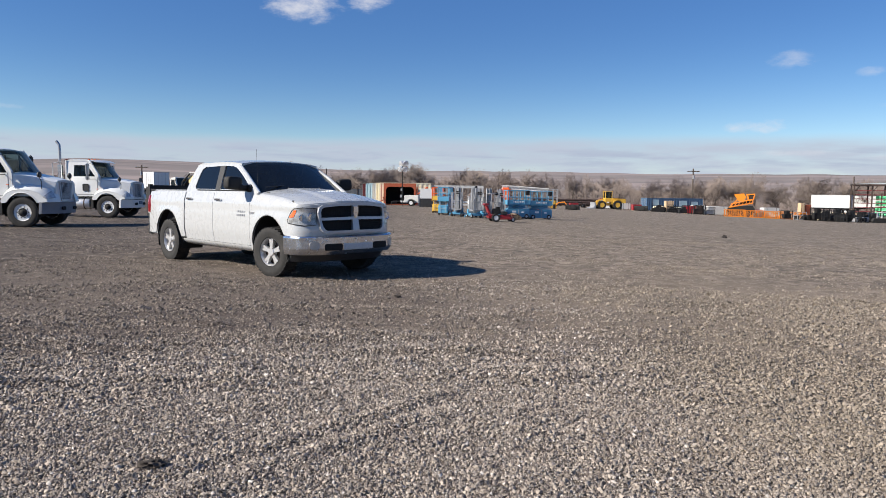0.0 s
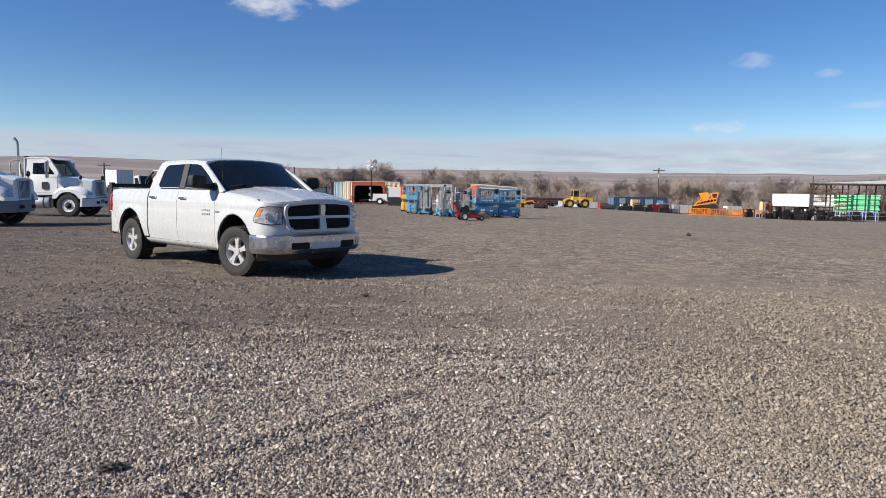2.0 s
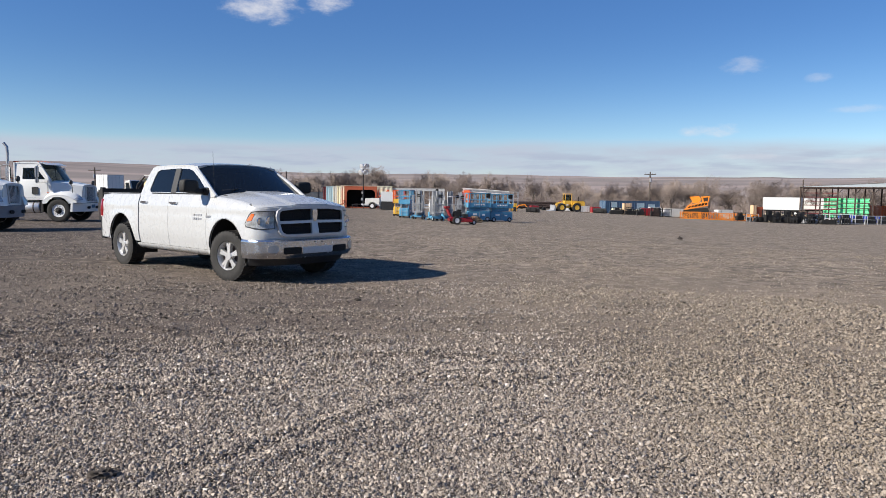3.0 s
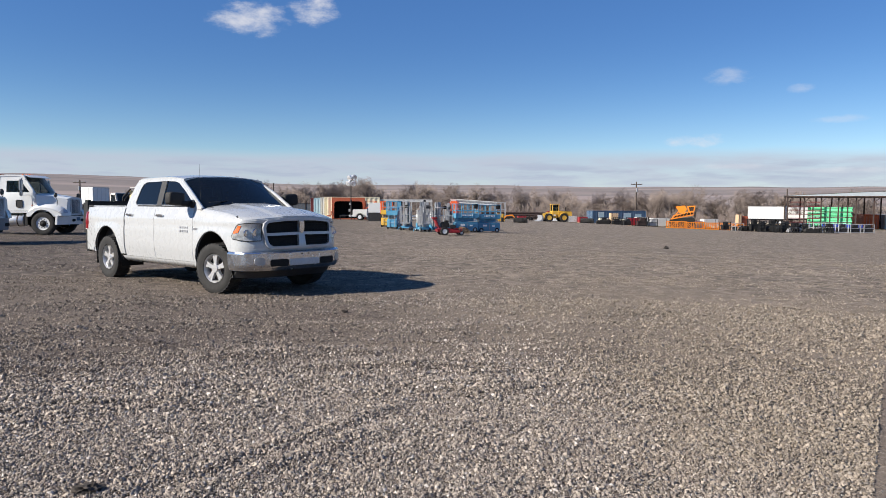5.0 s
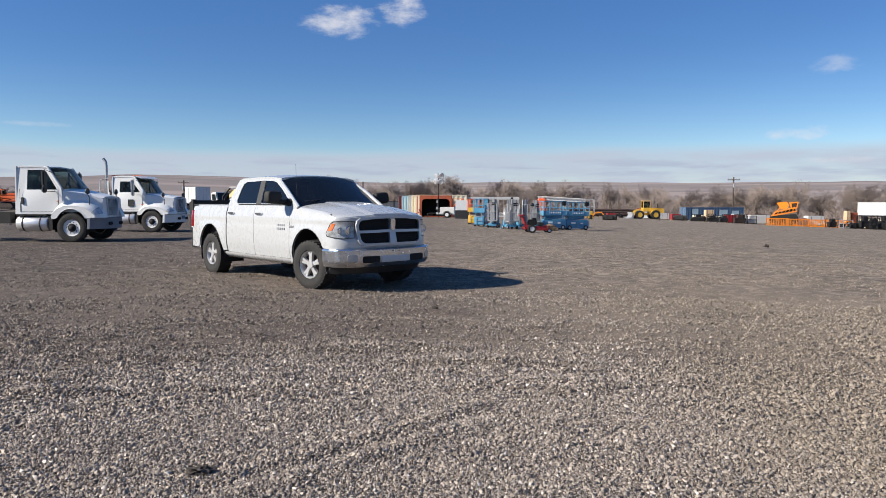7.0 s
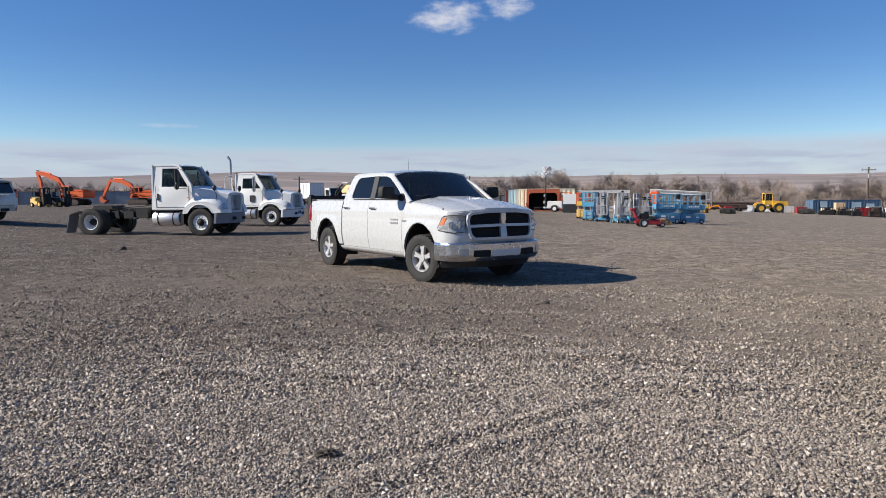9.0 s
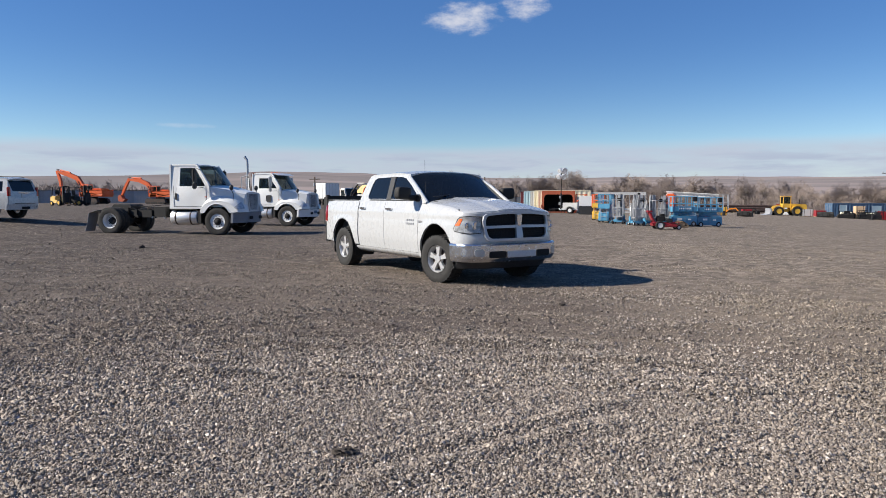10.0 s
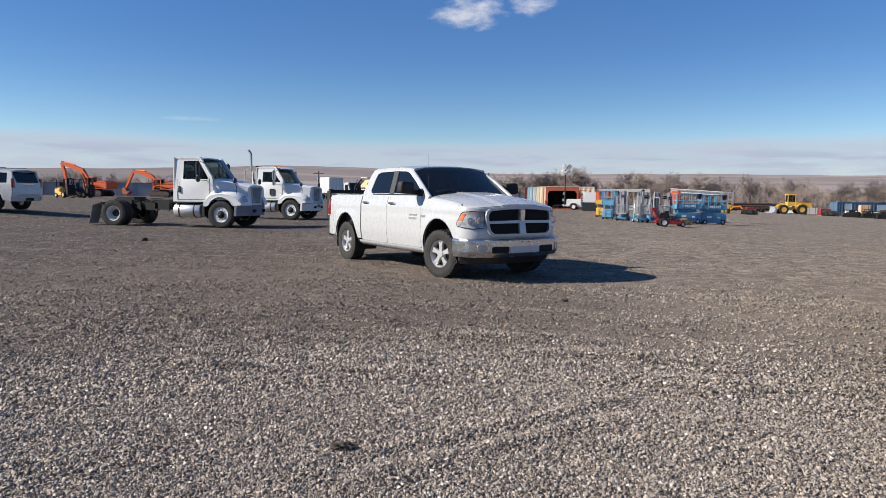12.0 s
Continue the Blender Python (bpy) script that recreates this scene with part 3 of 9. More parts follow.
def alloy_wheel(parent, x, y, turn=0.0, flip=False):
    """Pickup wheel: all-terrain tyre and five-spoke alloy rim."""
    at = pose(x, y, 0.408, 0, 0, (180 if flip else 0) + turn)
    t = part("wheel", tyre_mesh(0.408, 0.275, 0.225, 34, 0.014, 0.62), M["rubber"], parent, "dusty black all-terrain tyre on its rim", at=at)
    bm = bmesh.new()
    lathe(bm, [(0.232, -0.125), (0.226, -0.118), (0.205, -0.06), (0.20, 0.1), (0.215, 0.12), (0.232, 0.125), (0.232, -0.1)], 40, closed=True)
    for j in range(5):
        a0 = math.tau * j / 5 + math.pi / 2
        for off, wd in ((0, 1.0),):
            pts = [(-0.030, 0.04), (-0.034, 0.13), (-0.052, 0.212), (-0.012, 0.216), (0, 0.180), (0.012, 0.216), (0.052, 0.212), (0.034, 0.13), (0.030, 0.04)]
            rot = [(px * math.cos(a0 - math.pi / 2) - py * math.sin(a0 - math.pi / 2), px * math.sin(a0 - math.pi / 2) + py * math.cos(a0 - math.pi / 2)) for px, py in pts]
            prism(bm, rot, -0.098, -0.045)
    lathe(bm, [(0.062, -0.112), (0.075, -0.098), (0.078, -0.04)], 24)
    part("rim", bm, M["alloy"], t, "silver five-spoke alloy rim")
    bm = bmesh.new()
    lathe(bm, [(0.20, -0.03), (0.20, 0.02)], 28)
    for j in range(5):
        a = math.tau * (j + 0.5) / 5 + math.pi / 2
        lathe(bm, [(0.014, -0.105), (0.014, -0.05)], 8, centre=(0.062 * math.cos(a), 0, 0.062 * math.sin(a)))
    part("brake_disc", bm, M["dark_steel"], t)
    return t


def truck_wheel(parent, x, y, flip=False, dual=False, turn=0.0):
    """Heavy lorry wheel with a white steel disc rim; dual wheels sit deep in the tyre."""
    R = 0.55
    at = pose(x, y, R, 0, 0, (180 if flip else 0) + turn)
    t = part("wheel", tyre_mesh(R, 0.28, 0.305, 44, 0.012, 0.7), M["rubber"], parent, "worn black lorry tyre", at=at)
    bm = bmesh.new()
    deep = 0.10 if dual else -0.095
    lathe(bm, [(0.313, -0.118), (0.305, -0.108), (0.285, -0.09), (0.281, 0.10), (0.308, 0.118), (0.313, 0.11)], 40, closed=True)
    disc_with_slots(bm, 0.285, deep, deep + 0.014, 10, 0.205, 0.026)
    part("rim", bm, M["white_rim"], t, "white steel disc rim with hand holes")
    bm = bmesh.new()
    if dual:
        lathe(bm, [(0.10, deep - 0.12), (0.11, deep - 0.02), (0.15, deep)], 20)
    else:
        lathe(bm, [(0.06, deep - 0.085), (0.085, deep - 0.07), (0.09, deep - 0.01), (0.16, deep)], 20)
    for j in range(10):
        a = math.tau * (j + 0.5) / 10
        lathe(bm, [(0.016, deep - 0.035), (0.016, deep)], 6, centre=(0.143 * math.cos(a), 0, 0.143 * math.sin(a)))
    part("hub", bm, M["black"], t)
    bm = bmesh.new()
    lathe(bm, [(0.24, deep + 0.02), (0.24, 0.13)], 24)
    part("brake_drum", bm, M["cavity"], t)
    if dual:
        part("inner_tyre", tyre_mesh(R, 0.28, 0.305, 44, 0.012, 0.7), M["rubber"], t, at=pose(0, 0.33, 0))
    return t

# ---- white crew-cab pickup: x forward from the front axle, near side is -y ----
ARCH_R, ARCH_TALL, FRONT_AXLE, REAR_AXLE = 0.512, 1.17, -0.11, -3.68


def pick_width(x, z):
    w_ = 1.0 - 0.05 * smooth(0.75 - z, 0, 0.4) - 0.070 * smooth(z, 1.12, 1.46)
    w_ -= 0.012 * math.exp(-((z - 1.08) / 0.05) ** 2)
    for xa in (FRONT_AXLE, REAR_AXLE):
        d = math.hypot(x - xa, (z - 0.41) / ARCH_TALL)
        w_ += 0.022 * math.exp(-((d - ARCH_R) / 0.13) ** 2) * smooth(z, 0.3, 0.6)
    w_ -= 0.055 * max(0, x + 0.1) ** 2 * 1.6
    round_ = min(1.0, max(0.0, (z - pick_top(x) + 0.15) / 0.15))
    w_ -= 0.085 * (1 - math.sqrt(1 - round_ * round_)) * smooth(x, -0.75, -0.25)
    w_ -= 0.03 * smooth(-x, 4.2, 4.6)
    return w_


def pick_low(x, low):
    z = low
    for xa in (FRONT_AXLE, REAR_AXLE):
        if abs(x - xa) < ARCH_R:
            z = max(z, 0.41 + ARCH_TALL * math.sqrt(ARCH_R ** 2 - (x - xa) ** 2))
    if x > 0.29:
        z = max(z, 0.705)
    return z


def pick_top(x):
    if x < -3.01:
        return 1.395
    if x < -0.6:
        return 1.365
    return 1.365 - 0.11 * smooth(x, -0.6, 0.9) - 0.03 * smooth(x, 0.15, 0.6)


def hood_half(x):
    return pick_width(min(x, 0.4), pick_top(x)) - 0.010


def hood_z(x, y):
    t = min(1, abs(y) / hood_half(x))
    z = pick_top(x) + 0.075 * (1 - t ** 3)
    z += 0.018 * smooth(0.42 - abs(y), 0, 0.10)
    return z - 0.045 * smooth(x, 0.35, 0.85)


def front_x(y, z):
    t = min(1.0, abs(y) / pick_width(0.4, z))
    return 0.40 + (0.435 + 0.03 * math.exp(-((z - 0.78) / 0.14) ** 2)) * (1 - t ** 2.7) ** (1 / 2.7)


def nose_at(u, z, off=0.0):
    """A point on the rounded nose; u runs from one arch (-1) round to the other (1)."""
    a = abs(u) * math.pi / 2
    c, s = max(0.0, math.cos(a)) ** (2 / 2.7), math.sin(a) ** (2 / 2.7)
    deep_ = 0.435 + 0.03 * math.exp(-((z - 0.78) / 0.14) ** 2)
    return (0.40 + deep_ * c + off * math.cos(a), math.copysign(pick_width(0.4, z) * s + off * math.sin(a), u), z)


def side_panel(name, car, side, x0, x1, low, material, n=26, label=""):
    bm = bmesh.new()
    xs = sorted({*steps(x0, x1, n), *[min(x1, max(x0, xa + s * ARCH_R * k)) for xa in (FRONT_AXLE, REAR_AXLE) for s in (-1, 1) for k in (1.0, 0.995, 0.96, 0.88)]})

    def f(x, t):
        zb = pick_low(x, low)
        z = zb + (pick_top(x) - zb) * t
        return (x, side * pick_width(x, z), z)
    shell(bm, f, xs, steps(0, 0.78, 9) + steps(0.78, 1, 11)[1:], (0, -side * 0.035, 0))
    return part(name, bm, material, car, label)


def build_pickup(x, y, turn, steer):
    car = thing("pickup_truck", "white crew-cab pickup truck with folded black liftgate, parked on gravel", "pickup truck", x, y, turn)
    body = M["white"]
    # cab, doors, box sides
    for s in (-1, 1):
        side_panel("box_side", car, s, -4.585, -3.030, 0.50, body, 30)
        for nm, a, b in (("rear_door", -2.990, -1.935), ("front_door", -1.925, -0.69)):
            d = side_panel(nm, car, s, a, b, 0.475, body, 10)
            hx, yy = a + 0.20, 1.0
            bm = bmesh.new()
            hw = s * pick_width(hx, 1.23)
            box(bm, (hx, hw + s * 0.028, 1.235), (0.215, 0.026, 0.036), bevel=0.010)
            box(bm, (hx - 0.09, hw + s * 0.012, 1.235), (0.03, 0.03, 0.03))
            box(bm, (hx + 0.09, hw + s * 0.012, 1.235), (0.03, 0.03, 0.03))
            part("handle", bm, M["chrome"], d, "chrome pull handle")
        side_panel("fender", car, s, -0.68, 0.405, 0.40, body, 24)
        bm = bmesh.new()
        shell(bm, lambda a, t: (a, s * (0.955 - 0.10 * (1 - t) ** 2), 0.36 + 0.11 * t), steps(-3.15, -0.62, 8), steps(0, 1, 4), (0, -s * 0.05, 0))
        part("rocker_sill", bm, body, car)
        # arch liners
        for xa in (FRONT_AXLE, REAR_AXLE):
            bm = bmesh.new()
            grid(bm, lambda a, t: (xa + (ARCH_R + 0.012) * math.cos(a), s * (0.55 + 0.42 * t), 0.41 + ARCH_TALL * (ARCH_R + 0.012) * math.sin(a)), steps(-0.25, math.pi + 0.25, 18), (0, 0.5, 1))
            part("arch_liner", bm, M["cavity"], car)
            bm = bmesh.new()
            pts = [(xa + r_ * math.cos(a), 0.41 + ARCH_TALL * r_ * math.sin(a)) for r_, seq in ((ARCH_R + 0.006, steps(-0.05, math.pi + 0.05, 18)),) for a in seq]
            tube(bm, [(px, s * (pick_width(px, pz) - 0.012), pz) for px, pz in pts], 0.013, 6)
            part("arch_lip", bm, M["plastic"], car)
    # black blocks standing in for the shade inside the hollow body, chassis
    part("shade_fill", boxes(((-1.82, 0, 0.86), (2.3, 1.84, 0.78)), ((-3.3, 0, 0.64), (2.4, 1.0, 0.24)), ((-0.1, 0, 0.72), (1.2, 1.05, 0.5))), M["cavity"], car)
    bm = boxes(((-1.9, -0.42, 0.46), (5.4, 0.09, 0.14)), ((-1.9, 0.42, 0.46), (5.4, 0.09, 0.14)), ((-1.5, 0.1, 0.42), (1.0, 0.5, 0.2)))
    tube(bm, [(REAR_AXLE, -0.8, 0.41), (REAR_AXLE, 0.8, 0.41)], 0.055, 10)
    tube(bm, [(FRONT_AXLE, -0.7, 0.40), (FRONT_AXLE, 0.7, 0.40)], 0.045, 8)
    tube(bm, [(-1.2, -0.5, 0.36), (-2.9, -0.5, 0.38), (-3.3, -0.62, 0.55), (-4.0, -0.72, 0.44), (-4.38, -0.80, 0.36)], 0.035, 8)
    part("chassis", bm, M["cavity"], car)
    part("exhaust_tip", bar([(-4.2, -0.77, 0.385), (-4.45, -0.81, 0.365)], r=0.045, seg=12), M["dark_steel"], car)
    # load box
    bm = bmesh.new()
    for s in (-1, 1):
        box(bm, (-3.81, s * 0.885, 1.382), (1.54, 0.11, 0.04), bevel=0.012)
        box(bm, (-3.81, s * 0.83, 1.07), (1.54, 0.03, 0.60))
    box(bm, (-3.81, 0, 0.79), (1.54, 1.66, 0.04))
    box(bm, (-3.06, 0, 1.07), (0.05, 1.7, 0.64))
    part("load_box", bm, M["plastic"], car, "black-lined load box")
    part("tailgate", boxes(((-4.585, 0, 1.09), (0.05, 1.70, 0.60)), bevel=0.015), body, car)
    # bonnet and nose
    bm = bmesh.new()

    def bonnet(t, u):
        a = -0.50 + t * (front_x(u * 0.93, 1.2) + 0.515)
        b = u * hood_half(a)
        return (a, b, hood_z(a, b) - 0.03 * smooth(t, 0.90, 1.0))
    shell(bm, bonnet, steps(0, 1, 30), steps(-1, 1, 36), (0, 0, -0.05))
    part("hood", bm, body, car)
    part("cowl", boxes(((-0.50, 0, 1.368), (0.22, 1.62, 0.03))), M["plastic"], car)
    for s in (-0.35, 0.30):
        part("wiper", bar([(-0.45, s, 1.42), (-0.60, s + 0.05, 1.50), (-0.54, s - 0.42, 1.465)], r=0.009, seg=5), M["plastic"], car)
    bm = bmesh.new()

    def nose_face(u, t):
        top_ = nose_at(u, 1.2)
        zt = hood_z(top_[0], top_[1]) - 0.012
        return nose_at(u, 0.695 + (zt - 0.695) * t)
    shell(bm, nose_face, steps(-1, 1, 56), steps(0, 1, 14), (-0.05, 0, 0))
    part("nose", bm, body, car)
    fz = lambda off: (lambda b, z: (front_x(b, z) + off, b, z))
    # grille: silver surround, cross bars, black mesh
    outer = [(-0.615, 1.19), (-0.67, 1.15), (-0.69, 1.07), (-0.665, 0.83), (-0.63, 0.775), (-0.56, 0.74), (0.56, 0.74), (0.63, 0.775), (0.665, 0.83), (0.69, 1.07), (0.67, 1.15), (0.615, 1.19), (0.33, 1.218), (0, 1.226), (-0.33, 1.218)]
    holes = []
    for s in (-1, 1):
        holes.append([(s * 0.050, 1.185), (s * 0.050, 1.003), (s * 0.640, 0.993), (s * 0.645, 1.07), (s * 0.63, 1.13), (s * 0.595, 1.155), (s * 0.33, 1.180)])
        holes.append([(s * 0.060, 0.958), (s * 0.070, 0.785), (s * 0.545, 0.785), (s * 0.60, 0.815), (s * 0.622, 0.855), (s * 0.638, 0.950)])
    bm = bmesh.new()
    sheet(bm, outer, holes, fz(0.055), fz(0.0), 3)
    g = part("grille", bm, M["grille_grey"], car, "silver crossbar grille surround", flat=True)
    for h in holes:
        bm = bmesh.new()
        ys, zs = [p[0] for p in h], [p[1] for p in h]
        sheet(bm, h, [], fz(0.012), fz(-0.01), 3)
        for yy in steps(min(ys), max(ys), 18)[1:-1]:
            for zz in steps(min(zs), max(zs), 5)[1:-1]:
                box(bm, (front_x(yy, zz) + 0.02, yy, zz), (0.012, 0.011, 0.011), Euler((0.78, 0, 0)).to_matrix())
        part("mesh_insert", bm, M["cavity"], g)
    bm = bmesh.new()
    prism(bm, [(-0.048, 1.17), (0.048, 1.17), (0.05, 1.08), (0.03, 1.0), (0, 0.98), (-0.03, 1.0), (-0.05, 1.08)], 0.87, 0.905, "x")
    part("badge_plate", bm, M["chrome"], g)
    # head lamps
    for s in (-1, 1):
        o = [(s * 0.425, 1.13), (s * 0.415, 1.0), (s * 0.435, 0.885), (s * 0.62, 0.872), (s * 0.80, 0.888), (s * 0.97, 0.91), (s * 0.985, 0.95), (s * 0.90, 1.09), (s * 0.84, 1.125), (s * 0.66, 1.14)]
        on = lambda off: (lambda u, z: nose_at(u, z, off))
        bm = bmesh.new()
        sheet(bm, o, [], on(0.016), on(-0.02), 3)
        lamp = part("headlight", bm, M["lamp_clear"], car, "clear halogen headlamp with amber corner")
        bm = bmesh.new()
        sheet(bm, [(s * 0.855, 1.105), (s * 0.785, 1.108), (s * 0.84, 1.00), (s * 0.945, 0.985), (s * 0.945, 1.01)], [], on(0.022), on(0.0), 3)
        part("turn_signal", bm, M["amber"], lamp)
        rim_ = [(s * 0.425, 1.138), (s * 0.66, 1.148), (s * 0.84, 1.133), (s * 0.905, 1.098), (s * 0.99, 0.95), (s * 0.975, 0.902), (s * 0.80, 0.88), (s * 0.62, 0.864), (s * 0.435, 0.877)]
        bm = bmesh.new()
        tube(bm, [nose_at(u, z, 0.012) for u, z in rim_ + rim_[:1]], 0.007, 5)
        part("lamp_rim", bm, M["plastic"], lamp)
        for uu, zz, rr in ((0.52, 1.0, 0.070), (0.68, 0.99, 0.060)):
            bm = bmesh.new()
            q = nose_at(s * uu, zz, 0.0)
            lathe(bm, [(rr, 0.016), (rr * 0.9, 0.024), (rr * 0.75, 0.014), (rr * 0.3, 0.016)], 18, "x", q)
            part("reflector_bowl", bm, M["chrome"], lamp)
    # front bumper: polished steel bar with slots, blank plate and dark air dam
    bx = lambda off, lift=0: (lambda b, z: (0.40 + 0.575 * max(0.0, 1 - (min(1.0, abs(b) / 1.01)) ** 3.0) ** (1 / 3.0) + off - 0.10 * smooth(0.50 - z, 0, 0.14), b, z))
    bm = bmesh.new()

    def bumper_face(u, t):
        a = abs(u) * math.pi / 2
        c, s_, z = max(0.0, math.cos(a)) ** (2 / 3.0), math.sin(a) ** (2 / 3.0), 0.405 + 0.295 * t
        tuck = 0.10 * smooth(0.50 - z, 0, 0.14) + 0.03 * smooth(t, 0.93, 1.0)
        return (0.385 + (0.59 - tuck) * c, math.copysign((1.01 - tuck * 0.4) * s_, u), z)
    shell(bm, bumper_face, steps(-1, 1, 60), steps(0, 1, 14), (-0.06, 0, 0))
    fb = part("front_bumper", bm, M["brushed"], car, "polished steel front bumper")
    for y0, y1 in ((-0.64, -0.325), (0.325, 0.64)):
        bm = bmesh.new()
        sheet(bm, rounded(y0, y1, 0.475, 0.585, 0.03), [], bx(0.008), bx(-0.02), 2)
        part("bumper_slot", bm, M["cavity"], fb)
    bm = bmesh.new()
    sheet(bm, rounded(-0.30, 0.30, 0.475, 0.582, 0.015), [], bx(0.010), bx(-0.02), 2)
    part("blank_plate", bm, M["light_grey"], fb, "blank grey number plate holder")
    for s in (-1, 1):
        bm = bmesh.new()
        sheet(bm, rounded(s * 0.79 - 0.07, s * 0.79 + 0.07, 0.50, 0.62, 0.04), [], bx(0.006), bx(-0.02), 2)
        part("fog_lamp", bm, M["steel"], fb)
    for s in (-0.06, 0.08):
        part("bolt", boxes(((0.985, s, 0.655), (0.012, 0.018, 0.012))), M["dark_steel"], fb)
    bm = bmesh.new()
    shell(bm, lambda b, t: (0.88 - 0.40 * (abs(b) / 0.95) ** 4 - 0.10 * (1 - t), b, 0.285 + 0.125 * t), steps(-0.95, 0.95, 24), steps(0, 1, 3), (-0.05, 0, 0))
    part("air_dam", bm, M["plastic"], car)
    # greenhouse
    side_y = lambda z: 0.945 - (z - 1.36) * 0.28
    gl = [(-3.02, 1.35), (-2.97, 1.52), (-2.84, 1.79), (-2.75, 1.870), (-2.56, 1.898), (-1.95, 1.910), (-1.50, 1.895), (-1.30, 1.848), (-1.02, 1.70), (-0.64, 1.455), (-0.48, 1.35)]
    win_r = [(-2.66, 1.42), (-2.70, 1.47), (-2.63, 1.70), (-2.57, 1.79), (-2.47, 1.825), (-1.93, 1.838), (-1.93, 1.42)]
    win_f = [(-1.76, 1.42), (-1.76, 1.838), (-1.50, 1.83), (-1.36, 1.80), (-1.09, 1.655), (-0.80, 1.465), (-0.79, 1.42)]
    for s in (-1, 1):
        bm = bmesh.new()
        sheet(bm, gl, [win_r, win_f], lambda a, b: (a, s * side_y(b), b), lambda a, b: (a, s * (side_y(b) - 0.05), b))
        fr = part("window_frame", bm, body, car)
        for wn in (win_r, win_f):
            bm = bmesh.new()
            sheet(bm, wn, [], lambda a, b: (a, s * (side_y(b) - 0.010), b), lambda a, b: (a, s * (side_y(b) - 0.016), b))
            part("side_window", bm, M["dark_glass"], fr, flat=True)
        bm = bmesh.new()
        prism(bm, [(-1.93, 1.41), (-1.76, 1.41), (-1.76, 1.842), (-1.93, 1.842)], 0, 0.004)
        for v in bm.verts:
            v.co.y = s * (side_y(v.co.z) + 0.002 + v.co.y)
        part("pillar_trim", bm, M["plastic"], fr)
        part("belt_moulding", bar([(-2.58, s * 0.936, 1.40), (-0.80, s * 0.936, 1.40)], r=0.012), M["plastic"], fr)
    bm = bmesh.new()

    def roof(a, b):
        e = 0.80
        t = abs(b) / e
        za = 1.902 + 0.010 * smooth(a, -2.62, -2.0) - 0.02 * smooth(a, -1.75, -1.28)
        return (a, b, za + 0.052 * (1 - t ** 2.4) - 0.004 * smooth(t, 0.94, 1.0) - 0.035 * smooth(-a, 2.64, 2.80) - 0.015 * smooth(a, -1.45, -1.22))
    shell(bm, roof, steps(-2.80, -1.24, 20), steps(-0.802, 0.802, 20), (0, 0, -0.06))
    part("roof", bm, body, car)
    bm = bmesh.new()

    def screen(t, u):
        b = u * (0.905 - 0.125 * t)
        bow = 0.20 * (1 - u * u)
        return (-0.56 - 0.74 * t + bow * (1 - 0.35 * t), b, 1.365 + 0.508 * t + 0.030 * (1 - u * u) * (0.4 + 0.8 * t))
    shell(bm, screen, steps(0, 1, 10), steps(-1, 1, 16), (0, 0, -0.006))
    part("windscreen", bm, M["dark_glass"], car)
    for s in (-1, 1):
        bm = bmesh.new()
        tube(bm, [(-0.50, s * 0.918, 1.355), (-0.95, s * 0.855, 1.645), (-1.34, s * 0.778, 1.852)], 0.036, 8)
        part("pillar", bm, body, car)
    bm = bmesh.new()
    back_x = lambda z: -3.03 + (z - 1.35) * 0.50
    sheet(bm, [(-0.94, 1.35), (-0.80, 1.87), (0.80, 1.87), (0.94, 1.35)], [[(-0.82, 1.44), (-0.73, 1.80), (0.73, 1.80), (0.82, 1.44)]], lambda a, b: (back_x(b), a, b), lambda a, b: (back_x(b) + 0.05, a, b))
    bw = part("cab_back", bm, body, car)
    bm = bmesh.new()
    sheet(bm, [(-0.82, 1.44), (-0.73, 1.80), (0.73, 1.80), (0.82, 1.44)], [], lambda a, b: (back_x(b) + 0.012, a, b), lambda a, b: (back_x(b) + 0.018, a, b))
    part("rear_window", bm, M["dark_glass"], bw, flat=True)
    part("brake_light", boxes(((-2.735, 0, 1.875), (0.05, 0.30, 0.055)), bevel=0.015), M["red_lens"], bw, "red high brake lamp")
    # cabin
    for xs, ys in ((-1.55, -0.38), (-1.55, 0.38), (-2.45, -0.40), (-2.45, 0.40)):
        part("seat", boxes(((xs, ys, 1.26), (0.16, 0.52, 0.62)), ((xs - 0.02, ys, 1.64), (0.10, 0.26, 0.18)), bevel=0.05), M["plastic"], car)
    part("dashboard", boxes(((-0.72, 0, 1.28), (0.40, 1.62, 0.16)), bevel=0.05), M["plastic"], car)
    bm = bmesh.new()
    lathe(bm, [(0.19, 0), (0.205, 0.015), (0.19, 0.03), (0.175, 0.015)], 20, "x", (-1.08, 0.38, 1.33), closed=True)
    part("steering_wheel", bm, M["plastic"], car)
    # mirrors, aerial, lettering bars
    for s in (-1, 1):
        bm = bmesh.new()
        pod(bm, (-0.89, s * 1.18, 1.525), (0.17, 0.30, 0.22), 0.42, 22, Euler((s * 0.06, 0, -s * 0.12)).to_matrix())
        pod(bm, (-0.86, s * 1.00, 1.45), (0.12, 0.22, 0.09), 0.5, 14)
        pod(bm, (-0.78, s * 0.935, 1.44), (0.16, 0.05, 0.13), 0.5, 14)
        mi = part("door_mirror", bm, M["black"], car, "black plastic door mirror")
        part("mirror_glass", boxes(((-0.974, s * 1.175, 1.525), (0.006, 0.21, 0.15)), bevel=0.002), M["chrome"], mi, flat=True)
    part("aerial", bar([(-0.57, -0.90, 1.35), (-0.60, -0.905, 2.10)], r=0.0022, seg=5), M["plastic"], car)
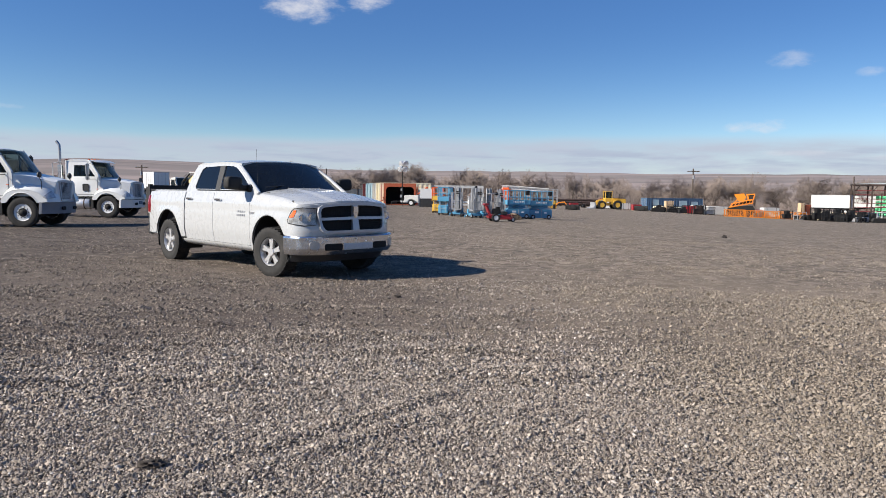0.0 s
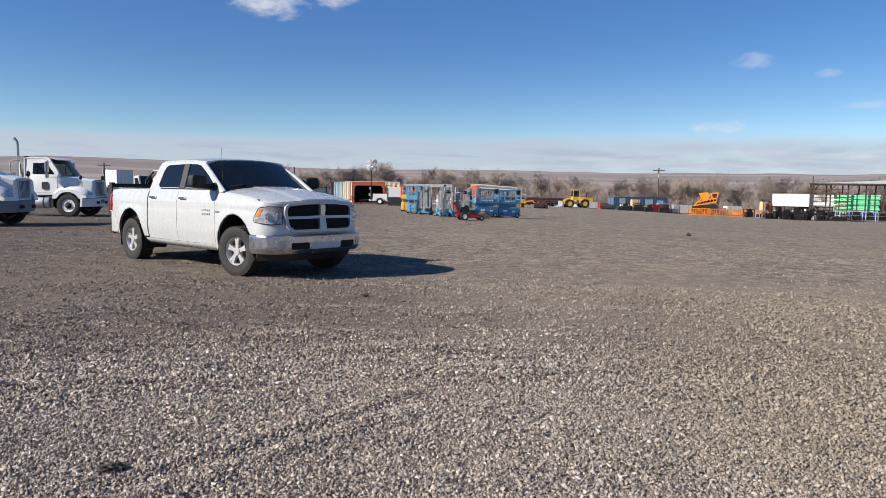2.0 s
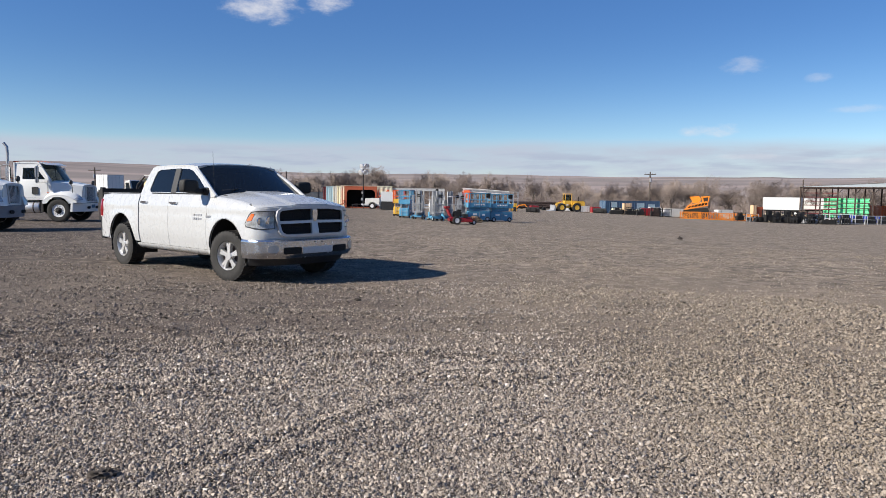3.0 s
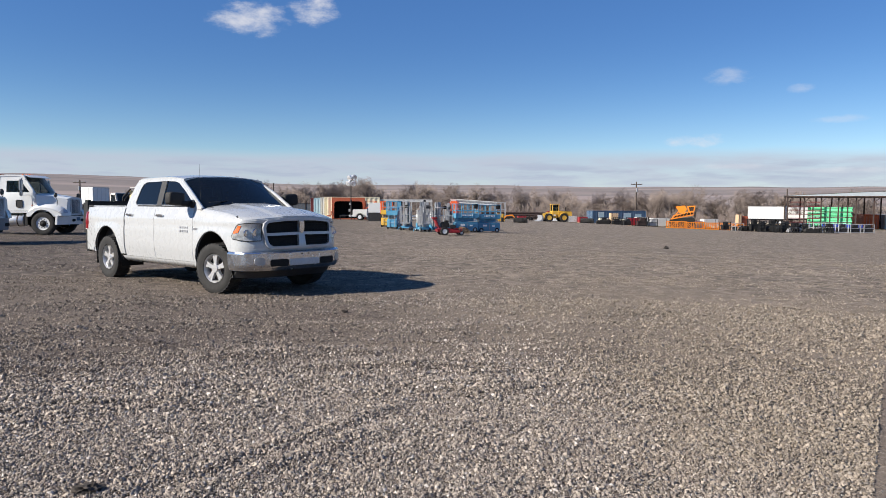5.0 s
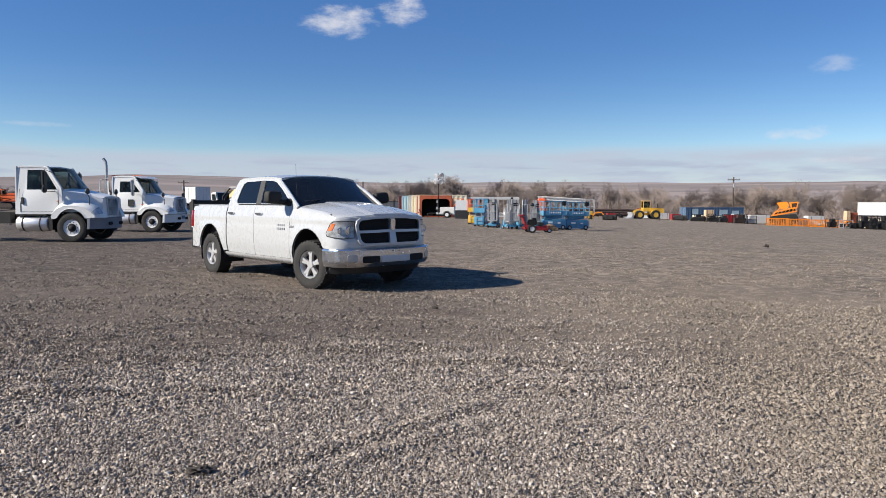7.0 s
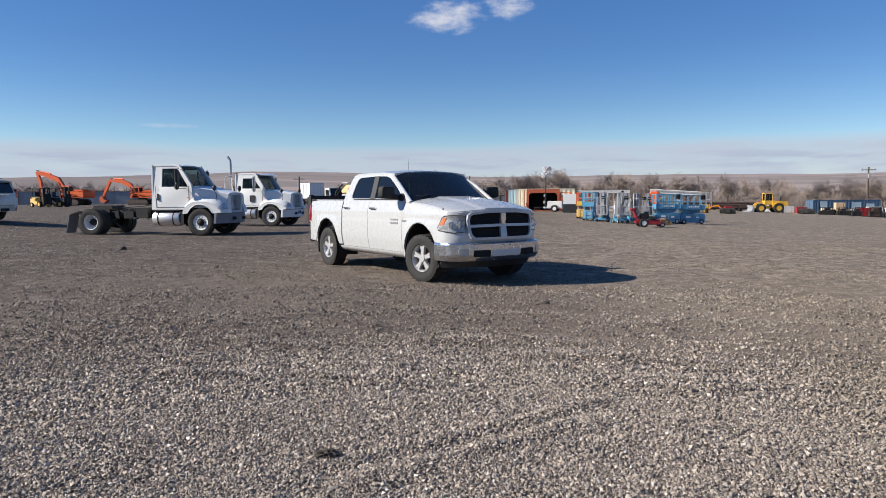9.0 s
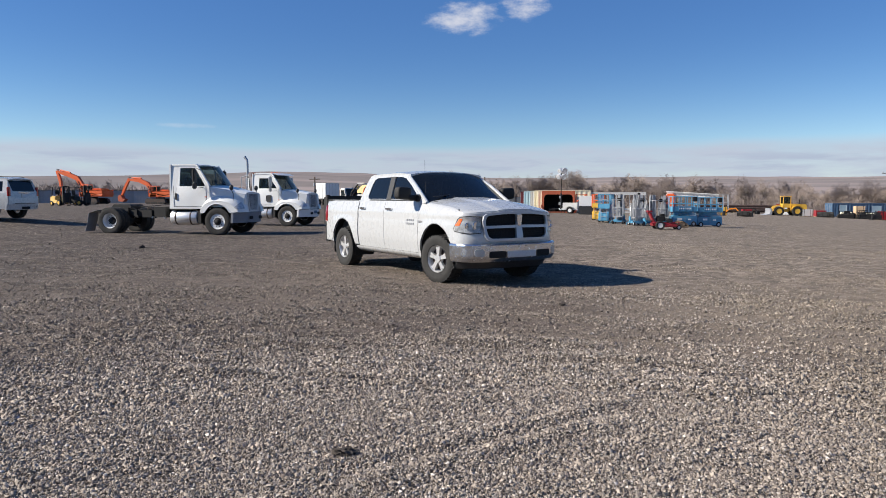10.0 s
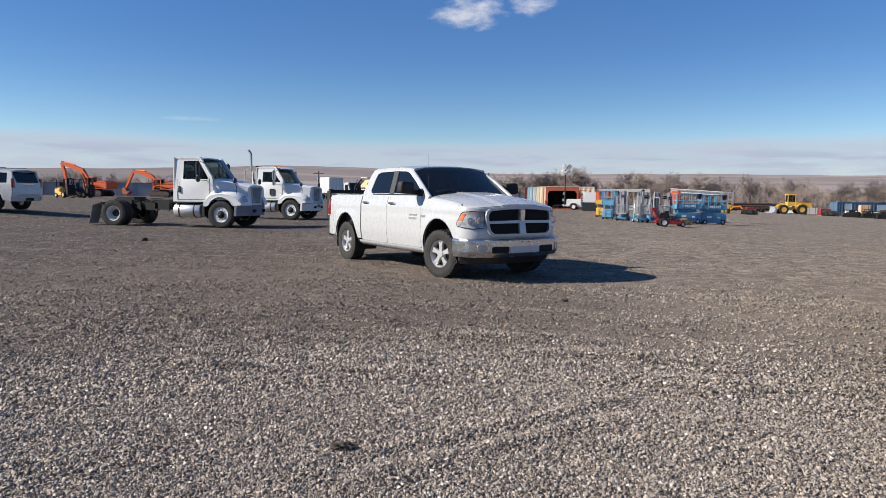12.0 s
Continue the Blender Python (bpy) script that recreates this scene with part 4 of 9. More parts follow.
    for s in (-1, 1):
        for xx, zz, ln in ((-0.96, 1.045, 0.28), (-0.96, 0.985, 0.28)):
            bm = bmesh.new()
            for k in range(4):
                xk = xx + (k - 1.5) * ln / 4
                box(bm, (xk, s * (pick_width(xk, zz) + 0.004), zz), (ln / 4 * 0.72, 0.010, 0.032))
            part("lettering_bar", bm, M["grey"], car)
        part("engine_badge", boxes(((-0.61, s * (pick_width(-0.61, 1.03) + 0.004), 1.03), (0.15, 0.010, 0.035))), M["steel"], car)
    # tail lamps, rear bumper
    for s in (-1, 1):
        bm = bmesh.new()
        shell(bm, lambda t, z: (-4.60 + 0.05 * max(0, t - 0.5) * 2 * (1.0 - 0.2 * (z - 0.95)), s * (0.86 + 0.128 * min(1, t * 2) + 0.008 * t - 0.03 * smooth(z, 1.1, 1.3)), z), steps(0, 1, 6), steps(0.93, 1.27, 6), (0.03, -s * 0.03, 0))
        tl = part("tail_light", bm, M["red_lens"], car, "red tail lamp cluster")
        part("reverse_lens", boxes(((-4.605, s * 0.92, 0.97), (0.012, 0.10, 0.05))), M["amber"], tl)
        bm = bmesh.new()
        shell(bm, lambda t, z: (-4.66 + 0.42 * t, s * (1.0 - 0.06 * (1 - t) ** 2), z), steps(0, 1, 6), steps(0.52, 0.80, 4), (0, -s * 0.06, 0))
        part("bumper_corner", bm, body, car)
    part("rear_bumper", boxes(((-4.66, 0, 0.64), (0.12, 1.84, 0.20)), bevel=0.03), M["plastic"], car)
    # folded liftgate
    bm = bmesh.new()
    box(bm, (-4.92, 0, 1.155), (0.03, 1.58, 0.60))
    gate = part("liftgate_platform", bm, M["black"], car, "black steel liftgate platform folded upright")
    for yy in (-0.775, -0.47, -0.16, 0.16, 0.47, 0.775):
        part("rib", boxes(((-4.955, yy, 1.155), (0.045, 0.045, 0.62))), M["black"], gate)
    for zz in (0.85, 1.46):
        part("rail", boxes(((-4.95, 0, zz), (0.06, 1.62, 0.04))), M["black"], gate)
    for yy, zz in ((-0.66, 1.40), (0.66, 1.40), (-0.66, 0.90)):
        part("decal", boxes(((-4.939, yy, zz), (0.004, 0.12, 0.05))), M["decal"], gate)
    for s in (-1, 1):
        bm = boxes(((-4.76, s * 0.86, 1.0), (0.10, 0.07, 1.0)), ((-4.84, s * 0.86, 1.14), (0.16, 0.05, 0.62)), ((-4.80, s * 0.84, 0.62), (0.14, 0.05, 0.32)))
        col_ = part("lift_column", bm, M["black"], car, "black lift column with white labels")
        for zz in (0.95, 1.08):
            part("decal", boxes(((-4.77, s * 0.8985, zz), (0.06, 0.006, 0.08))), M["decal"], col_)
    part("light_bar", boxes(((-4.83, 0, 0.72), (0.06, 1.60, 0.15)), ((-4.86, 0, 0.60), (0.20, 1.62, 0.035))), M["black"], car)
    for s in (-1, 1):
        for yy, mm in ((0.70, "red_lens"), (0.58, "red_lens"), (0.45, "decal")):
            part("lift_lamp", boxes(((-4.868, s * yy, 0.725), (0.02, 0.10, 0.09)), bevel=0.006), M[mm], car)
    part("tow_hitch", boxes(((-4.82, 0, 0.53), (0.20, 0.09, 0.08)), bevel=0.008), M["dark_steel"], car)
    # wheels
    alloy_wheel(car, FRONT_AXLE, -0.865, steer)
    alloy_wheel(car, FRONT_AXLE, 0.865, steer, True)
    alloy_wheel(car, REAR_AXLE, -0.865)
    alloy_wheel(car, REAR_AXLE, 0.865, 0, True)
    return car


build_pickup(-2.09, 11.96, -43.2, 9)

# ---- day-cab tractor units: x forward from the front axle, near side is -y ----


def build_tractor(x, y, turn, label, stack, blue_bumper, wheelbase):
    car = thing("tractor_unit", label, "lorry", x, y, turn, "white tractor units in a row")
    body = M["truck_white"]
    # frame and running gear
    rear = -wheelbase
    bm = boxes(*[((rear / 2 - 0.15, s * 0.43, 0.86), (wheelbase + 1.5, 0.08, 0.26)) for s in (-1, 1)])
    for xx in steps(-1.6, rear - 0.7, 5):
        box(bm, (xx, 0, 0.86), (0.10, 0.86, 0.18))
    part("frame_rails", bm, M["black"], car)
    bm = bmesh.new()
    tube(bm, [(rear, -0.9, 0.52), (rear, 0.9, 0.52)], 0.09, 10)
    lathe(bm, [(0.10, -0.25), (0.24, -0.12), (0.24, 0.12), (0.10, 0.25)], 16, "y", (rear, 0, 0.52))
    part("rear_axle", bm, M["cavity"], car)
    part("front_axle", bar([(0, -0.9, 0.50), (0, 0.9, 0.50)], r=0.06, seg=8), M["cavity"], car)
    part("engine", boxes(((0.1, 0, 0.95), (1.3, 0.9, 0.7)), bevel=0.05), M["cavity"], car)
    bm = bmesh.new()
    prism(bm, [(rear - 0.42, 1.10), (rear - 0.30, 1.22), (rear + 0.45, 1.22), (rear + 0.5, 1.16), (rear + 0.5, 1.08), (rear - 0.42, 1.04)], -0.45, 0.45)
    box(bm, (rear + 0.05, 0, 1.04), (0.7, 1.0, 0.10))
    part("fifth_wheel", bm, M["black"], car, "greasy fifth-wheel plate")
    for k, (xx, ss) in enumerate(((-2.55, 0.30), (-3.05, 0.28), (-3.45, 0.24))):
        part("air_tank", bar([(xx, -0.42, 0.98), (xx, 0.42, 0.98)], r=0.13, seg=12), M["dark_steel"], car)
    bm = boxes(((-2.75, -0.62, 0.92), (0.5, 0.34, 0.42)), ((-3.4, -0.58, 0.84), (0.4, 0.2, 0.3)))
    tube(bm, [(-2.3, 0.0, 1.5), (-2.7, 0.1, 1.25), (-3.3, 0.0, 1.18), (-4.2, 0.1, 1.12), (rear + 0.5, 0, 1.2)], 0.02, 6)
    tube(bm, [(-2.3, 0.2, 1.45), (-2.9, 0.3, 1.12), (-3.9, 0.15, 1.10)], 0.02, 6)
    part("battery_box_and_hoses", bm, M["black"], car)
    for k in range(7):
        xx = -2.35 - k * 0.42
        part("bracket", boxes(((xx, -0.50, 0.80 + 0.05 * (k % 3)), (0.16 + 0.05 * (k % 2), 0.10, 0.30 - 0.06 * (k % 2))), ((xx + 0.1, -0.56, 0.72), (0.07, 0.06, 0.12)), bevel=0.01), M["black" if k % 3 else "dark_steel"], car)
        part("air_line", bar([(xx, -0.44, 0.99), (xx - 0.16, -0.47, 1.05 + 0.03 * (k % 3)), (xx - 0.40, -0.40, 0.98)], r=0.018, seg=5), M["plastic"], car)
    for xx, rr in ((-2.62, 0.03), (-3.18, 0.022)):
        part("valve", bar([(xx, -0.56, 0.70), (xx, -0.66, 0.70)], r=rr * 2, seg=8), M["steel"], car)
    for s in (-1, 1):
        bm = bmesh.new()
        lathe(bm, [(0.02, -2.12), (0.27, -2.10), (0.295, -2.06), (0.295, -0.98), (0.27, -0.94), (0.02, -0.92)], 24, "x", (0, s * 0.86, 0.70))
        tank = part("fuel_tank", bm, M["tank_metal"], car, "polished aluminium fuel tank")
        for xx in (-1.85, -1.2):
            bm = bmesh.new()
            lathe(bm, [(0.300, -0.03), (0.306, -0.02), (0.306, 0.02), (0.300, 0.03)], 24, "x", (xx, s * 0.86, 0.70))
            part("strap", bm, M["dark_steel"], tank)
        part("step", boxes(((-1.52, s * 0.92, 1.03), (1.15, 0.34, 0.04)), ((-0.78, s * 0.95, 0.72), (0.12, 0.36, 0.5))), M["black"], car)
        # mud flap behind the drive wheels
        bm = bmesh.new()
        shell(bm, lambda a, t: (rear - 0.90 - 0.20 * (1 - t) ** 1.5 + 0.34 * smooth(t, 0.86, 1.0), s * (0.62 + 0.62 * a), 0.10 + 0.88 * t), steps(0, 1, 2), steps(0, 1, 8), (-0.012, 0, 0))
        part("mud_flap", bm, M["grey"], car, "grey rubber mud flap")
        part("flap_hanger", bar([(rear - 0.5, s * 0.45, 0.95), (rear - 0.50, s * 1.25, 0.98)], r=0.025), M["black"], car)
    # cab shell
    cab_y = lambda z: 1.0 - 0.02 * abs(z - 1.7) - 0.10 * smooth(z, 2.0, 2.85)
    out = [(-2.18, 1.06), (-2.18, 2.76), (-2.10, 2.86), (-1.98, 2.88), (-1.10, 2.88), (-0.98, 2.83), (-0.42, 2.02), (-0.40, 1.90), (-0.40, 1.06)]
    wd = [(-1.72, 1.98), (-1.72, 2.72), (-1.12, 2.72), (-1.02, 2.66), (-0.58, 1.98)] if blue_bumper else [(-1.75, 2.05), (-1.75, 2.60), (-1.10, 2.60), (-0.66, 2.05)]
    for s in (-1, 1):
        bm = bmesh.new()
        sheet(bm, out, [wd], lambda a, b: (a, s * cab_y(b), b), lambda a, b: (a, s * (cab_y(b) - 0.06), b))
        side = part("cab_side", bm, body, car)
        for wn in [wd]:
            bm = bmesh.new()
            sheet(bm, wn, [], lambda a, b: (a, s * (cab_y(b) - 0.03), b), lambda a, b: (a, s * (cab_y(b) - 0.036), b))
            part("side_window", bm, M["glass"], side, flat=True)
        bm = bmesh.new()
        tube(bm, [(-1.12, s * (cab_y(2.35) - 0.02), 2.02), (-1.12, s * (cab_y(2.6) - 0.02), 2.66)], 0.035 if blue_bumper else 0.018, 6)
        part("window_bar", bm, body if blue_bumper else M["plastic"], side)
        bm = bmesh.new()
        for xx in (-1.98, -0.55):
            tube(bm, [(xx, s * (cab_y(1.5) + 0.002), 1.15), (xx, s * (cab_y(2.0) + 0.002), 2.0)], 0.007, 4)
        tube(bm, [(-1.98, s * (cab_y(1.15) + 0.002), 1.15), (-0.55, s * (cab_y(1.15) + 0.002), 1.15)], 0.007, 4)
        part("door_seam", bm, M["plastic"], side)
        bm = bmesh.new()
        box(bm, (-1.88, s * (cab_y(1.6) + 0.008), 1.56), (0.10, 0.03, 0.26), bevel=0.01)
        part("door_handle", bm, M["plastic"], side)
        if not blue_bumper:
            part("peep_window", boxes(((-1.15, s * (cab_y(1.5) + 0.006), 1.50), (0.30, 0.02, 0.36)), bevel=0.03), M["plastic"], side)
        # mirrors
        bm = bmesh.new()
        tube(bm, [(-0.75, s * 0.98, 2.62), (-0.88, s * 1.24, 2.72), (-0.88, s * 1.26, 1.9), (-0.66, s * 1.0, 1.92)], 0.018, 6)
        box(bm, (-0.90, s * 1.27, 2.40), (0.12, 0.24, 0.56), bevel=0.04)
        box(bm, (-0.90, s * 1.27, 1.98), (0.12, 0.24, 0.24), bevel=0.04)
        part("door_mirror", bm, M["plastic"] if blue_bumper else M["steel"], car)
        bm = bmesh.new()
        tube(bm, [(0.62, s * 1.0, 1.42), (0.70, s * 1.12, 1.66), (0.62, s * 1.14, 1.84)], 0.014, 6)
        lathe(bm, [(0.02, -0.05), (0.10, -0.03), (0.115, 0.02), (0.10, 0.05)], 14, "x", (0.62, s * 1.14, 1.92))
        part("hood_mirror", bm, M["plastic"], car)
    bm = bmesh.new()
    shell(bm, lambda a, u: (a, u * 0.895, 2.86 + 0.055 * (1 - u * u) - 0.05 * smooth(a, -1.2, -0.95) - 0.04 * smooth(-a, 2.05, 2.2)), steps(-2.19, -0.95, 14), steps(-1, 1, 12), (0, 0, -0.05))
    part("roof", bm, body, car)
    bm = bmesh.new()
    sheet(bm, [(-0.97, 1.06), (-0.92, 2.86), (0.92, 2.86), (0.97, 1.06)], [rounded(-0.6, 0.6, 2.08, 2.58, 0.06)], lambda a, b: (-2.185, a, b), lambda a, b: (-2.13, a, b))
    back_ = part("cab_back", bm, body, car)
    bm = bmesh.new()
    sheet(bm, rounded(-0.6, 0.6, 2.08, 2.58, 0.06), [], lambda a, b: (-2.16, a, b), lambda a, b: (-2.154, a, b))
    part("rear_window", bm, M["glass"], back_, flat=True)
    bm = bmesh.new()
    shell(bm, lambda t, u: (-0.40 - 0.58 * t + 0.20 * (1 - u * u), u * (0.955 - 0.07 * t), 2.0 + 0.83 * t), steps(0, 1, 6), steps(-1, 1, 14), (-0.006, 0, 0))
    part("windscreen", bm, M["glass"], car, "clear windscreen")
    for s in (-1, 1):
        part("pillar", bar([(-0.40, s * 0.965, 1.98), (-0.98, s * 0.885, 2.85)], r=0.045, seg=8), body, car)
    part("screen_bar", bar([(-0.22, 0.0, 2.0), (-0.78, 0.0, 2.78)], r=0.012), M["plastic"], car)
    if not blue_bumper:
        bm = bmesh.new()
        shell(bm, lambda t, u: (-0.86 + 0.26 * t + 0.16 * (1 - u * u), u * 0.96, 2.88 - 0.11 * t), steps(0, 1, 4), steps(-1, 1, 12), (0, 0, -0.02))
        part("sun_visor", bm, body, car, "white external sun visor")
    for yy in () if blue_bumper else (-0.6, -0.3, 0, 0.3, 0.6):
        part("roof_lamp", boxes(((-1.15, yy, 2.925 - 0.04 * abs(yy)), (0.10, 0.07, 0.035)), bevel=0.012), M["amber"], car)
    # cabin
    for s in (-0.5, 0.5):
        part("seat", boxes(((-1.62, s, 1.95), (0.16, 0.5, 0.75)), ((-1.4, s, 1.60), (0.5, 0.5, 0.15)), bevel=0.05), M["plastic"], car)
    part("dashboard", boxes(((-0.62, 0, 1.82), (0.36, 1.75, 0.24)), bevel=0.05), M["plastic"], car)
    bm = bmesh.new()
    lathe(bm, [(0.22, 0), (0.235, 0.015), (0.22, 0.03), (0.205, 0.015)], 20, "x", (-0.98, 0.5, 2.02), closed=True)
    part("steering_wheel", bm, M["plastic"], car)
    part("cab_floor", boxes(((-1.3, 0, 1.1), (1.75, 1.85, 0.06)), ((-0.42, 0, 1.5), (0.05, 1.85, 0.8))), M["cavity"], car)
    # hood: sloped and narrowing
    fx = 0.98

    def hood(a, u):
        t = (a + 0.42) / (fx + 0.42)
        hw = 0.94 - 0.21 * t ** 1.4
        top = 2.0 - 0.20 * t - 0.10 * t * t if blue_bumper else 1.98 - 0.14 * t - 0.06 * t * t
        v = abs(u)
        if v < 0.6:
            k = v / 0.6
            return (a, math.copysign(hw * k, u), top + 0.05 * (1 - k * k) - 0.05 * k ** 4)
        k = (v - 0.6) / 0.4
        return (a, math.copysign(hw + 0.10 * k, u), top - 0.05 - (top - 1.20) * k)
    bm = bmesh.new()
    shell(bm, hood, steps(-0.42, fx, 16), steps(-1, 1, 40), (0, 0, -0.02))
    part("hood", bm, body, car)
    # nose and grille
    gt, gb = (1.70, 0.98) if blue_bumper else (1.76, 0.98)
    hw = 0.52 if blue_bumper else 0.50
    bm = bmesh.new()
    prism(bm, [(-0.80, 0.90), (-0.74, gt - 0.08), (-0.58, gt + 0.02), (0.58, gt + 0.02), (0.74, gt - 0.08), (0.80, 0.90)], 0.90, 1.0, "x")
    part("nose", bm, body, car)
    bm = bmesh.new()
    top_w, low_w = (hw, hw * 0.72) if blue_bumper else (hw, hw)
    frame_ = [(-top_w, gt), (top_w, gt), (low_w, gb), (-low_w, gb)]
    inner = [(a * 0.88, b - 0.05 if b > 1.3 else b + 0.05) for a, b in frame_]
    sheet(bm, frame_, [inner], lambda a, b: (1.035, a, b), lambda a, b: (0.99, a, b))
    gr = part("grille", bm, M["light_grey"], car, "upright bar grille", flat=True)
    part("grille_backing", boxes(((1.004, 0, (gt + gb) / 2), (0.006, hw * 1.4, gt - gb - 0.1))), M["cavity"], gr)
    for k in range(9):
        yy = (k - 4) / 4.6 * hw * 0.86
        bm = bmesh.new()
        tube(bm, [(1.022, yy, gt - 0.06), (1.022, yy * (low_w / top_w), gb + 0.06)], 0.014, 5)
        part("grille_bar", bm, M["light_grey"], gr)
    # fenders
    lift = 0.20 if blue_bumper else 0.08
    for s in (-1, 1):
        crest = [(-0.74, 0.94), (-0.73, 1.08), (-0.66, 1.24), (-0.52, 1.37), (-0.33, 1.455), (-0.10, 1.49), (0.15, 1.48), (0.40, 1.44), (0.62, 1.375), (0.82, 1.29), (0.97, 1.19), (1.06, 1.07), (1.09, 0.94)]
        crest = [(a, b + (lift - 0.08) * 0.5 * smooth(b, 0.98, 1.40)) for a, b in crest]

        def fender(i, t, off=0.0):
            j = min(int(i), len(crest) - 2)
            f_ = i - j
            px_ = crest[j][0] * (1 - f_) + crest[j + 1][0] * f_
            pz_ = crest[j][1] * (1 - f_) + crest[j + 1][1] * f_
            pull = 1 - 0.17 * t ** 3 * smooth(px_, 0.3, 1.0)
            fill = 0.26 * (1 - t) ** 2.2 * smooth(pz_, 1.05, 1.40)
            return (px_ * pull + off, s * (0.58 + 0.60 * t + 0.02 * math.sin(t * math.pi) + off * t), pz_ - 0.17 * t ** 4 * smooth(pz_, 0.95, 1.3) + fill + off)
        bm = bmesh.new()
        shell(bm, fender, range(len(crest)), steps(0, 1, 12), (0, 0, -0.015))
        part("fender", bm, body, car)
        rim = [(fender(i, 1)[0], fender(i, 1)[2] + 0.004) for i in range(len(crest))]
        arch = [(0.62 * math.cos(radians(a)), 0.55 + (0.655 + 0.30 * lift) * math.sin(radians(a))) for a in range(30, 154, 7)]
        bm = bmesh.new()
        sheet(bm, rim + [(0.66, 0.90)] + arch + [(-0.62, 0.88), (-0.73, 0.88)], [], lambda a, b: (a, s * 1.18, b), lambda a, b: (a, s * 1.15, b))
        part("fender_side", bm, body, car)
        part("arch_lip", bar([(a, s * 1.182, b) for a, b in arch], r=0.016), body, car)
        bm = bmesh.new()
        grid(bm, lambda a, t: (0.63 * math.cos(a), s * (0.62 + 0.54 * t), 0.54 + (0.675 + 0.30 * lift) * math.sin(a)), steps(-0.2, math.pi + 0.2, 16), (0, 0.5, 1))
        part("arch_liner", bm, M["cavity"], car)
        bm = bmesh.new()
        shell(bm, lambda i, t: fender(i, t, 0.014), steps(9.5, 11.0, 8), steps(0.42, 0.98, 8), (-0.03, 0, -0.02))
        lamp = part("headlight", bm, M["lorry_lens"], car, "clear headlamp")
        part("marker_lamp", boxes(((-0.50, s * 1.12, 1.345 + lift), (0.09, 0.03, 0.03)), bevel=0.006), M["amber"], lamp)
    # bumper
    bm = bmesh.new()
    shell(bm, lambda b, t: (1.14 - 0.42 * (abs(b) / 1.2) ** 3 - 0.03 * (1 - t), b, 0.50 + 0.42 * t), steps(-1.2, 1.2, 30), steps(0, 1, 4), (-0.10, 0, 0))
    bp = part("front_bumper", bm, M["blue_grey"] if blue_bumper else body, car, "blue-grey moulded bumper" if blue_bumper else "white steel bumper")
    part("bumper_strip", bar([(0.76, -1.19, 0.925), (1.0, -0.9, 0.925), (1.13, -0.4, 0.925), (1.145, 0, 0.925), (1.13, 0.4, 0.925), (1.0, 0.9, 0.925), (0.76, 1.19, 0.925)], r=0.018), M["plastic"] if not blue_bumper else M["blue_grey"], bp)
    for s in (-1, 1):
        part("bumper_opening", boxes(((1.125, s * 0.42, 0.70), (0.04, 0.30, 0.13)), bevel=0.02), M["cavity"], bp)
    if not blue_bumper:
        part("plate_panel", boxes(((1.15, 0, 0.76), (0.02, 0.34, 0.16))), M["container_blue"], bp)
    # exhaust stack, cleaner
    if stack:
        bm = bmesh.new()
        tube(bm, [(-2.62, -0.62, 1.2), (-2.62, -0.62, 3.35), (-2.64, -0.62, 3.62), (-2.78, -0.62, 3.80)], 0.065, 14)
        st = part("exhaust_stack", bm, M["steel"], car, "curved steel exhaust stack")
        part("heat_shield", bar([(-2.62, -0.62, 1.45), (-2.62, -0.62, 2.62)], r=0.125, seg=16), M["chrome"], st)
        part("grab_rail", bar([(-2.86, -0.86, 1.3), (-2.86, -0.86, 2.68), (-2.60, -0.86, 2.74), (-2.40, -0.86, 2.74)], r=0.035, seg=8), M["steel"], st)
        part("air_cleaner", bar([(-2.3, 0.45, 1.3), (-2.3, 0.45, 2.7)], r=0.16, seg=16), M["dark_steel"], car)
        part("beacon_box", boxes(((-2.34, -0.35, 2.78), (0.22, 0.4, 0.30)), bevel=0.04), M["rust"], car, "rusty box behind the cab roof")
    # wheels
    truck_wheel(car, 0, -1.03)
    truck_wheel(car, 0, 1.03, True)
    truck_wheel(car, rear, -1.07, dual=True)
    truck_wheel(car, rear, 1.07, True, dual=True)
    return car


M["lorry_lens"] = paint("lorry_headlamp_lens", (0.50, 0.51, 0.52), 0.25, 0.2, 0.3, 12.0, coat=1.0)
M["tank_metal"] = paint("tank_aluminium", (0.72, 0.72, 0.72), 0.34, 0.6, 0.06, 3.0)
M["blue_grey"] = paint("blue_grey_plastic", (0.17, 0.18, 0.21), 0.5, 0, 0.1, 2.0, dirt=((0.26, 0.24, 0.22), 0.25))
build_tractor(-15.33, 26.30, 3.2, "white day-cab tractor unit with bare chassis and grey mud flap", False, True, 4.80)
build_tractor(-16.7, 35.7, -1.2, "white day-cab tractor unit with tall chrome exhaust stack", True, False, 5.0)


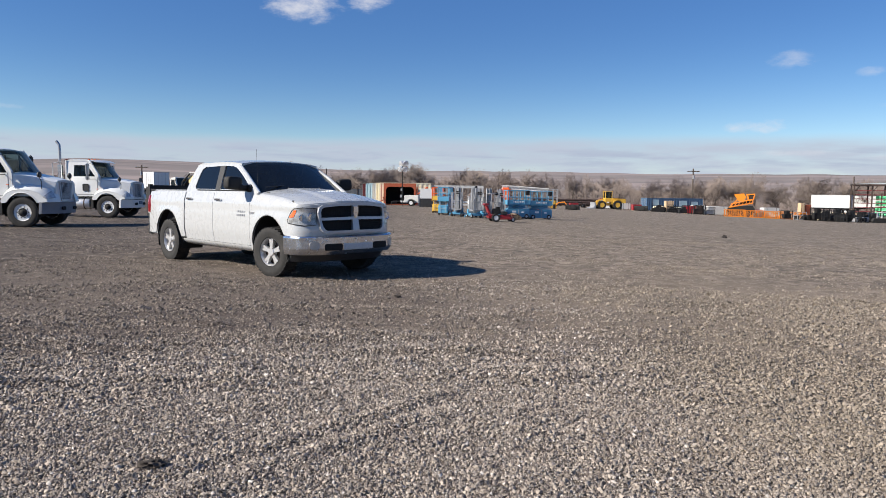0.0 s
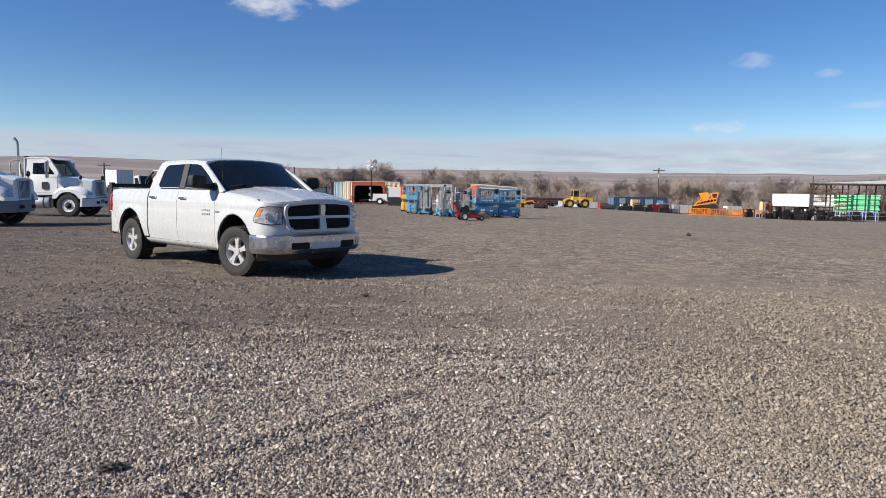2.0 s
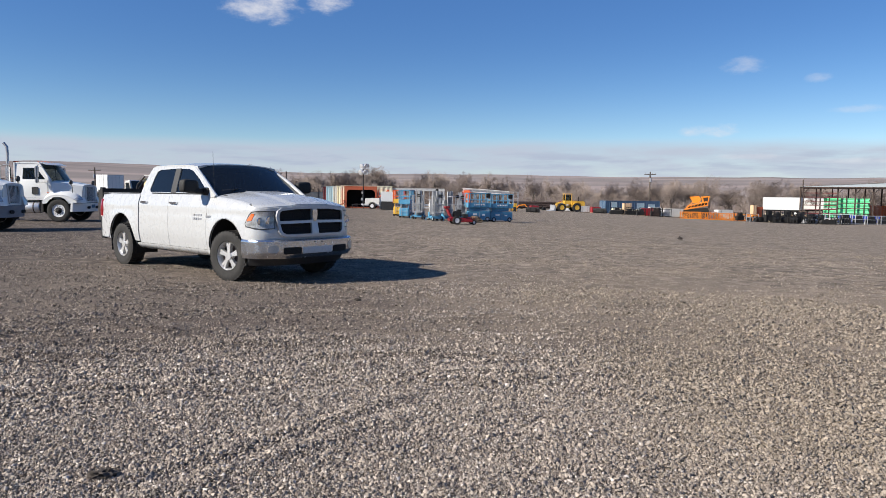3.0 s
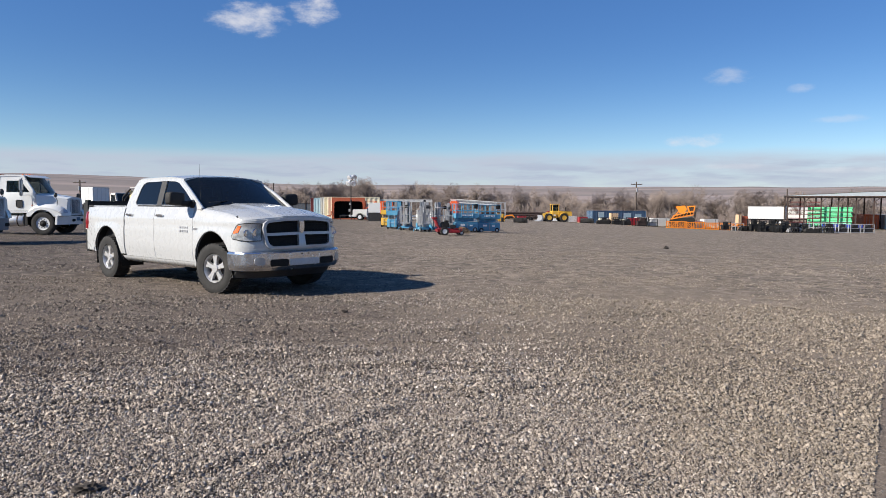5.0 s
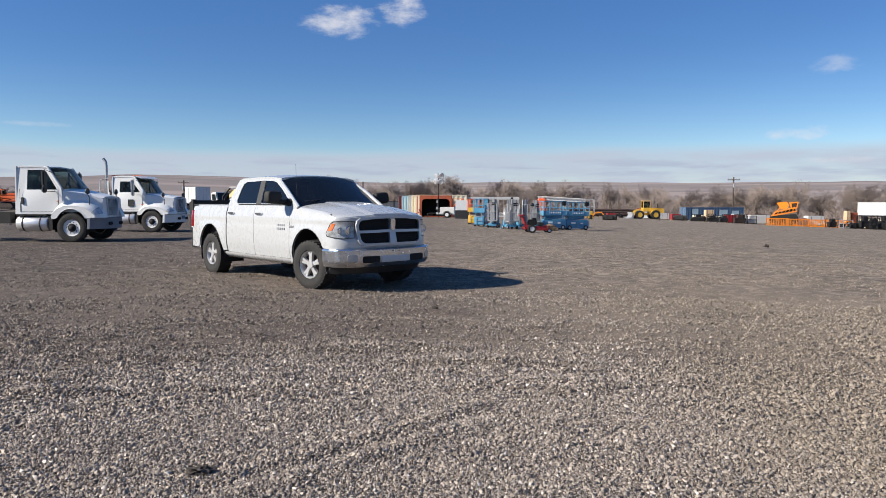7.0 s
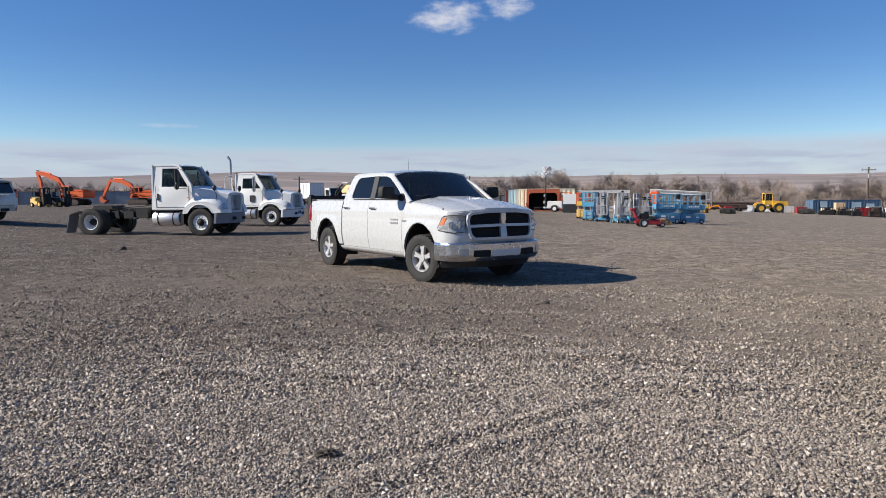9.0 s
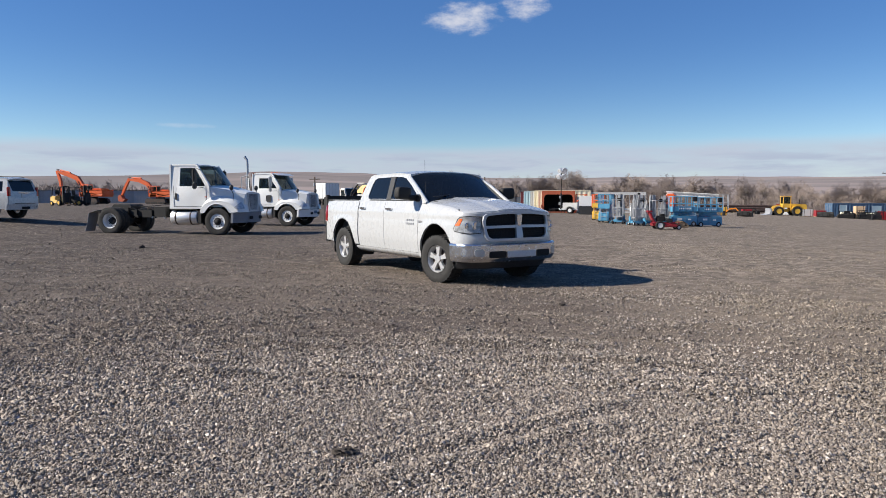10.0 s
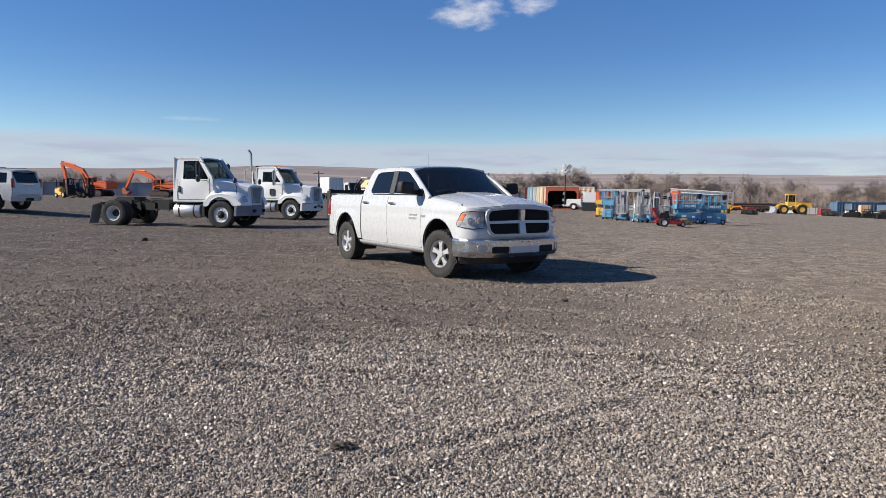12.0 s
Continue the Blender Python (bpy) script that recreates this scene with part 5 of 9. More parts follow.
# ---- sport utility car ----
def build_suv(x, y, turn):
    car = thing("utility_car", "white full-size utility car with dark tailgate glass", "car", x, y, turn)
    W, L, b = 0.99, 5.1, M["white"]
    low = lambda a: max([0.46] + [0.43 + math.sqrt(max(0, 0.51 ** 2 - (a - xa) ** 2)) for xa in (0, -3.14) if abs(a - xa) < 0.51])
    for s in (-1, 1):
        bm = bmesh.new()
        xs = sorted({*steps(-4.12, 0.85, 44), *[xa + q * 0.509 for xa in (0, -3.14) for q in (-1, 1)]})
        shell(bm, lambda a, t: (a, s * (W - 0.04 * (1 - t) ** 2 - 0.03 * t ** 3 - 0.12 * smooth(a, 0.3, 0.9)), low(a) + (1.18 - 0.10 * smooth(a, -0.6, 0.9) - low(a)) * t), xs, steps(0, 1, 8), (0, -s * 0.04, 0))
        part("body_side", bm, b, car)
        gy = lambda z: 0.95 - (z - 1.18) * 0.28
        gl = [(-4.10, 1.17), (-4.02, 1.70), (-3.85, 1.80), (-1.7, 1.83), (-1.45, 1.79), (-0.55, 1.17)]
        wins = [[(-3.85, 1.24), (-3.80, 1.68), (-2.95, 1.72), (-2.95, 1.24)], [(-2.85, 1.24), (-2.85, 1.72), (-2.02, 1.73), (-2.02, 1.24)], [(-1.92, 1.24), (-1.92, 1.73), (-1.52, 1.71), (-0.82, 1.24)]]
        bm = bmesh.new()
        sheet(bm, gl, wins, lambda a, z: (a, s * gy(z), z), lambda a, z: (a, s * (gy(z) - 0.05), z))
        fr = part("window_frame", bm, b, car)
        for wn in wins:
            bm = bmesh.new()
            sheet(bm, wn, [], lambda a, z: (a, s * (gy(z) - 0.012), z), lambda a, z: (a, s * (gy(z) - 0.018), z))
            part("side_window", bm, M["dark_glass"], fr, flat=True)
        part("roof_rail", bar([(-3.7, s * 0.66, 1.87), (-3.6, s * 0.66, 1.91), (-1.9, s * 0.66, 1.93), (-1.8, s * 0.66, 1.89)], r=0.02), M["plastic"], car)
        bm = bmesh.new()
        box(bm, (-4.12, s * 0.90, 1.22), (0.10, 0.17, 0.44), bevel=0.03)
        part("tail_light", bm, M["red_lens"], car, "tall red tail lamp")
        bm = bmesh.new()
        box(bm, (-0.85, s * 1.12, 1.26), (0.12, 0.24, 0.18), bevel=0.04)
        part("door_mirror", bm, M["plastic"], car)
    bm = bmesh.new()
    shell(bm, lambda a, u: (a, u * 0.78, 1.82 + 0.06 * (1 - u * u) - 0.05 * smooth(-a, 3.9, 4.1) - 0.04 * smooth(a, -1.7, -1.4)), steps(-4.06, -1.42, 14), steps(-1, 1, 12), (0, 0, -0.05))
    part("roof", bm, b, car)
    tx = lambda z: -4.16 + 0.22 * smooth(z, 1.2, 1.85)
    tg = rounded(-0.72, 0.72, 1.24, 1.72, 0.06)
    bm = bmesh.new()
    sheet(bm, [(-0.95, 0.62), (-0.95, 1.2), (-0.76, 1.82), (0.76, 1.82), (0.95, 1.2), (0.95, 0.62)], [tg], lambda a, z: (tx(z), a, z), lambda a, z: (tx(z) + 0.06, a, z))
    gate = part("tailgate", bm, b, car)
    bm = bmesh.new()
    sheet(bm, tg, [], lambda a, z: (tx(z) + 0.008, a, z), lambda a, z: (tx(z) + 0.014, a, z))
    part("tailgate_glass", bm, M["dark_glass"], gate, flat=True)
    part("plate_bar", boxes(((-4.172, 0, 1.05), (0.012, 0.32, 0.16))), M["light_grey"], gate)
    part("bright_strip", boxes(((-4.172, 0, 1.175), (0.012, 0.7, 0.04))), M["chrome"], gate)
    bm = bmesh.new()
    shell(bm, lambda u, t: (-4.24 + 0.16 * abs(u) ** 3 + 0.04 * (1 - t), u * 0.985, 0.42 + 0.28 * t), steps(-1, 1, 16), steps(0, 1, 4), (0.08, 0, 0))
    rb = part("rear_bumper", bm, b, car)
    part("step_pad", boxes(((-4.20, 0, 0.705), (0.12, 1.2, 0.015))), M["plastic"], rb)
    part("tow_cover", boxes(((-4.245, 0, 0.50), (0.02, 0.5, 0.12))), M["cavity"], rb)
    bm = bmesh.new()
    shell(bm, lambda a, u: (a, u * (0.90 - 0.1 * smooth(a, 0.3, 0.9)), 1.16 - 0.12 * smooth(a, -0.4, 0.9) + 0.05 * (1 - u * u)), steps(-0.55, 0.9, 8), steps(-1, 1, 8), (0, 0, -0.03))
    part("hood", bm, b, car)
    part("nose", boxes(((0.88, 0, 0.76), (0.10, 1.72, 0.60)), bevel=0.04), b, car)
    bm = bmesh.new()
    shell(bm, lambda t, u: (-0.55 - 0.88 * t + 0.12 * (1 - u * u), u * (0.90 - 0.13 * t), 1.18 + 0.62 * t), steps(0, 1, 4), steps(-1, 1, 8), (0, 0, -0.006))
    part("windscreen", bm, M["dark_glass"], car)
    # black blocks added for the shade inside the body
    part("shade_fill", boxes(((-1.6, 0, 0.80), (4.7, 1.3, 0.65)), ((-1.5, 0, 0.95), (1.9, 1.85, 0.5))), M["cavity"], car)
    for xx in (0, -3.14):
        for s in (-1, 1):
            w_ = part("wheel", tyre_mesh(0.43, 0.28, 0.24, 30, 0.01, 0.7), M["rubber"], car, at=pose(xx, s * 0.85, 0.43, 0, 0, 180 if s > 0 else 0))
            bm = bmesh.new()
            disc_with_slots(bm, 0.24, -0.10, -0.07, 6, 0.15, 0.045)
            part("rim", bm, M["alloy"], w_)
    return car


build_suv(-31.6, 27.4, 187).scale = (1.06, 1.06, 1.06)


# ---- red service truck ----
def build_service_truck(x, y, turn):
    car = thing("service_truck", "white pickup cab with bright red flatbed service body", "truck", x, y, turn)
    b = M["truck_white"]
    bm = bmesh.new()
    prism(bm, [(-2.0, 0.55), (-2.0, 1.9), (-0.95, 1.95), (-0.45, 1.25), (0.75, 1.12), (0.85, 0.55)], -0.95, 0.95)
    bmesh.ops.bevel(bm, geom=list(bm.edges), offset=0.05, segments=2, affect="EDGES")
    part("cab", bm, b, car)
    for s in (-1, 1):
        bm = bmesh.new()
        prism(bm, [(-1.85, 1.3), (-1.85, 1.8), (-1.0, 1.82), (-0.62, 1.3)], s * 0.948, s * 0.958)
        part("side_window", bm, M["dark_glass"], car, flat=True)
        part("fender_arch", bar(*[[(0.45 * math.cos(a), s * 0.96, 0.4 + 0.45 * math.sin(a)) for a in steps(0, math.pi, 10)]], r=0.04), M["cavity"], car)
    bm = bmesh.new()
    shell(bm, lambda t, u: (-0.43 - 0.5 * t, u * 0.85, 1.3 + 0.55 * t), (0, 1), (-1, 1), (0, 0, -0.01))
    part("windscreen", bm, M["dark_glass"], car, flat=True)
    part("bed", boxes(((-3.85, 0, 0.82), (3.5, 2.2, 0.12))), M["black"], car)
    for s in (-1, 1):
        part("side_board", boxes(((-3.85, s * 1.08, 1.22), (3.5, 0.06, 0.72))), M["red"], car, "red steel side board")
        for xx in steps(-5.4, -2.3, 4):
            part("stake", boxes(((xx, s * 1.12, 1.22), (0.06, 0.04, 0.74))), M["red"], car)
        part("lettering_bar", boxes(((-3.6, s * 1.115, 1.30), (1.0, 0.012, 0.10))), M["decal"], car)
    part("head_board", boxes(((-2.12, 0, 1.5), (0.06, 2.1, 1.2))), M["dark_steel"], car)
    for k, (xx, hh) in enumerate(((-2.6, 0.5), (-3.1, 0.8), (-3.5, 0.45), (-4.0, 0.7), (-4.6, 0.5), (-5.1, 0.62))):
        part("gas_cylinder" if k % 2 else "tool_box", bar([(xx, -0.3 + 0.2 * (k % 3), 0.9), (xx, -0.3 + 0.2 * (k % 3), 1.45 + hh)], r=0.16, seg=10) if k % 2 else boxes(((xx, 0.1, 1.3 + hh / 3), (0.5, 1.2, 0.6 + hh / 2)), bevel=0.02), M["dark_steel"] if k % 2 else M["grey"], car)
    part("chassis", boxes(((-2.3, 0, 0.62), (5.8, 0.9, 0.26))), M["cavity"], car)
    for xx in (0, -3.9):
        for s in (-1, 1):
            w_ = part("wheel", tyre_mesh(0.41, 0.26, 0.23, 24, 0.01, 0.7), M["rubber"], car, at=pose(xx, s * 0.9, 0.41, 0, 0, 180 if s > 0 else 0))
            bm = bmesh.new()
            disc_with_slots(bm, 0.23, -0.10, -0.07, 6, 0.15, 0.04)
            part("rim", bm, M["white_rim"], w_)
    return car


build_service_truck(-22.3, 98.5, 8)


# ---- box trailers ----
def build_box_trailer(name, label, x, y, turn, L, H, material, floor_z=1.1, cat="trailer"):
    t = thing(name, label, cat, x, y, turn)
    bm = bmesh.new()
    box(bm, (0, 0, floor_z + H / 2), (L, 2.5, H), bevel=0.04)
    bd = part("body", bm, material, t)
    for s in (-1, 1):
        for zz in (floor_z + 0.05, floor_z + H - 0.05):
            part("rail", boxes(((0, s * 1.255, zz), (L, 0.03, 0.10))), M["light_grey"], bd)
        for xx in steps(-L / 2 + 0.1, L / 2 - 0.1, max(4, int(L / 1.2))):
            part("post", boxes(((xx, s * 1.256, floor_z + H / 2), (0.05, 0.02, H))), M["light_grey"], bd)
    for s in (-1, 1):
        part("rear_door", boxes(((-L / 2 - 0.012, s * 0.61, floor_z + H / 2), (0.03, 1.18, H - 0.14))), material, bd)
        part("lock_rod", bar([(-L / 2 - 0.04, s * 0.4, floor_z + 0.1), (-L / 2 - 0.04, s * 0.4, floor_z + H - 0.1)], r=0.02), M["steel"], bd)
    part("chassis", boxes(((0, 0, floor_z - 0.14), (L * 0.96, 0.9, 0.24)), ((L * 0.33, 0.8, 0.6), (0.12, 0.12, 1.0)), ((L * 0.33, -0.8, 0.6), (0.12, 0.12, 1.0))), M["black"], t)
    for xx in (-L * 0.38, -L * 0.38 + 1.25):
        for s in (-1, 1):
            w_ = part("wheel", tyre_mesh(0.5, 0.28, 0.28, 24, 0.01, 0.7), M["rubber"], t, at=pose(xx, s * 1.05, 0.5, 0, 0, 180 if s > 0 else 0))
            bm = bmesh.new()
            disc_with_slots(bm, 0.28, -0.08, -0.06, 8, 0.2, 0.03)
            part("rim", bm, M["white_rim"], w_)
    return t


build_box_trailer("box_trailer", "white box trailer with ribbed sides", -45.6, 110.5, 63, 3.0, 2.6, M["truck_white"])

# ---- yard machines ----


def plain_wheel(parent, x, y, R, width, rim_mat, lugs=20, depth=0.02, name="wheel", turn=0.0, length=0.45):
    w_ = part(name, tyre_mesh(R, width, R * 0.56, lugs, depth, length), M["rubber"], parent, at=pose(x, y, R, 0, 0, (180 if y > 0 else 0) + turn))
    bm = bmesh.new()
    lathe(bm, [(R * 0.57, -width * 0.40), (R * 0.50, -width * 0.30), (R * 0.46, -width * 0.05), (R * 0.2, -width * 0.08), (R * 0.18, -width * 0.22), (0.01, -width * 0.24)], 20)
    part("rim", bm, rim_mat, w_)
    return w_


def build_telehandler(x, y, turn):
    """x forward; the cab is on the +y side."""
    t = thing("telehandler", "orange and cream telescopic handler with lowered boom", "telehandler", x, y, turn)
    for xx in (2.0, -2.0):
        for s in (-1, 1):
            plain_wheel(t, xx, s * 1.02, 0.66, 0.38, M["light_grey"], 22, 0.035, turn=18 if xx < 0 else 0)
    bm = boxes(((0, 0, 0.95), (5.0, 0.9, 0.45)), ((2.0, 0, 0.70), (0.25, 1.7, 0.22)), ((-2.0, 0, 0.70), (0.25, 1.7, 0.22)), ((-2.7, 0, 1.25), (0.5, 1.4, 0.9)))
    part("chassis", bm, M["black"], t)
    part("engine_cover", boxes(((-0.1, -0.85, 1.15), (2.3, 0.75, 0.75)), bevel=0.08), M["black"], t)
    # boom in three telescoped sections
    lean = Euler((0, radians(1.2), 0)).to_matrix()
    bm = bmesh.new()
    box(bm, (-0.75, -0.05, 2.35), (5.5, 0.52, 0.78), lean, 0.05)
    bo = part("boom", bm, M["cream"], t, "cream box-section boom")
    bm = bmesh.new()
    box(bm, (2.15, -0.05, 2.30), (0.7, 0.42, 0.62), lean, 0.03)
    part("inner_boom", bm, M["cream"], bo)
    part("boom_end_plate", boxes(((-3.5, -0.05, 2.36), (0.12, 0.60, 0.86)), bevel=0.02), M["black"], bo)
    for xx in (-3.2, -2.75, -2.3):
        bm = bmesh.new()
        lathe(bm, [(0.09, -0.34), (0.09, 0.24)], 12, centre=(xx, 0, 2.15))
        part("boom_pin", bm, M["black"], bo)
    part("boom_shield", boxes(((-2.0, 0.23, 2.42), (0.9, 0.04, 0.55)), ((-1.6, 0.23, 2.05), (0.7, 0.04, 0.4))), M["black"], bo)
    part("lettering_bar", boxes(((0.4, 0.216, 2.42), (1.6, 0.012, 0.16))), M["pale_cream"], bo)
    part("lift_cylinder", bar([(-1.0, 0.1, 1.1), (0.9, 0.05, 1.98)], r=0.09, seg=10), M["steel"], t)
    part("rear_pivot", boxes(((-3.0, 0.25, 1.9), (0.9, 0.10, 1.2)), ((-3.0, -0.35, 1.9), (0.9, 0.10, 1.2))), M["black"], t)
    # head and fork carriage
    bm = bmesh.new()
    tube(bm, [(2.35, 0, 2.4), (2.9, 0, 1.9), (3.1, 0, 1.0)], 0.14, 8)
    tube(bm, [(2.3, 0.25, 2.75), (3.0, 0.25, 2.1), (3.2, 0.25, 0.5)], 0.07, 8)
    box(bm, (3.25, 0, 0.85), (0.12, 1.5, 0.10))
    box(bm, (3.25, 0, 1.75), (0.12, 1.5, 0.10))
    for yy in (-0.72, -0.25, 0.25, 0.72):
        box(bm, (3.27, yy, 1.3), (0.08, 0.07, 1.0))
    part("fork_carriage", bm, M["black"], t, "black fork carriage")
    for yy in (-0.4, 0.4):
        bm = bmesh.new()
        prism(bm, [(3.32, 1.5), (3.38, 1.5), (3.38, 0.32), (4.5, 0.26), (4.5, 0.24), (3.32, 0.24)], yy - 0.06, yy + 0.06)
        part("fork", bm, M["dark_steel"], t)
    part("front_lamp_bar", boxes(((2.1, -0.1, 2.86), (0.7, 0.5, 0.10)), bevel=0.02), M["dull_white"], t)
    # cab: orange tube frame with door
    cx0, cx1, cy0, cy1 = -0.65, 1.12, 0.35, 1.18
    for yy in (cy0, cy1):
        part("cab_frame", bar([(cx0, yy, 0.75), (cx0, yy, 2.35), (cx0 + 0.15, yy, 2.52), (0.75, yy, 2.52), (0.95, yy, 2.35), (cx1, yy, 1.4), (0.85, yy, 0.55), (cx0, yy, 0.55)], r=0.055, seg=8), M["orange"], t, "orange tubular cab frame")
    bm = bmesh.new()
    for p in ((cx0, 2.45), (0.8, 2.5), (cx1, 1.4), (0.85, 0.6), (cx0, 0.6)):
        tube(bm, [(p[0], cy0, p[1]), (p[0], cy1, p[1])], 0.045, 6)
    tube(bm, [(0.1, cy1, 0.6), (0.1, cy1, 2.5)], 0.05, 8)
    part("cross_bars", bm, M["orange"], t)
    part("cab_roof", boxes(((0.05, (cy0 + cy1) / 2, 2.55), (1.5, 0.9, 0.05)), bevel=0.015), M["orange"], t)
    part("door_panel", boxes(((-0.27, cy1 + 0.02, 1.05), (0.72, 0.05, 1.05)), bevel=0.02), M["orange"], t)
    part("seat", boxes(((-0.25, 0.75, 1.45), (0.14, 0.5, 0.7)), ((0.0, 0.75, 1.1), (0.5, 0.5, 0.14)), bevel=0.03), M["plastic"], t)
    part("console", boxes(((0.75, 0.75, 1.15), (0.25, 0.6, 0.6)), bevel=0.04), M["black"], t)
    part("floor_plate", boxes(((0.2, 0.78, 0.58), (1.5, 0.8, 0.06))), M["black"], t)
    part("side_decal", boxes(((1.7, 0.62, 1.75), (0.75, 0.03, 0.32))), M["dull_white"], t)
    return t


build_telehandler(-18.9, 57.6, 163)


def build_lorry_cab(x, y, turn):
    t = thing("flatbed_lorry", "white cab lorry standing behind the telescopic handler", "lorry", x, y, turn)
    bm = bmesh.new()
    prism(bm, [(-1.0, 0.7), (-1.0, 2.55), (0.5, 2.6), (0.9, 1.7), (1.1, 1.6), (1.15, 0.6)], -1.1, 1.1)
    bmesh.ops.bevel(bm, geom=list(bm.edges), offset=0.06, segments=2, affect="EDGES")
    part("cab", bm, M["dull_white"], t)
    bm = bmesh.new()
    shell(bm, lambda a, u: (0.53 + 0.38 * (1 - a) + 0.02, u * 0.95, 1.72 + 0.8 * a), (0, 1), (-1, 1), (-0.01, 0, 0))
    part("windscreen", bm, M["dark_glass"], t, flat=True)
    for s in (-1, 1):
        bm = bmesh.new()
        prism(bm, [(-0.7, 1.7), (-0.7, 2.35), (0.4, 2.35), (0.65, 1.7)], s * 1.095, s * 1.108)
        part("side_window", bm, M["dark_glass"], t, flat=True)
        for xx in (0.2, -3.6):
            plain_wheel(t, xx, s * 0.98, 0.48, 0.28, M["white_rim"])
    part("grille", boxes(((1.15, 0, 1.1), (0.04, 1.5, 0.5))), M["black"], t)
    part("flat_bed", boxes(((-3.4, 0, 1.05), (4.4, 2.3, 0.14)), ((-2.5, 0, 0.75), (6.0, 0.8, 0.25))), M["black"], t)
    return t


build_lorry_cab(-28.6, 76.5, -50)


# ---- shipping containers ----
def container(name, label, x, y, turn, L, material, H=2.59, W=2.44, open_end=False, group="row of shipping containers"):
    """Steel container with folded walls; x along its length, the end shown towards -x."""
    t = thing(name, label, "container", x, y, turn, group)
    for s in (-1, 1):
        bm = bmesh.new()
        n = max(8, int(L / 0.28))
        pts = []
        for k in range(n + 1):
            xx = -L / 2 + 0.1 + (L - 0.2) * k / n
            pts += [(xx, s * (W / 2 - (0.0 if k % 2 else 0.036))), (xx + (L - 0.2) / n * 0.35, s * (W / 2 - (0.0 if k % 2 else 0.036)))]
        grid(bm, lambda i, z: (*pts[i], z), range(len(pts)), (0.16, H - 0.10))
        part("side_wall", bm, material, t, flat=True)
    fr = bmesh.new()
    for a in (-1, 1):
        for s in (-1, 1):
            box(fr, (a * (L / 2 - 0.06), s * (W / 2 - 0.06), H / 2), (0.14, 0.14, H))
    for s in (-1, 1):
        box(fr, (0, s * (W / 2 - 0.05), 0.09), (L, 0.12, 0.18))
        box(fr, (0, s * (W / 2 - 0.05), H - 0.05), (L, 0.12, 0.12))
    for a in (-1, 1):
        box(fr, (a * (L / 2 - 0.05), 0, 0.09), (0.12, W, 0.18))
        box(fr, (a * (L / 2 - 0.05), 0, H - 0.06), (0.12, W, 0.14))
    part("corner_frame", fr, material, t)
    bm = bmesh.new()
    grid(bm, lambda i, v: (-L / 2 + L * i / 40, v, H - 0.02 - (0.03 if i % 2 else 0)), range(41), (-W / 2 + 0.05, W / 2 - 0.05))
    part("roof", bm, material, t, flat=True)
    part("floor", boxes(((0, 0, 0.13), (L - 0.1, W - 0.1, 0.05))), M["wood"], t)
    bm = bmesh.new()
    grid(bm, lambda i, z: (L / 2 - 0.05 - (0.04 if i % 2 else 0), -W / 2 + W * i / 16, z), range(17), (0.16, H - 0.1))
    part("end_wall", bm, material, t, flat=True)
    if not open_end:
        for s in (-1, 1):
            bm = bmesh.new()
            for k in range(4):
                box(bm, (-L / 2 + 0.01, s * 0.58, 0.42 + k * 0.58), (0.05, 1.08, 0.50), bevel=0.012)
            box(bm, (-L / 2 + 0.03, s * 0.58, H / 2), (0.04, 1.14, H - 0.34))
            d = part("door", bm, material, t)
            for yy in (0.32, 0.82):
                part("lock_rod", bar([(-L / 2 - 0.035, s * yy, 0.15), (-L / 2 - 0.035, s * yy, H - 0.12)], r=0.02), M["steel"], d)
    return t


ROW = (("rust", "rusty red"), ("pale_cream", "cream"), ("pale_cream", "cream"), ("dull_white", "off-white"), ("pale_blue", "pale blue"), ("pale_blue", "pale blue"), ("maroon", "maroon"))
for k, (mm, word) in enumerate(ROW[1:]):
    container("shipping_container", word + " ribbed shipping container standing beside others", -6.9 - 0.72 * (k + 1) + 3.0, 81.6 + 2.62 * (k + 1), 4, 6.06, M[mm])


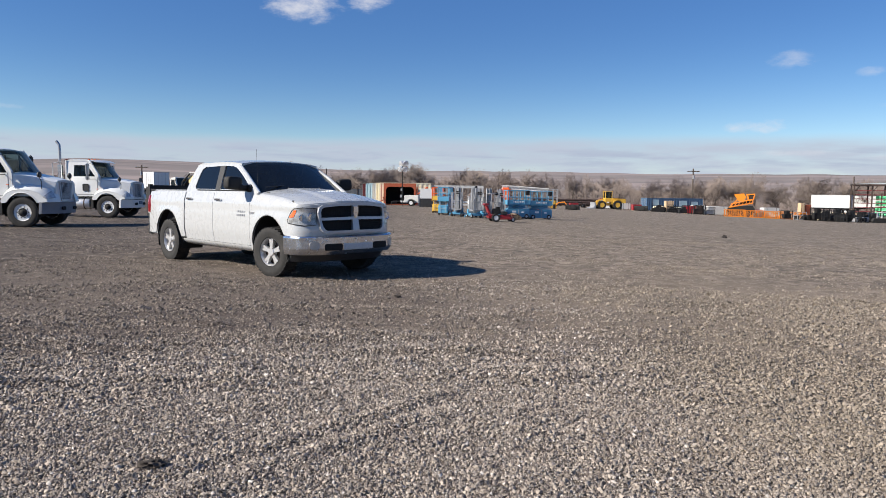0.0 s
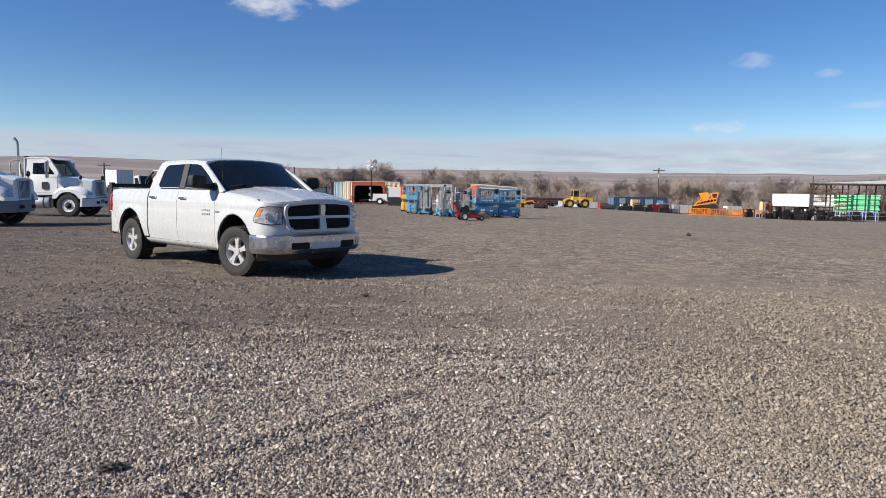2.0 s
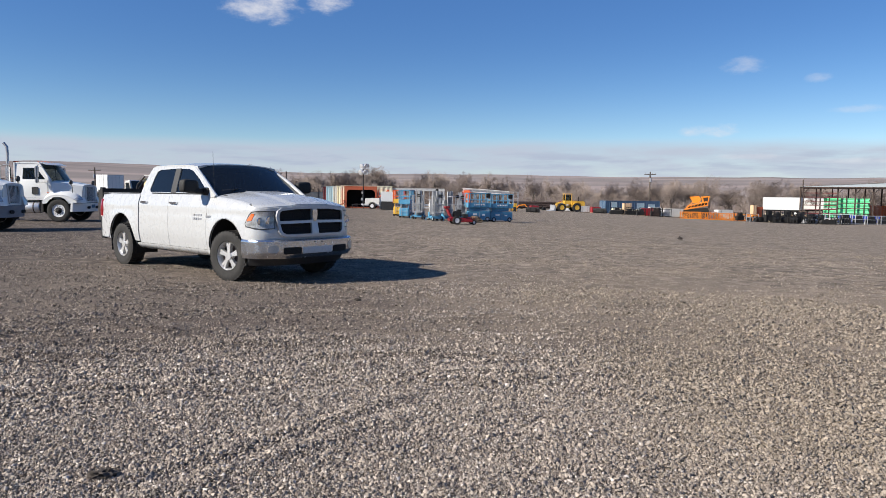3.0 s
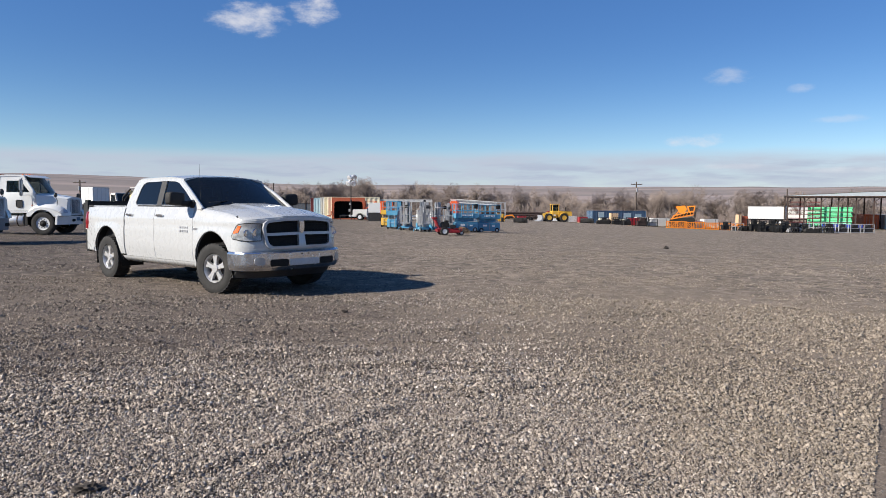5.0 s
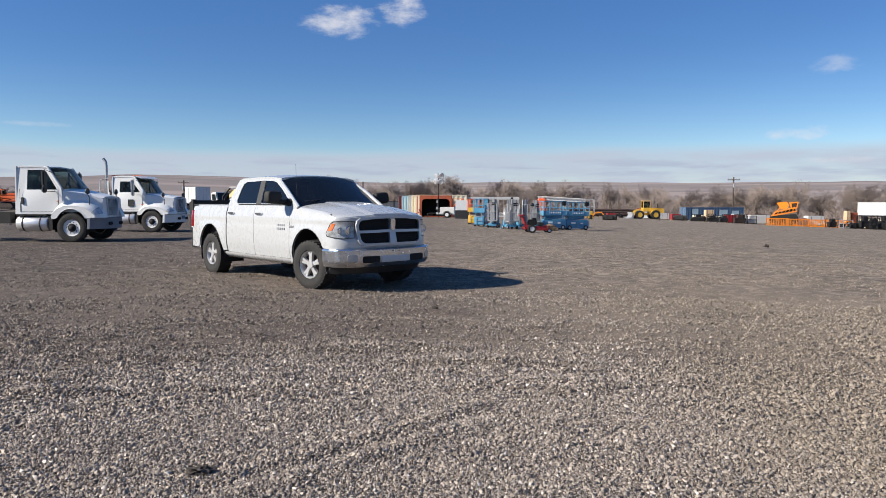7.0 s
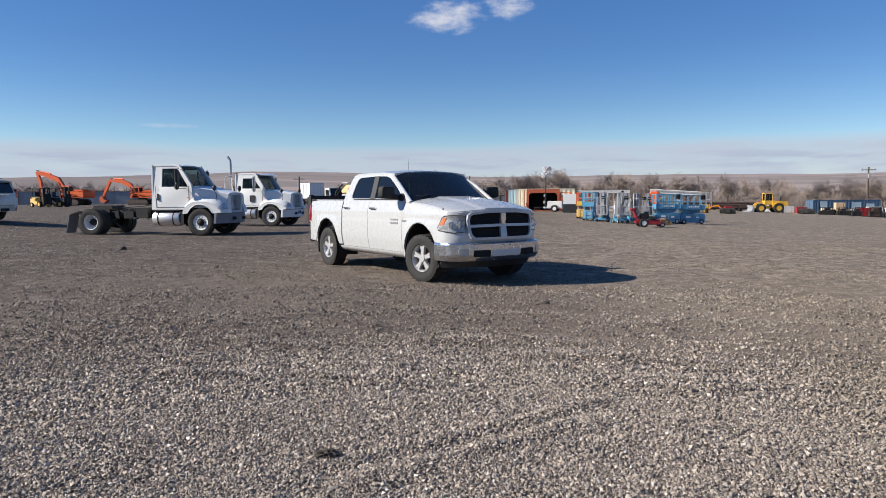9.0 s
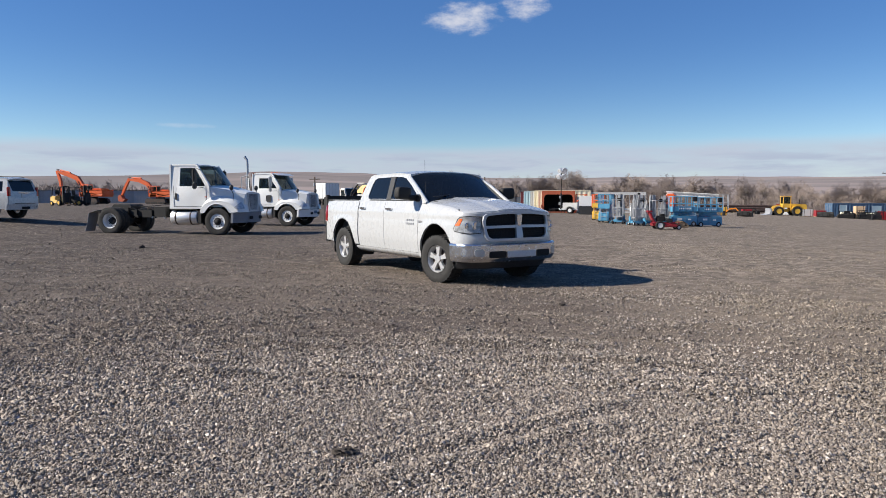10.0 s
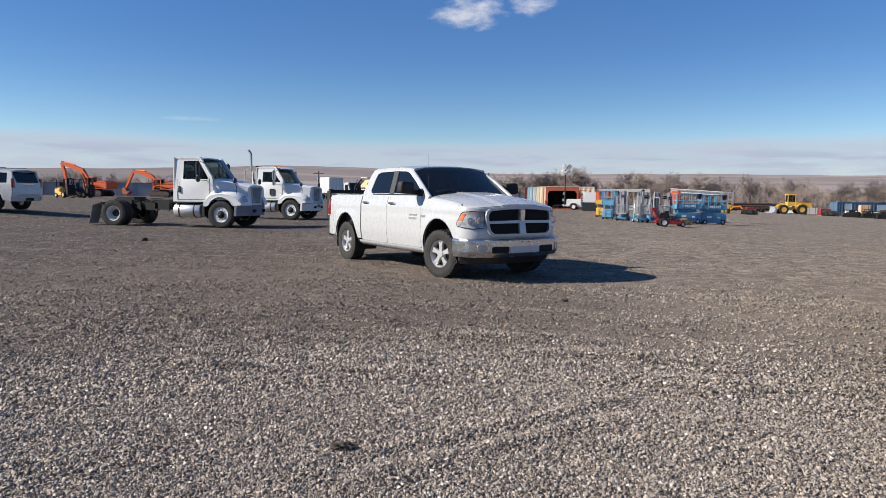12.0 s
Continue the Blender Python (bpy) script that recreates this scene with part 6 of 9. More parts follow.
def build_open_shelter(x, y, turn):
    """Rust-red steel box, open to the front with rounded corners."""
    t = thing("open_container", "rusty red open-fronted steel container, dark inside", "container", x, y, turn, "row of shipping containers")
    W, H, D = 3.75, 2.5, 2.5
    opening = [(-1.62, 0.12), (-1.62, 1.75), (-1.5, 2.0), (-1.25, 2.08), (1.25, 2.08), (1.5, 2.0), (1.62, 1.75), (1.62, 0.12)]
    bm = bmesh.new()
    sheet(bm, [(-W / 2, 0), (-W / 2, H), (W / 2, H), (W / 2, 0)], [opening], lambda a, b: (a, 0, b), lambda a, b: (a, 0.14, b))
    part("front_frame", bm, M["rust"], t, "rusty red front frame")
    part("walls", boxes(((-W / 2 + 0.03, D / 2, H / 2), (0.06, D, H)), ((W / 2 - 0.03, D / 2, H / 2), (0.06, D, H)), ((0, D, H / 2), (W, 0.06, H)), ((0, D / 2, H - 0.03), (W, D, 0.06)), ((0, D / 2, 0.04), (W, D, 0.08))), M["rust"], t)
    part("side_frame", bar([(W / 2 + 0.1, 0.1, 0), (W / 2 + 0.1, 0.1, 2.1), (W / 2 + 1.3, 0.1, 2.1), (W / 2 + 1.3, 0.1, 0)], [(W / 2 + 0.1, 0.1, 1.2), (W / 2 + 1.3, 0.1, 2.1)], r=0.07), M["orange"], t)
    part("brace", bar([(-W / 2 - 0.05, 0, 0.9), (-W / 2 - 0.05, -0.2, 0.5), (-W / 2 - 1.6, -0.4, 0.15)], r=0.06), M["rust"], t)
    # near-black panels added for the shade of a deeper interior
    part("shade_lining", boxes(((-W / 2 + 0.09, D / 2, H / 2), (0.02, D - 0.4, H - 0.3)), ((W / 2 - 0.09, D / 2, H / 2), (0.02, D - 0.4, H - 0.3)), ((0, D - 0.07, H / 2), (W - 0.2, 0.02, H - 0.2)), ((0, D / 2, H - 0.09), (W - 0.2, D - 0.4, 0.02)), ((0, D / 2 + 0.15, 0.10), (W - 0.2, D - 0.4, 0.02))), M["cavity"], t)
    for k, (xx, zz, s) in enumerate(((-0.6, 0.3, 0.4), (0.1, 0.25, 0.3), (0.4, 0.6, 0.35))):
        part("stored_crate", boxes(((xx, 1.6, zz), (s, s, s * 1.2)), bevel=0.02), M["dark_steel"], t)
    return t


build_open_shelter(-5.05, 80.2, 2)


M["lamp_silver"] = paint("lamp_silver", (0.74, 0.75, 0.77), 0.26, 0.55, 0.06, 4.0)


def build_light_tower(x, y, turn):
    t = thing("light_tower", "white towable light tower with raised mast and four lamps", "light tower", x, y, turn)
    part("cabinet", boxes(((1.05, 0, 0.80), (1.6, 1.1, 0.72)), bevel=0.05), M["dull_white"], t)
    part("lower_tray", boxes(((0.9, 0, 0.42), (2.0, 1.15, 0.10)), ((0, 0, 0.5), (0.5, 0.12, 0.12))), M["light_grey"], t)
    for s in (-1, 1):
        plain_wheel(t, 1.05, s * 0.66, 0.34, 0.2, M["white_rim"], 18, 0.008, length=0.7)
        bm = bmesh.new()
        grid(bm, lambda a, v: (1.05 + 0.42 * math.cos(a), s * (0.55 + 0.24 * v), 0.36 + 0.42 * math.sin(a)), steps(0, math.pi, 10), (0, 1))
        part("mudguard", bm, M["dull_white"], t)
        part("stay", bar([(0, 0, 0.6), (0.2, s * 1.1, 0.25), (0.2, s * 1.1, 0.0)], r=0.035), M["black"], t)
    part("mast", bar([(-0.02, 0, 0.3), (-0.02, 0, 2.2)], r=0.085, seg=8), M["black"], t, "black telescopic mast")
    part("upper_mast", bar([(-0.02, 0, 2.1), (0.0, 0, 4.55)], r=0.05, seg=8), M["black"], t)
    part("winch", boxes(((-0.15, 0, 1.05), (0.22, 0.25, 0.3)), bevel=0.03), M["grey"], t)
    part("switch_box", boxes(((-0.12, 0, 1.75), (0.2, 0.2, 0.25)), bevel=0.03), M["grey"], t)
    part("lamp_bar", bar([(-0.3, 0, 4.1), (0.3, 0, 4.1)], [(-0.2, 0, 4.55), (0.3, 0, 4.55)], [(0, 0, 4.0), (0, 0, 4.6)], r=0.035), M["black"], t)
    for xx, zz, a in ((-0.24, 3.98, -0.5), (0.24, 3.96, 0.4), (-0.10, 4.60, -0.6), (0.34, 4.64, 0.5)):
        bm = bmesh.new()
        lathe(bm, [(0.06, 0.26), (0.19, 0.20), (0.28, 0.06), (0.31, -0.09), (0.29, -0.15), (0.12, -0.20)], 20, "y")
        lm = part("flood_lamp", bm, M["lamp_silver"], t, "round aluminium flood lamp", at=pose(xx, -0.12, zz, 18, 0, math.degrees(a)))
    part("drawbar", bar([(-0.1, 0, 0.5), (-1.3, 0, 0.42)], [(-1.2, 0, 0.42), (-1.2, 0, 0.0)], r=0.05), M["black"], t)
    return t


build_light_tower(-4.52, 76.5, -6)


def rail_cage(t, x0, x1, y0, y1, z0, z1, material, posts=3, r=0.02, name="guard_rail"):
    bm = bmesh.new()
    loop = [(x0, y0), (x1, y0), (x1, y1), (x0, y1), (x0, y0)]
    for zz in (z1, (z0 + z1) / 2):
        for (a, b), (c, d) in zip(loop, loop[1:]):
            tube(bm, [(a, b, zz), (c, d, zz)], r, 6)
    for yy in (y0, y1):
        for xx in steps(x0, x1, posts):
            tube(bm, [(xx, yy, z0), (xx, yy, z1)], r, 6)
    return part(name, bm, material, t)


def build_scissor_lift(x, y, turn, material, label, word="blue"):
    t = thing("scissor_lift", label, "scissor lift", x, y, turn, "parked lifting platforms")
    L, W = 1.83, 0.78
    bm = bmesh.new()
    prism(bm, [(-0.92, 0.14), (-0.92, 0.64), (-0.84, 0.72), (0.84, 0.72), (0.92, 0.64), (0.92, 0.14), (0.55, 0.10), (-0.55, 0.10)], -0.36, 0.36)
    bmesh.ops.bevel(bm, geom=list(bm.edges), offset=0.02, segments=1, affect="EDGES")
    part("chassis", bm, material, t)
    for xx in (-0.66, 0.66):
        for s in (-1, 1):
            plain_wheel(t, xx, s * 0.34, 0.165, 0.11, M["light_grey"], 12, 0.004, length=0.8)
    for s in (-1, 1):
        part("cover_decal", boxes(((-0.35, s * 0.365, 0.50), (0.34, 0.012, 0.13))), M["decal"], t)
        part("cover_decal", boxes(((0.35, s * 0.365, 0.46), (0.22, 0.012, 0.09))), M["decal"], t)
        part("cover_seam", boxes(((0.02, s * 0.365, 0.42), (0.03, 0.012, 0.48))), M["grey"], t)
        for k in range(4):
            z0 = 0.74 + k * 0.065
            part("scissor_arm", bar([(-0.80, s * (0.30 - 0.03 * (k % 2)), z0), (0.80, s * (0.30 - 0.03 * (k % 2)), z0 + 0.05)], r=0.034, seg=4), material, t)
    part("hydraulic_ram", bar([(-0.5, 0, 0.76), (0.5, 0, 0.94)], r=0.05, seg=8), M["steel"], t)
    part("deck", boxes(((0, 0, 1.01), (L, W, 0.07)), bevel=0.012), material, t)
    for s in (-1, 1):
        part("toe_board", boxes(((0, s * W / 2, 1.17), (L, 0.025, 0.30))), material, t)
        bm = bmesh.new()
        for k in range(7):
            box(bm, (-0.42 + k * 0.14, s * (W / 2 + 0.016), 1.19), (0.09, 0.008, 0.11))
        part("lettering_bar", bm, M["decal"], t)
    for s in (-1, 1):
        part("end_board", boxes(((s * L / 2, 0, 1.17), (0.025, W, 0.30))), material, t)
    rail_cage(t, -L / 2, L / 2, -W / 2, W / 2, 1.05, 1.98, M["orange"] if word == "yellow" else material, 4, 0.030)
    part("control_box", boxes(((0.74, -0.30, 1.84), (0.26, 0.26, 0.34)), bevel=0.03), M["black"], t)
    part("gate_panel", bar([(-L / 2, -0.25, 1.3), (-L / 2, -0.25, 1.95)], [(-L / 2, 0.25, 1.3), (-L / 2, 0.25, 1.95)], [(-L / 2, -0.25, 1.62), (-L / 2, 0.25, 1.62)], r=0.022), M["grey"], t)
    part("ladder", bar([(-0.98, -0.2, 0.2), (-0.98, -0.2, 1.0)], [(-0.98, 0.2, 0.2), (-0.98, 0.2, 1.0)], [(-0.98, -0.2, 0.45), (-0.98, 0.2, 0.45)], [(-0.98, -0.2, 0.72), (-0.98, 0.2, 0.72)], r=0.016), M["grey"], t)
    return t


M["cabinet_grey"] = paint("cabinet_grey", (0.30, 0.31, 0.325), 0.5, 0, 0.10, 2.0)
BLUE_L = "blue electric scissor lift with guard rails, platform lowered"
build_scissor_lift(5.2, 49.3, 14, M["blue"], BLUE_L).scale = (0.92, 1, 1)
build_scissor_lift(6.92, 50.2, 14, M["blue"], BLUE_L).scale = (0.92, 1, 1)
build_scissor_lift(0.15, 50.6, 79, M["blue"], "blue electric scissor lift parked end-on among platforms")
build_scissor_lift(-0.42, 55.0, 84, M["yellow"], "yellow and orange scissor lift behind the platforms", "yellow")


def build_mast_lift(x, y, turn, reach=False):
    t = thing("mast_lift", "grey single-mast personnel lift on blue base", "mast lift", x, y, turn, "parked lifting platforms")
    part("base", boxes(((0, 0, 0.22), (1.25, 0.70, 0.16)), ((-0.45, 0, 0.42), (0.35, 0.62, 0.32)), bevel=0.03), M["blue"], t, "blue steel base")
    for xx in (-0.5, 0.5):
        for s in (-1, 1):
            plain_wheel(t, xx, s * 0.31, 0.15, 0.09, M["light_grey"], 12, 0.004, length=0.8)
    m_ = part("mast", boxes(*[((-0.12 + 0.09 * k, 0, 1.09 + 0.03 * k), (0.06, 0.28 - 0.04 * k, 1.70)) for k in range(4)], bevel=0.01), M["cabinet_grey"], t, "aluminium mast sections")
    for s in (-1, 1):
        part("mast_rail", boxes(((0.05, s * 0.19, 1.12), (0.10, 0.05, 1.80))), M["grey"], m_)
    part("chain_cover", boxes(((-0.17, 0, 1.2), (0.03, 0.22, 1.5))), M["grey"], m_)
    part("platform", boxes(((0.52, 0, 0.52), (0.62, 0.66, 0.06))), M["grey"], t)
    rail_cage(t, 0.24, 0.84, -0.33, 0.33, 0.55, 1.66, M["grey"], 2, 0.02)
    bm = bmesh.new()
    for k in range(7):
        yy = -0.31 + 0.62 * k / 6
        tube(bm, [(0.84, yy, 0.56), (0.84, yy, 1.10)], 0.010, 4)
        for s in (-1, 1):
            tube(bm, [(0.26 + 0.56 * k / 6, s * 0.33, 0.56), (0.26 + 0.56 * k / 6, s * 0.33, 1.10)], 0.010, 4)
    part("wire_panel", bm, M["grey"], t)
    part("battery_case", boxes(((-0.40, 0, 0.86), (0.36, 0.56, 1.05)), bevel=0.05), M["cabinet_grey"], t, "grey moulded power cabinet")
    part("case_lid", boxes(((-0.40, 0, 1.41), (0.40, 0.60, 0.05)), bevel=0.015), M["grey"], t)
    part("control_pod", boxes(((0.78, 0.10, 1.66), (0.14, 0.24, 0.20)), bevel=0.03), M["black"], t)
    part("warning_decal", boxes(((-0.585, 0, 1.10), (0.012, 0.30, 0.20))), M["decal"], t)
    part("warning_decal", boxes(((-0.40, -0.285, 1.05), (0.20, 0.012, 0.22))), M["decal"], t)
    part("lift_cable", bar([(-0.2, 0.10, 2.0), (-0.34, 0.2, 1.5), (-0.30, 0.25, 0.9)], r=0.015, seg=5), M["black"], t)
    for s in (-1, 1):
        part("outrigger", bar([(-0.1, s * 0.3, 0.3), (-0.05, s * 0.62, 0.14), (-0.05, s * 0.62, 0.0)], r=0.03), M["blue"], t)
    if reach:
        part("jib", bar([(0.2, 0, 1.3), (0.75, -0.1, 2.05)], r=0.05), M["light_grey"], t)
        part("jib_lamp", boxes(((0.75, -0.1, 2.06), (0.16, 0.16, 0.12)), bevel=0.03), M["black"], t)
    return t


for px_, py_, tu, rc in ((1.0, 48.3, -100, False), (2.05, 46.8, -75, True), (3.1, 47.8, -60, False), (4.05, 50.0, -95, False), (2.6, 51.5, -90, False)):
    build_mast_lift(px_, py_, tu, rc)


def build_mower(x, y, turn):
    t = thing("mower", "red stand-on mower with brown grass catcher", "mower", x, y, turn)
    bm = bmesh.new()
    prism(bm, [(-0.75, 0.22), (-0.80, 0.42), (-0.45, 0.50), (0.55, 0.42), (0.75, 0.30), (0.75, 0.20)], -0.38, 0.38)
    bmesh.ops.bevel(bm, geom=list(bm.edges), offset=0.03, segments=2, affect="EDGES")
    part("frame", bm, M["red"], t)
    part("deck", boxes(((0.30, 0, 0.24), (0.85, 1.15, 0.16)), bevel=0.05), M["red"], t)
    bm = bmesh.new()
    tube(bm, [(-0.62, -0.22, 0.45), (-0.82, -0.22, 0.85), (-0.98, -0.22, 1.08), (-0.80, -0.22, 1.14)], 0.04, 8)
    tube(bm, [(-0.62, 0.22, 0.45), (-0.82, 0.22, 0.85), (-0.98, 0.22, 1.08), (-0.80, 0.22, 1.14)], 0.04, 8)
    box(bm, (-0.80, 0, 0.80), (0.12, 0.5, 0.5), Euler((0, -0.35, 0)).to_matrix(), 0.03)
    box(bm, (-0.92, 0, 1.12), (0.32, 0.6, 0.12), bevel=0.04)
    part("control_tower", bm, M["red"], t, "red upright control tower")
    part("engine", boxes(((-0.22, 0, 0.68), (0.5, 0.5, 0.36)), ((-0.1, 0, 0.9), (0.3, 0.34, 0.14)), bevel=0.05), M["black"], t)
    part("fuel_tank", boxes(((0.25, -0.3, 0.56), (0.4, 0.25, 0.22)), bevel=0.05), M["plastic"], t)
    for s in (-1, 1):
        plain_wheel(t, -0.35, s * 0.46, 0.27, 0.22, M["white_rim"], 18, 0.012)
        plain_wheel(t, 0.82, s * 0.38, 0.15, 0.10, M["light_grey"], 12, 0.004)
        part("caster_arm", bar([(0.55, s * 0.36, 0.42), (0.84, s * 0.36, 0.44), (0.82, s * 0.36, 0.2)], r=0.03), M["red"], t)
    bm = bmesh.new()
    prism(bm, [(0.80, 0.12), (0.78, 0.52), (1.05, 0.56), (1.42, 0.34), (1.45, 0.12)], -0.35, 0.40)
    bmesh.ops.bevel(bm, geom=list(bm.edges), offset=0.05, segments=2, affect="EDGES")
    part("grass_catcher", bm, M["wood"], t, "brown fabric grass catcher")
    return t


build_mower(3.35, 41.6, 10).scale = (0.92, 0.92, 0.92)


def build_boom_lift(x, y, turn):
    t = thing("boom_lift", "orange and white boom lift with stowed lattice boom", "boom lift", x, y, turn)
    part("chassis", boxes(((0, 0, 0.62), (2.6, 1.5, 0.4)), bevel=0.05), M["grey"], t)
    for xx in (-0.95, 0.95):
        for s in (-1, 1):
            plain_wheel(t, xx, s * 0.95, 0.44, 0.3, M["orange"], 18, 0.02)
    part("turret", boxes(((-1.55, 0, 1.55), (0.75, 1.5, 1.5)), bevel=0.12), M["orange"], t, "orange turret cowling")
    bm = bmesh.new()
    for s in (-1, 1):
        for zz in (2.10, 2.34):
            tube(bm, [(-1.9, s * 0.17, zz + 0.12), (1.9, s * 0.17, zz - 0.12)], 0.04, 6)
    n = 12
    for k in range(n):
        a, b = -1.9 + 3.8 * k / n, -1.9 + 3.8 * (k + 1) / n
        for s in (-1, 1):
            tube(bm, [(a, s * 0.17, 2.34 + 0.12 - 0.24 * (a + 1.9) / 3.8), (b, s * 0.17, 2.10 + 0.12 - 0.24 * (b + 1.9) / 3.8)], 0.022, 5)
    part("boom", bm, M["dull_white"], t, "white lattice boom")
    part("boom_skin", bar([(-1.85, 0, 2.34), (1.85, 0, 2.10)], r=0.10, seg=4), M["dull_white"], t)
    part("post", boxes(((-1.6, 0, 1.95), (0.4, 0.4, 0.8))), M["dull_white"], t)
    rail_cage(t, 1.9, 2.6, -0.7, 0.7, 1.1, 2.2, M["grey"], 2, 0.025, "basket")
    return t


build_boom_lift(6.6, 56.5, -6)


def build_rack_row(x, y, turn, n):
    """Long row of white post racks joined by a perforated top beam."""
    t = thing("storage_rack", "long white steel rack with many upright posts", "rack", x, y, turn)
    L = n * 0.62
    bm = bmesh.new()
    sheet(bm, [(0, 2.10), (0, 2.42), (L, 2.42), (L, 2.10)], [rounded(k * 0.62 + 0.14, k * 0.62 + 0.46, 2.17, 2.31, 0.05, 2) for k in range(n)], lambda a, b: (a, 0, b), lambda a, b: (a, 0.06, b))
    part("top_beam", bm, M["dull_white"], t, "perforated white beam", flat=True)
    for k in range(n + 1):
        part("post", boxes(((k * 0.62, 0.03, 1.06), (0.06, 0.06, 2.12))), M["grey"], t)
    part("rear_frame", boxes(((L / 2, 1.2, 2.2), (L, 0.08, 0.2)), ((L / 2, 1.2, 0.4), (L, 0.08, 0.2)), ((L / 2, 0.6, 0.06), (L, 1.2, 0.12))), M["dull_white"], t)
    for k in range(0, n + 1, 4):
        part("cross_arm", boxes(((k * 0.62, 0.62, 2.2), (0.1, 1.2, 0.12)), ((k * 0.62, 1.2, 1.10), (0.1, 0.1, 2.2))), M["dull_white"], t)
    return t


build_rack_row(-2.6, 84.5, 3, 12)
c_ = thing("site_cabin", "white panel cabin on dark skirting", "cabin", -1.78, 74.8, 0)
part("upper_panel", boxes(((0, 0, 1.43), (1.52, 1.8, 1.06)), bevel=0.03), M["truck_white"], c_)
part("skirting", boxes(((0, 0, 0.45), (1.56, 1.76, 0.90))), M["plastic"], c_)


# ---- left background: forklifts and excavators ----
def build_forklift(x, y, turn, material, word):
    t = thing("forklift", word + " counterbalance forklift with black mast", "forklift", x, y, turn, "parked forklifts")
    bm = bmesh.new()
    prism(bm, [(-1.25, 0.30), (-1.28, 1.0), (-0.95, 1.12), (-0.3, 1.08), (-0.15, 0.6), (0.75, 0.55), (0.85, 0.25)], -0.52, 0.52)
    bmesh.ops.bevel(bm, geom=list(bm.edges), offset=0.06, segments=2, affect="EDGES")
    part("body", bm, material, t)
    part("seat", boxes(((-0.45, 0, 1.2), (0.5, 0.5, 0.14)), ((-0.68, 0, 1.5), (0.12, 0.5, 0.5)), bevel=0.04), M["plastic"], t)
    for s in (-1, 1):
        part("guard_post", bar([(-1.0, s * 0.46, 1.05), (-0.85, s * 0.46, 2.1), (0.45, s * 0.46, 2.12), (0.72, s * 0.46, 0.9), (0.72, s * 0.46, 0.5)], r=0.05), M["black"], t)
        plain_wheel(t, 0.52, s * 0.52, 0.34, 0.26, M["yellow"], 16, 0.015)
        plain_wheel(t, -0.95, s * 0.50, 0.27, 0.2, M["yellow"], 16, 0.012)
        part("mast_channel", boxes(((1.0, s * 0.34, 1.12), (0.14, 0.12, 2.1)), ((1.10, s * 0.24, 1.12), (0.10, 0.08, 2.05))), M["black"], t)
        bm = bmesh.new()
        prism(bm, [(1.2, 1.0), (1.25, 1.0), (1.25, 0.2), (2.3, 0.14), (2.3, 0.12), (1.2, 0.12)], s * 0.28 - 0.06, s * 0.28 + 0.06)
        part("fork", bm, M["dark_steel"], t)
    part("roof_guard", boxes(((-0.2, 0, 2.13), (1.35, 0.98, 0.04))), M["black"], t)
    for zz in (1.2, 2.14):
        part("mast_crossbar", boxes(((1.02, 0, zz), (0.14, 0.75, 0.10))), M["black"], t)
    part("fork_carriage", boxes(((1.2, 0, 0.6), (0.06, 0.95, 0.5))), M["black"], t)
    part("load_guard", boxes(((1.16, 0, 1.15), (0.05, 0.9, 0.6))), M["black"], t)
    return t


build_forklift(-59.9, 66.9, -18, M["forklift_yellow"], "yellow")
build_forklift(-58.4, 67.9, 0, M["black"], "black")


def plated(pts, depths, width):
    """Box-section arm along points in the x, z plane, as deep as given at each point."""
    pts = [Vector(p) for p in pts]
    low_, high_ = [], []
    for i, p in enumerate(pts):
        d = (pts[min(i + 1, len(pts) - 1)] - pts[max(i - 1, 0)]).normalized()
        n_ = Vector((-d.z, 0, d.x)) * depths[min(i, len(depths) - 1)] / 2
        low_.append((p - n_).xz)
        high_.append((p + n_).xz)
    bm = bmesh.new()
    prism(bm, [tuple(q) for q in low_ + high_[::-1]], -width / 2, width / 2)
    return bm


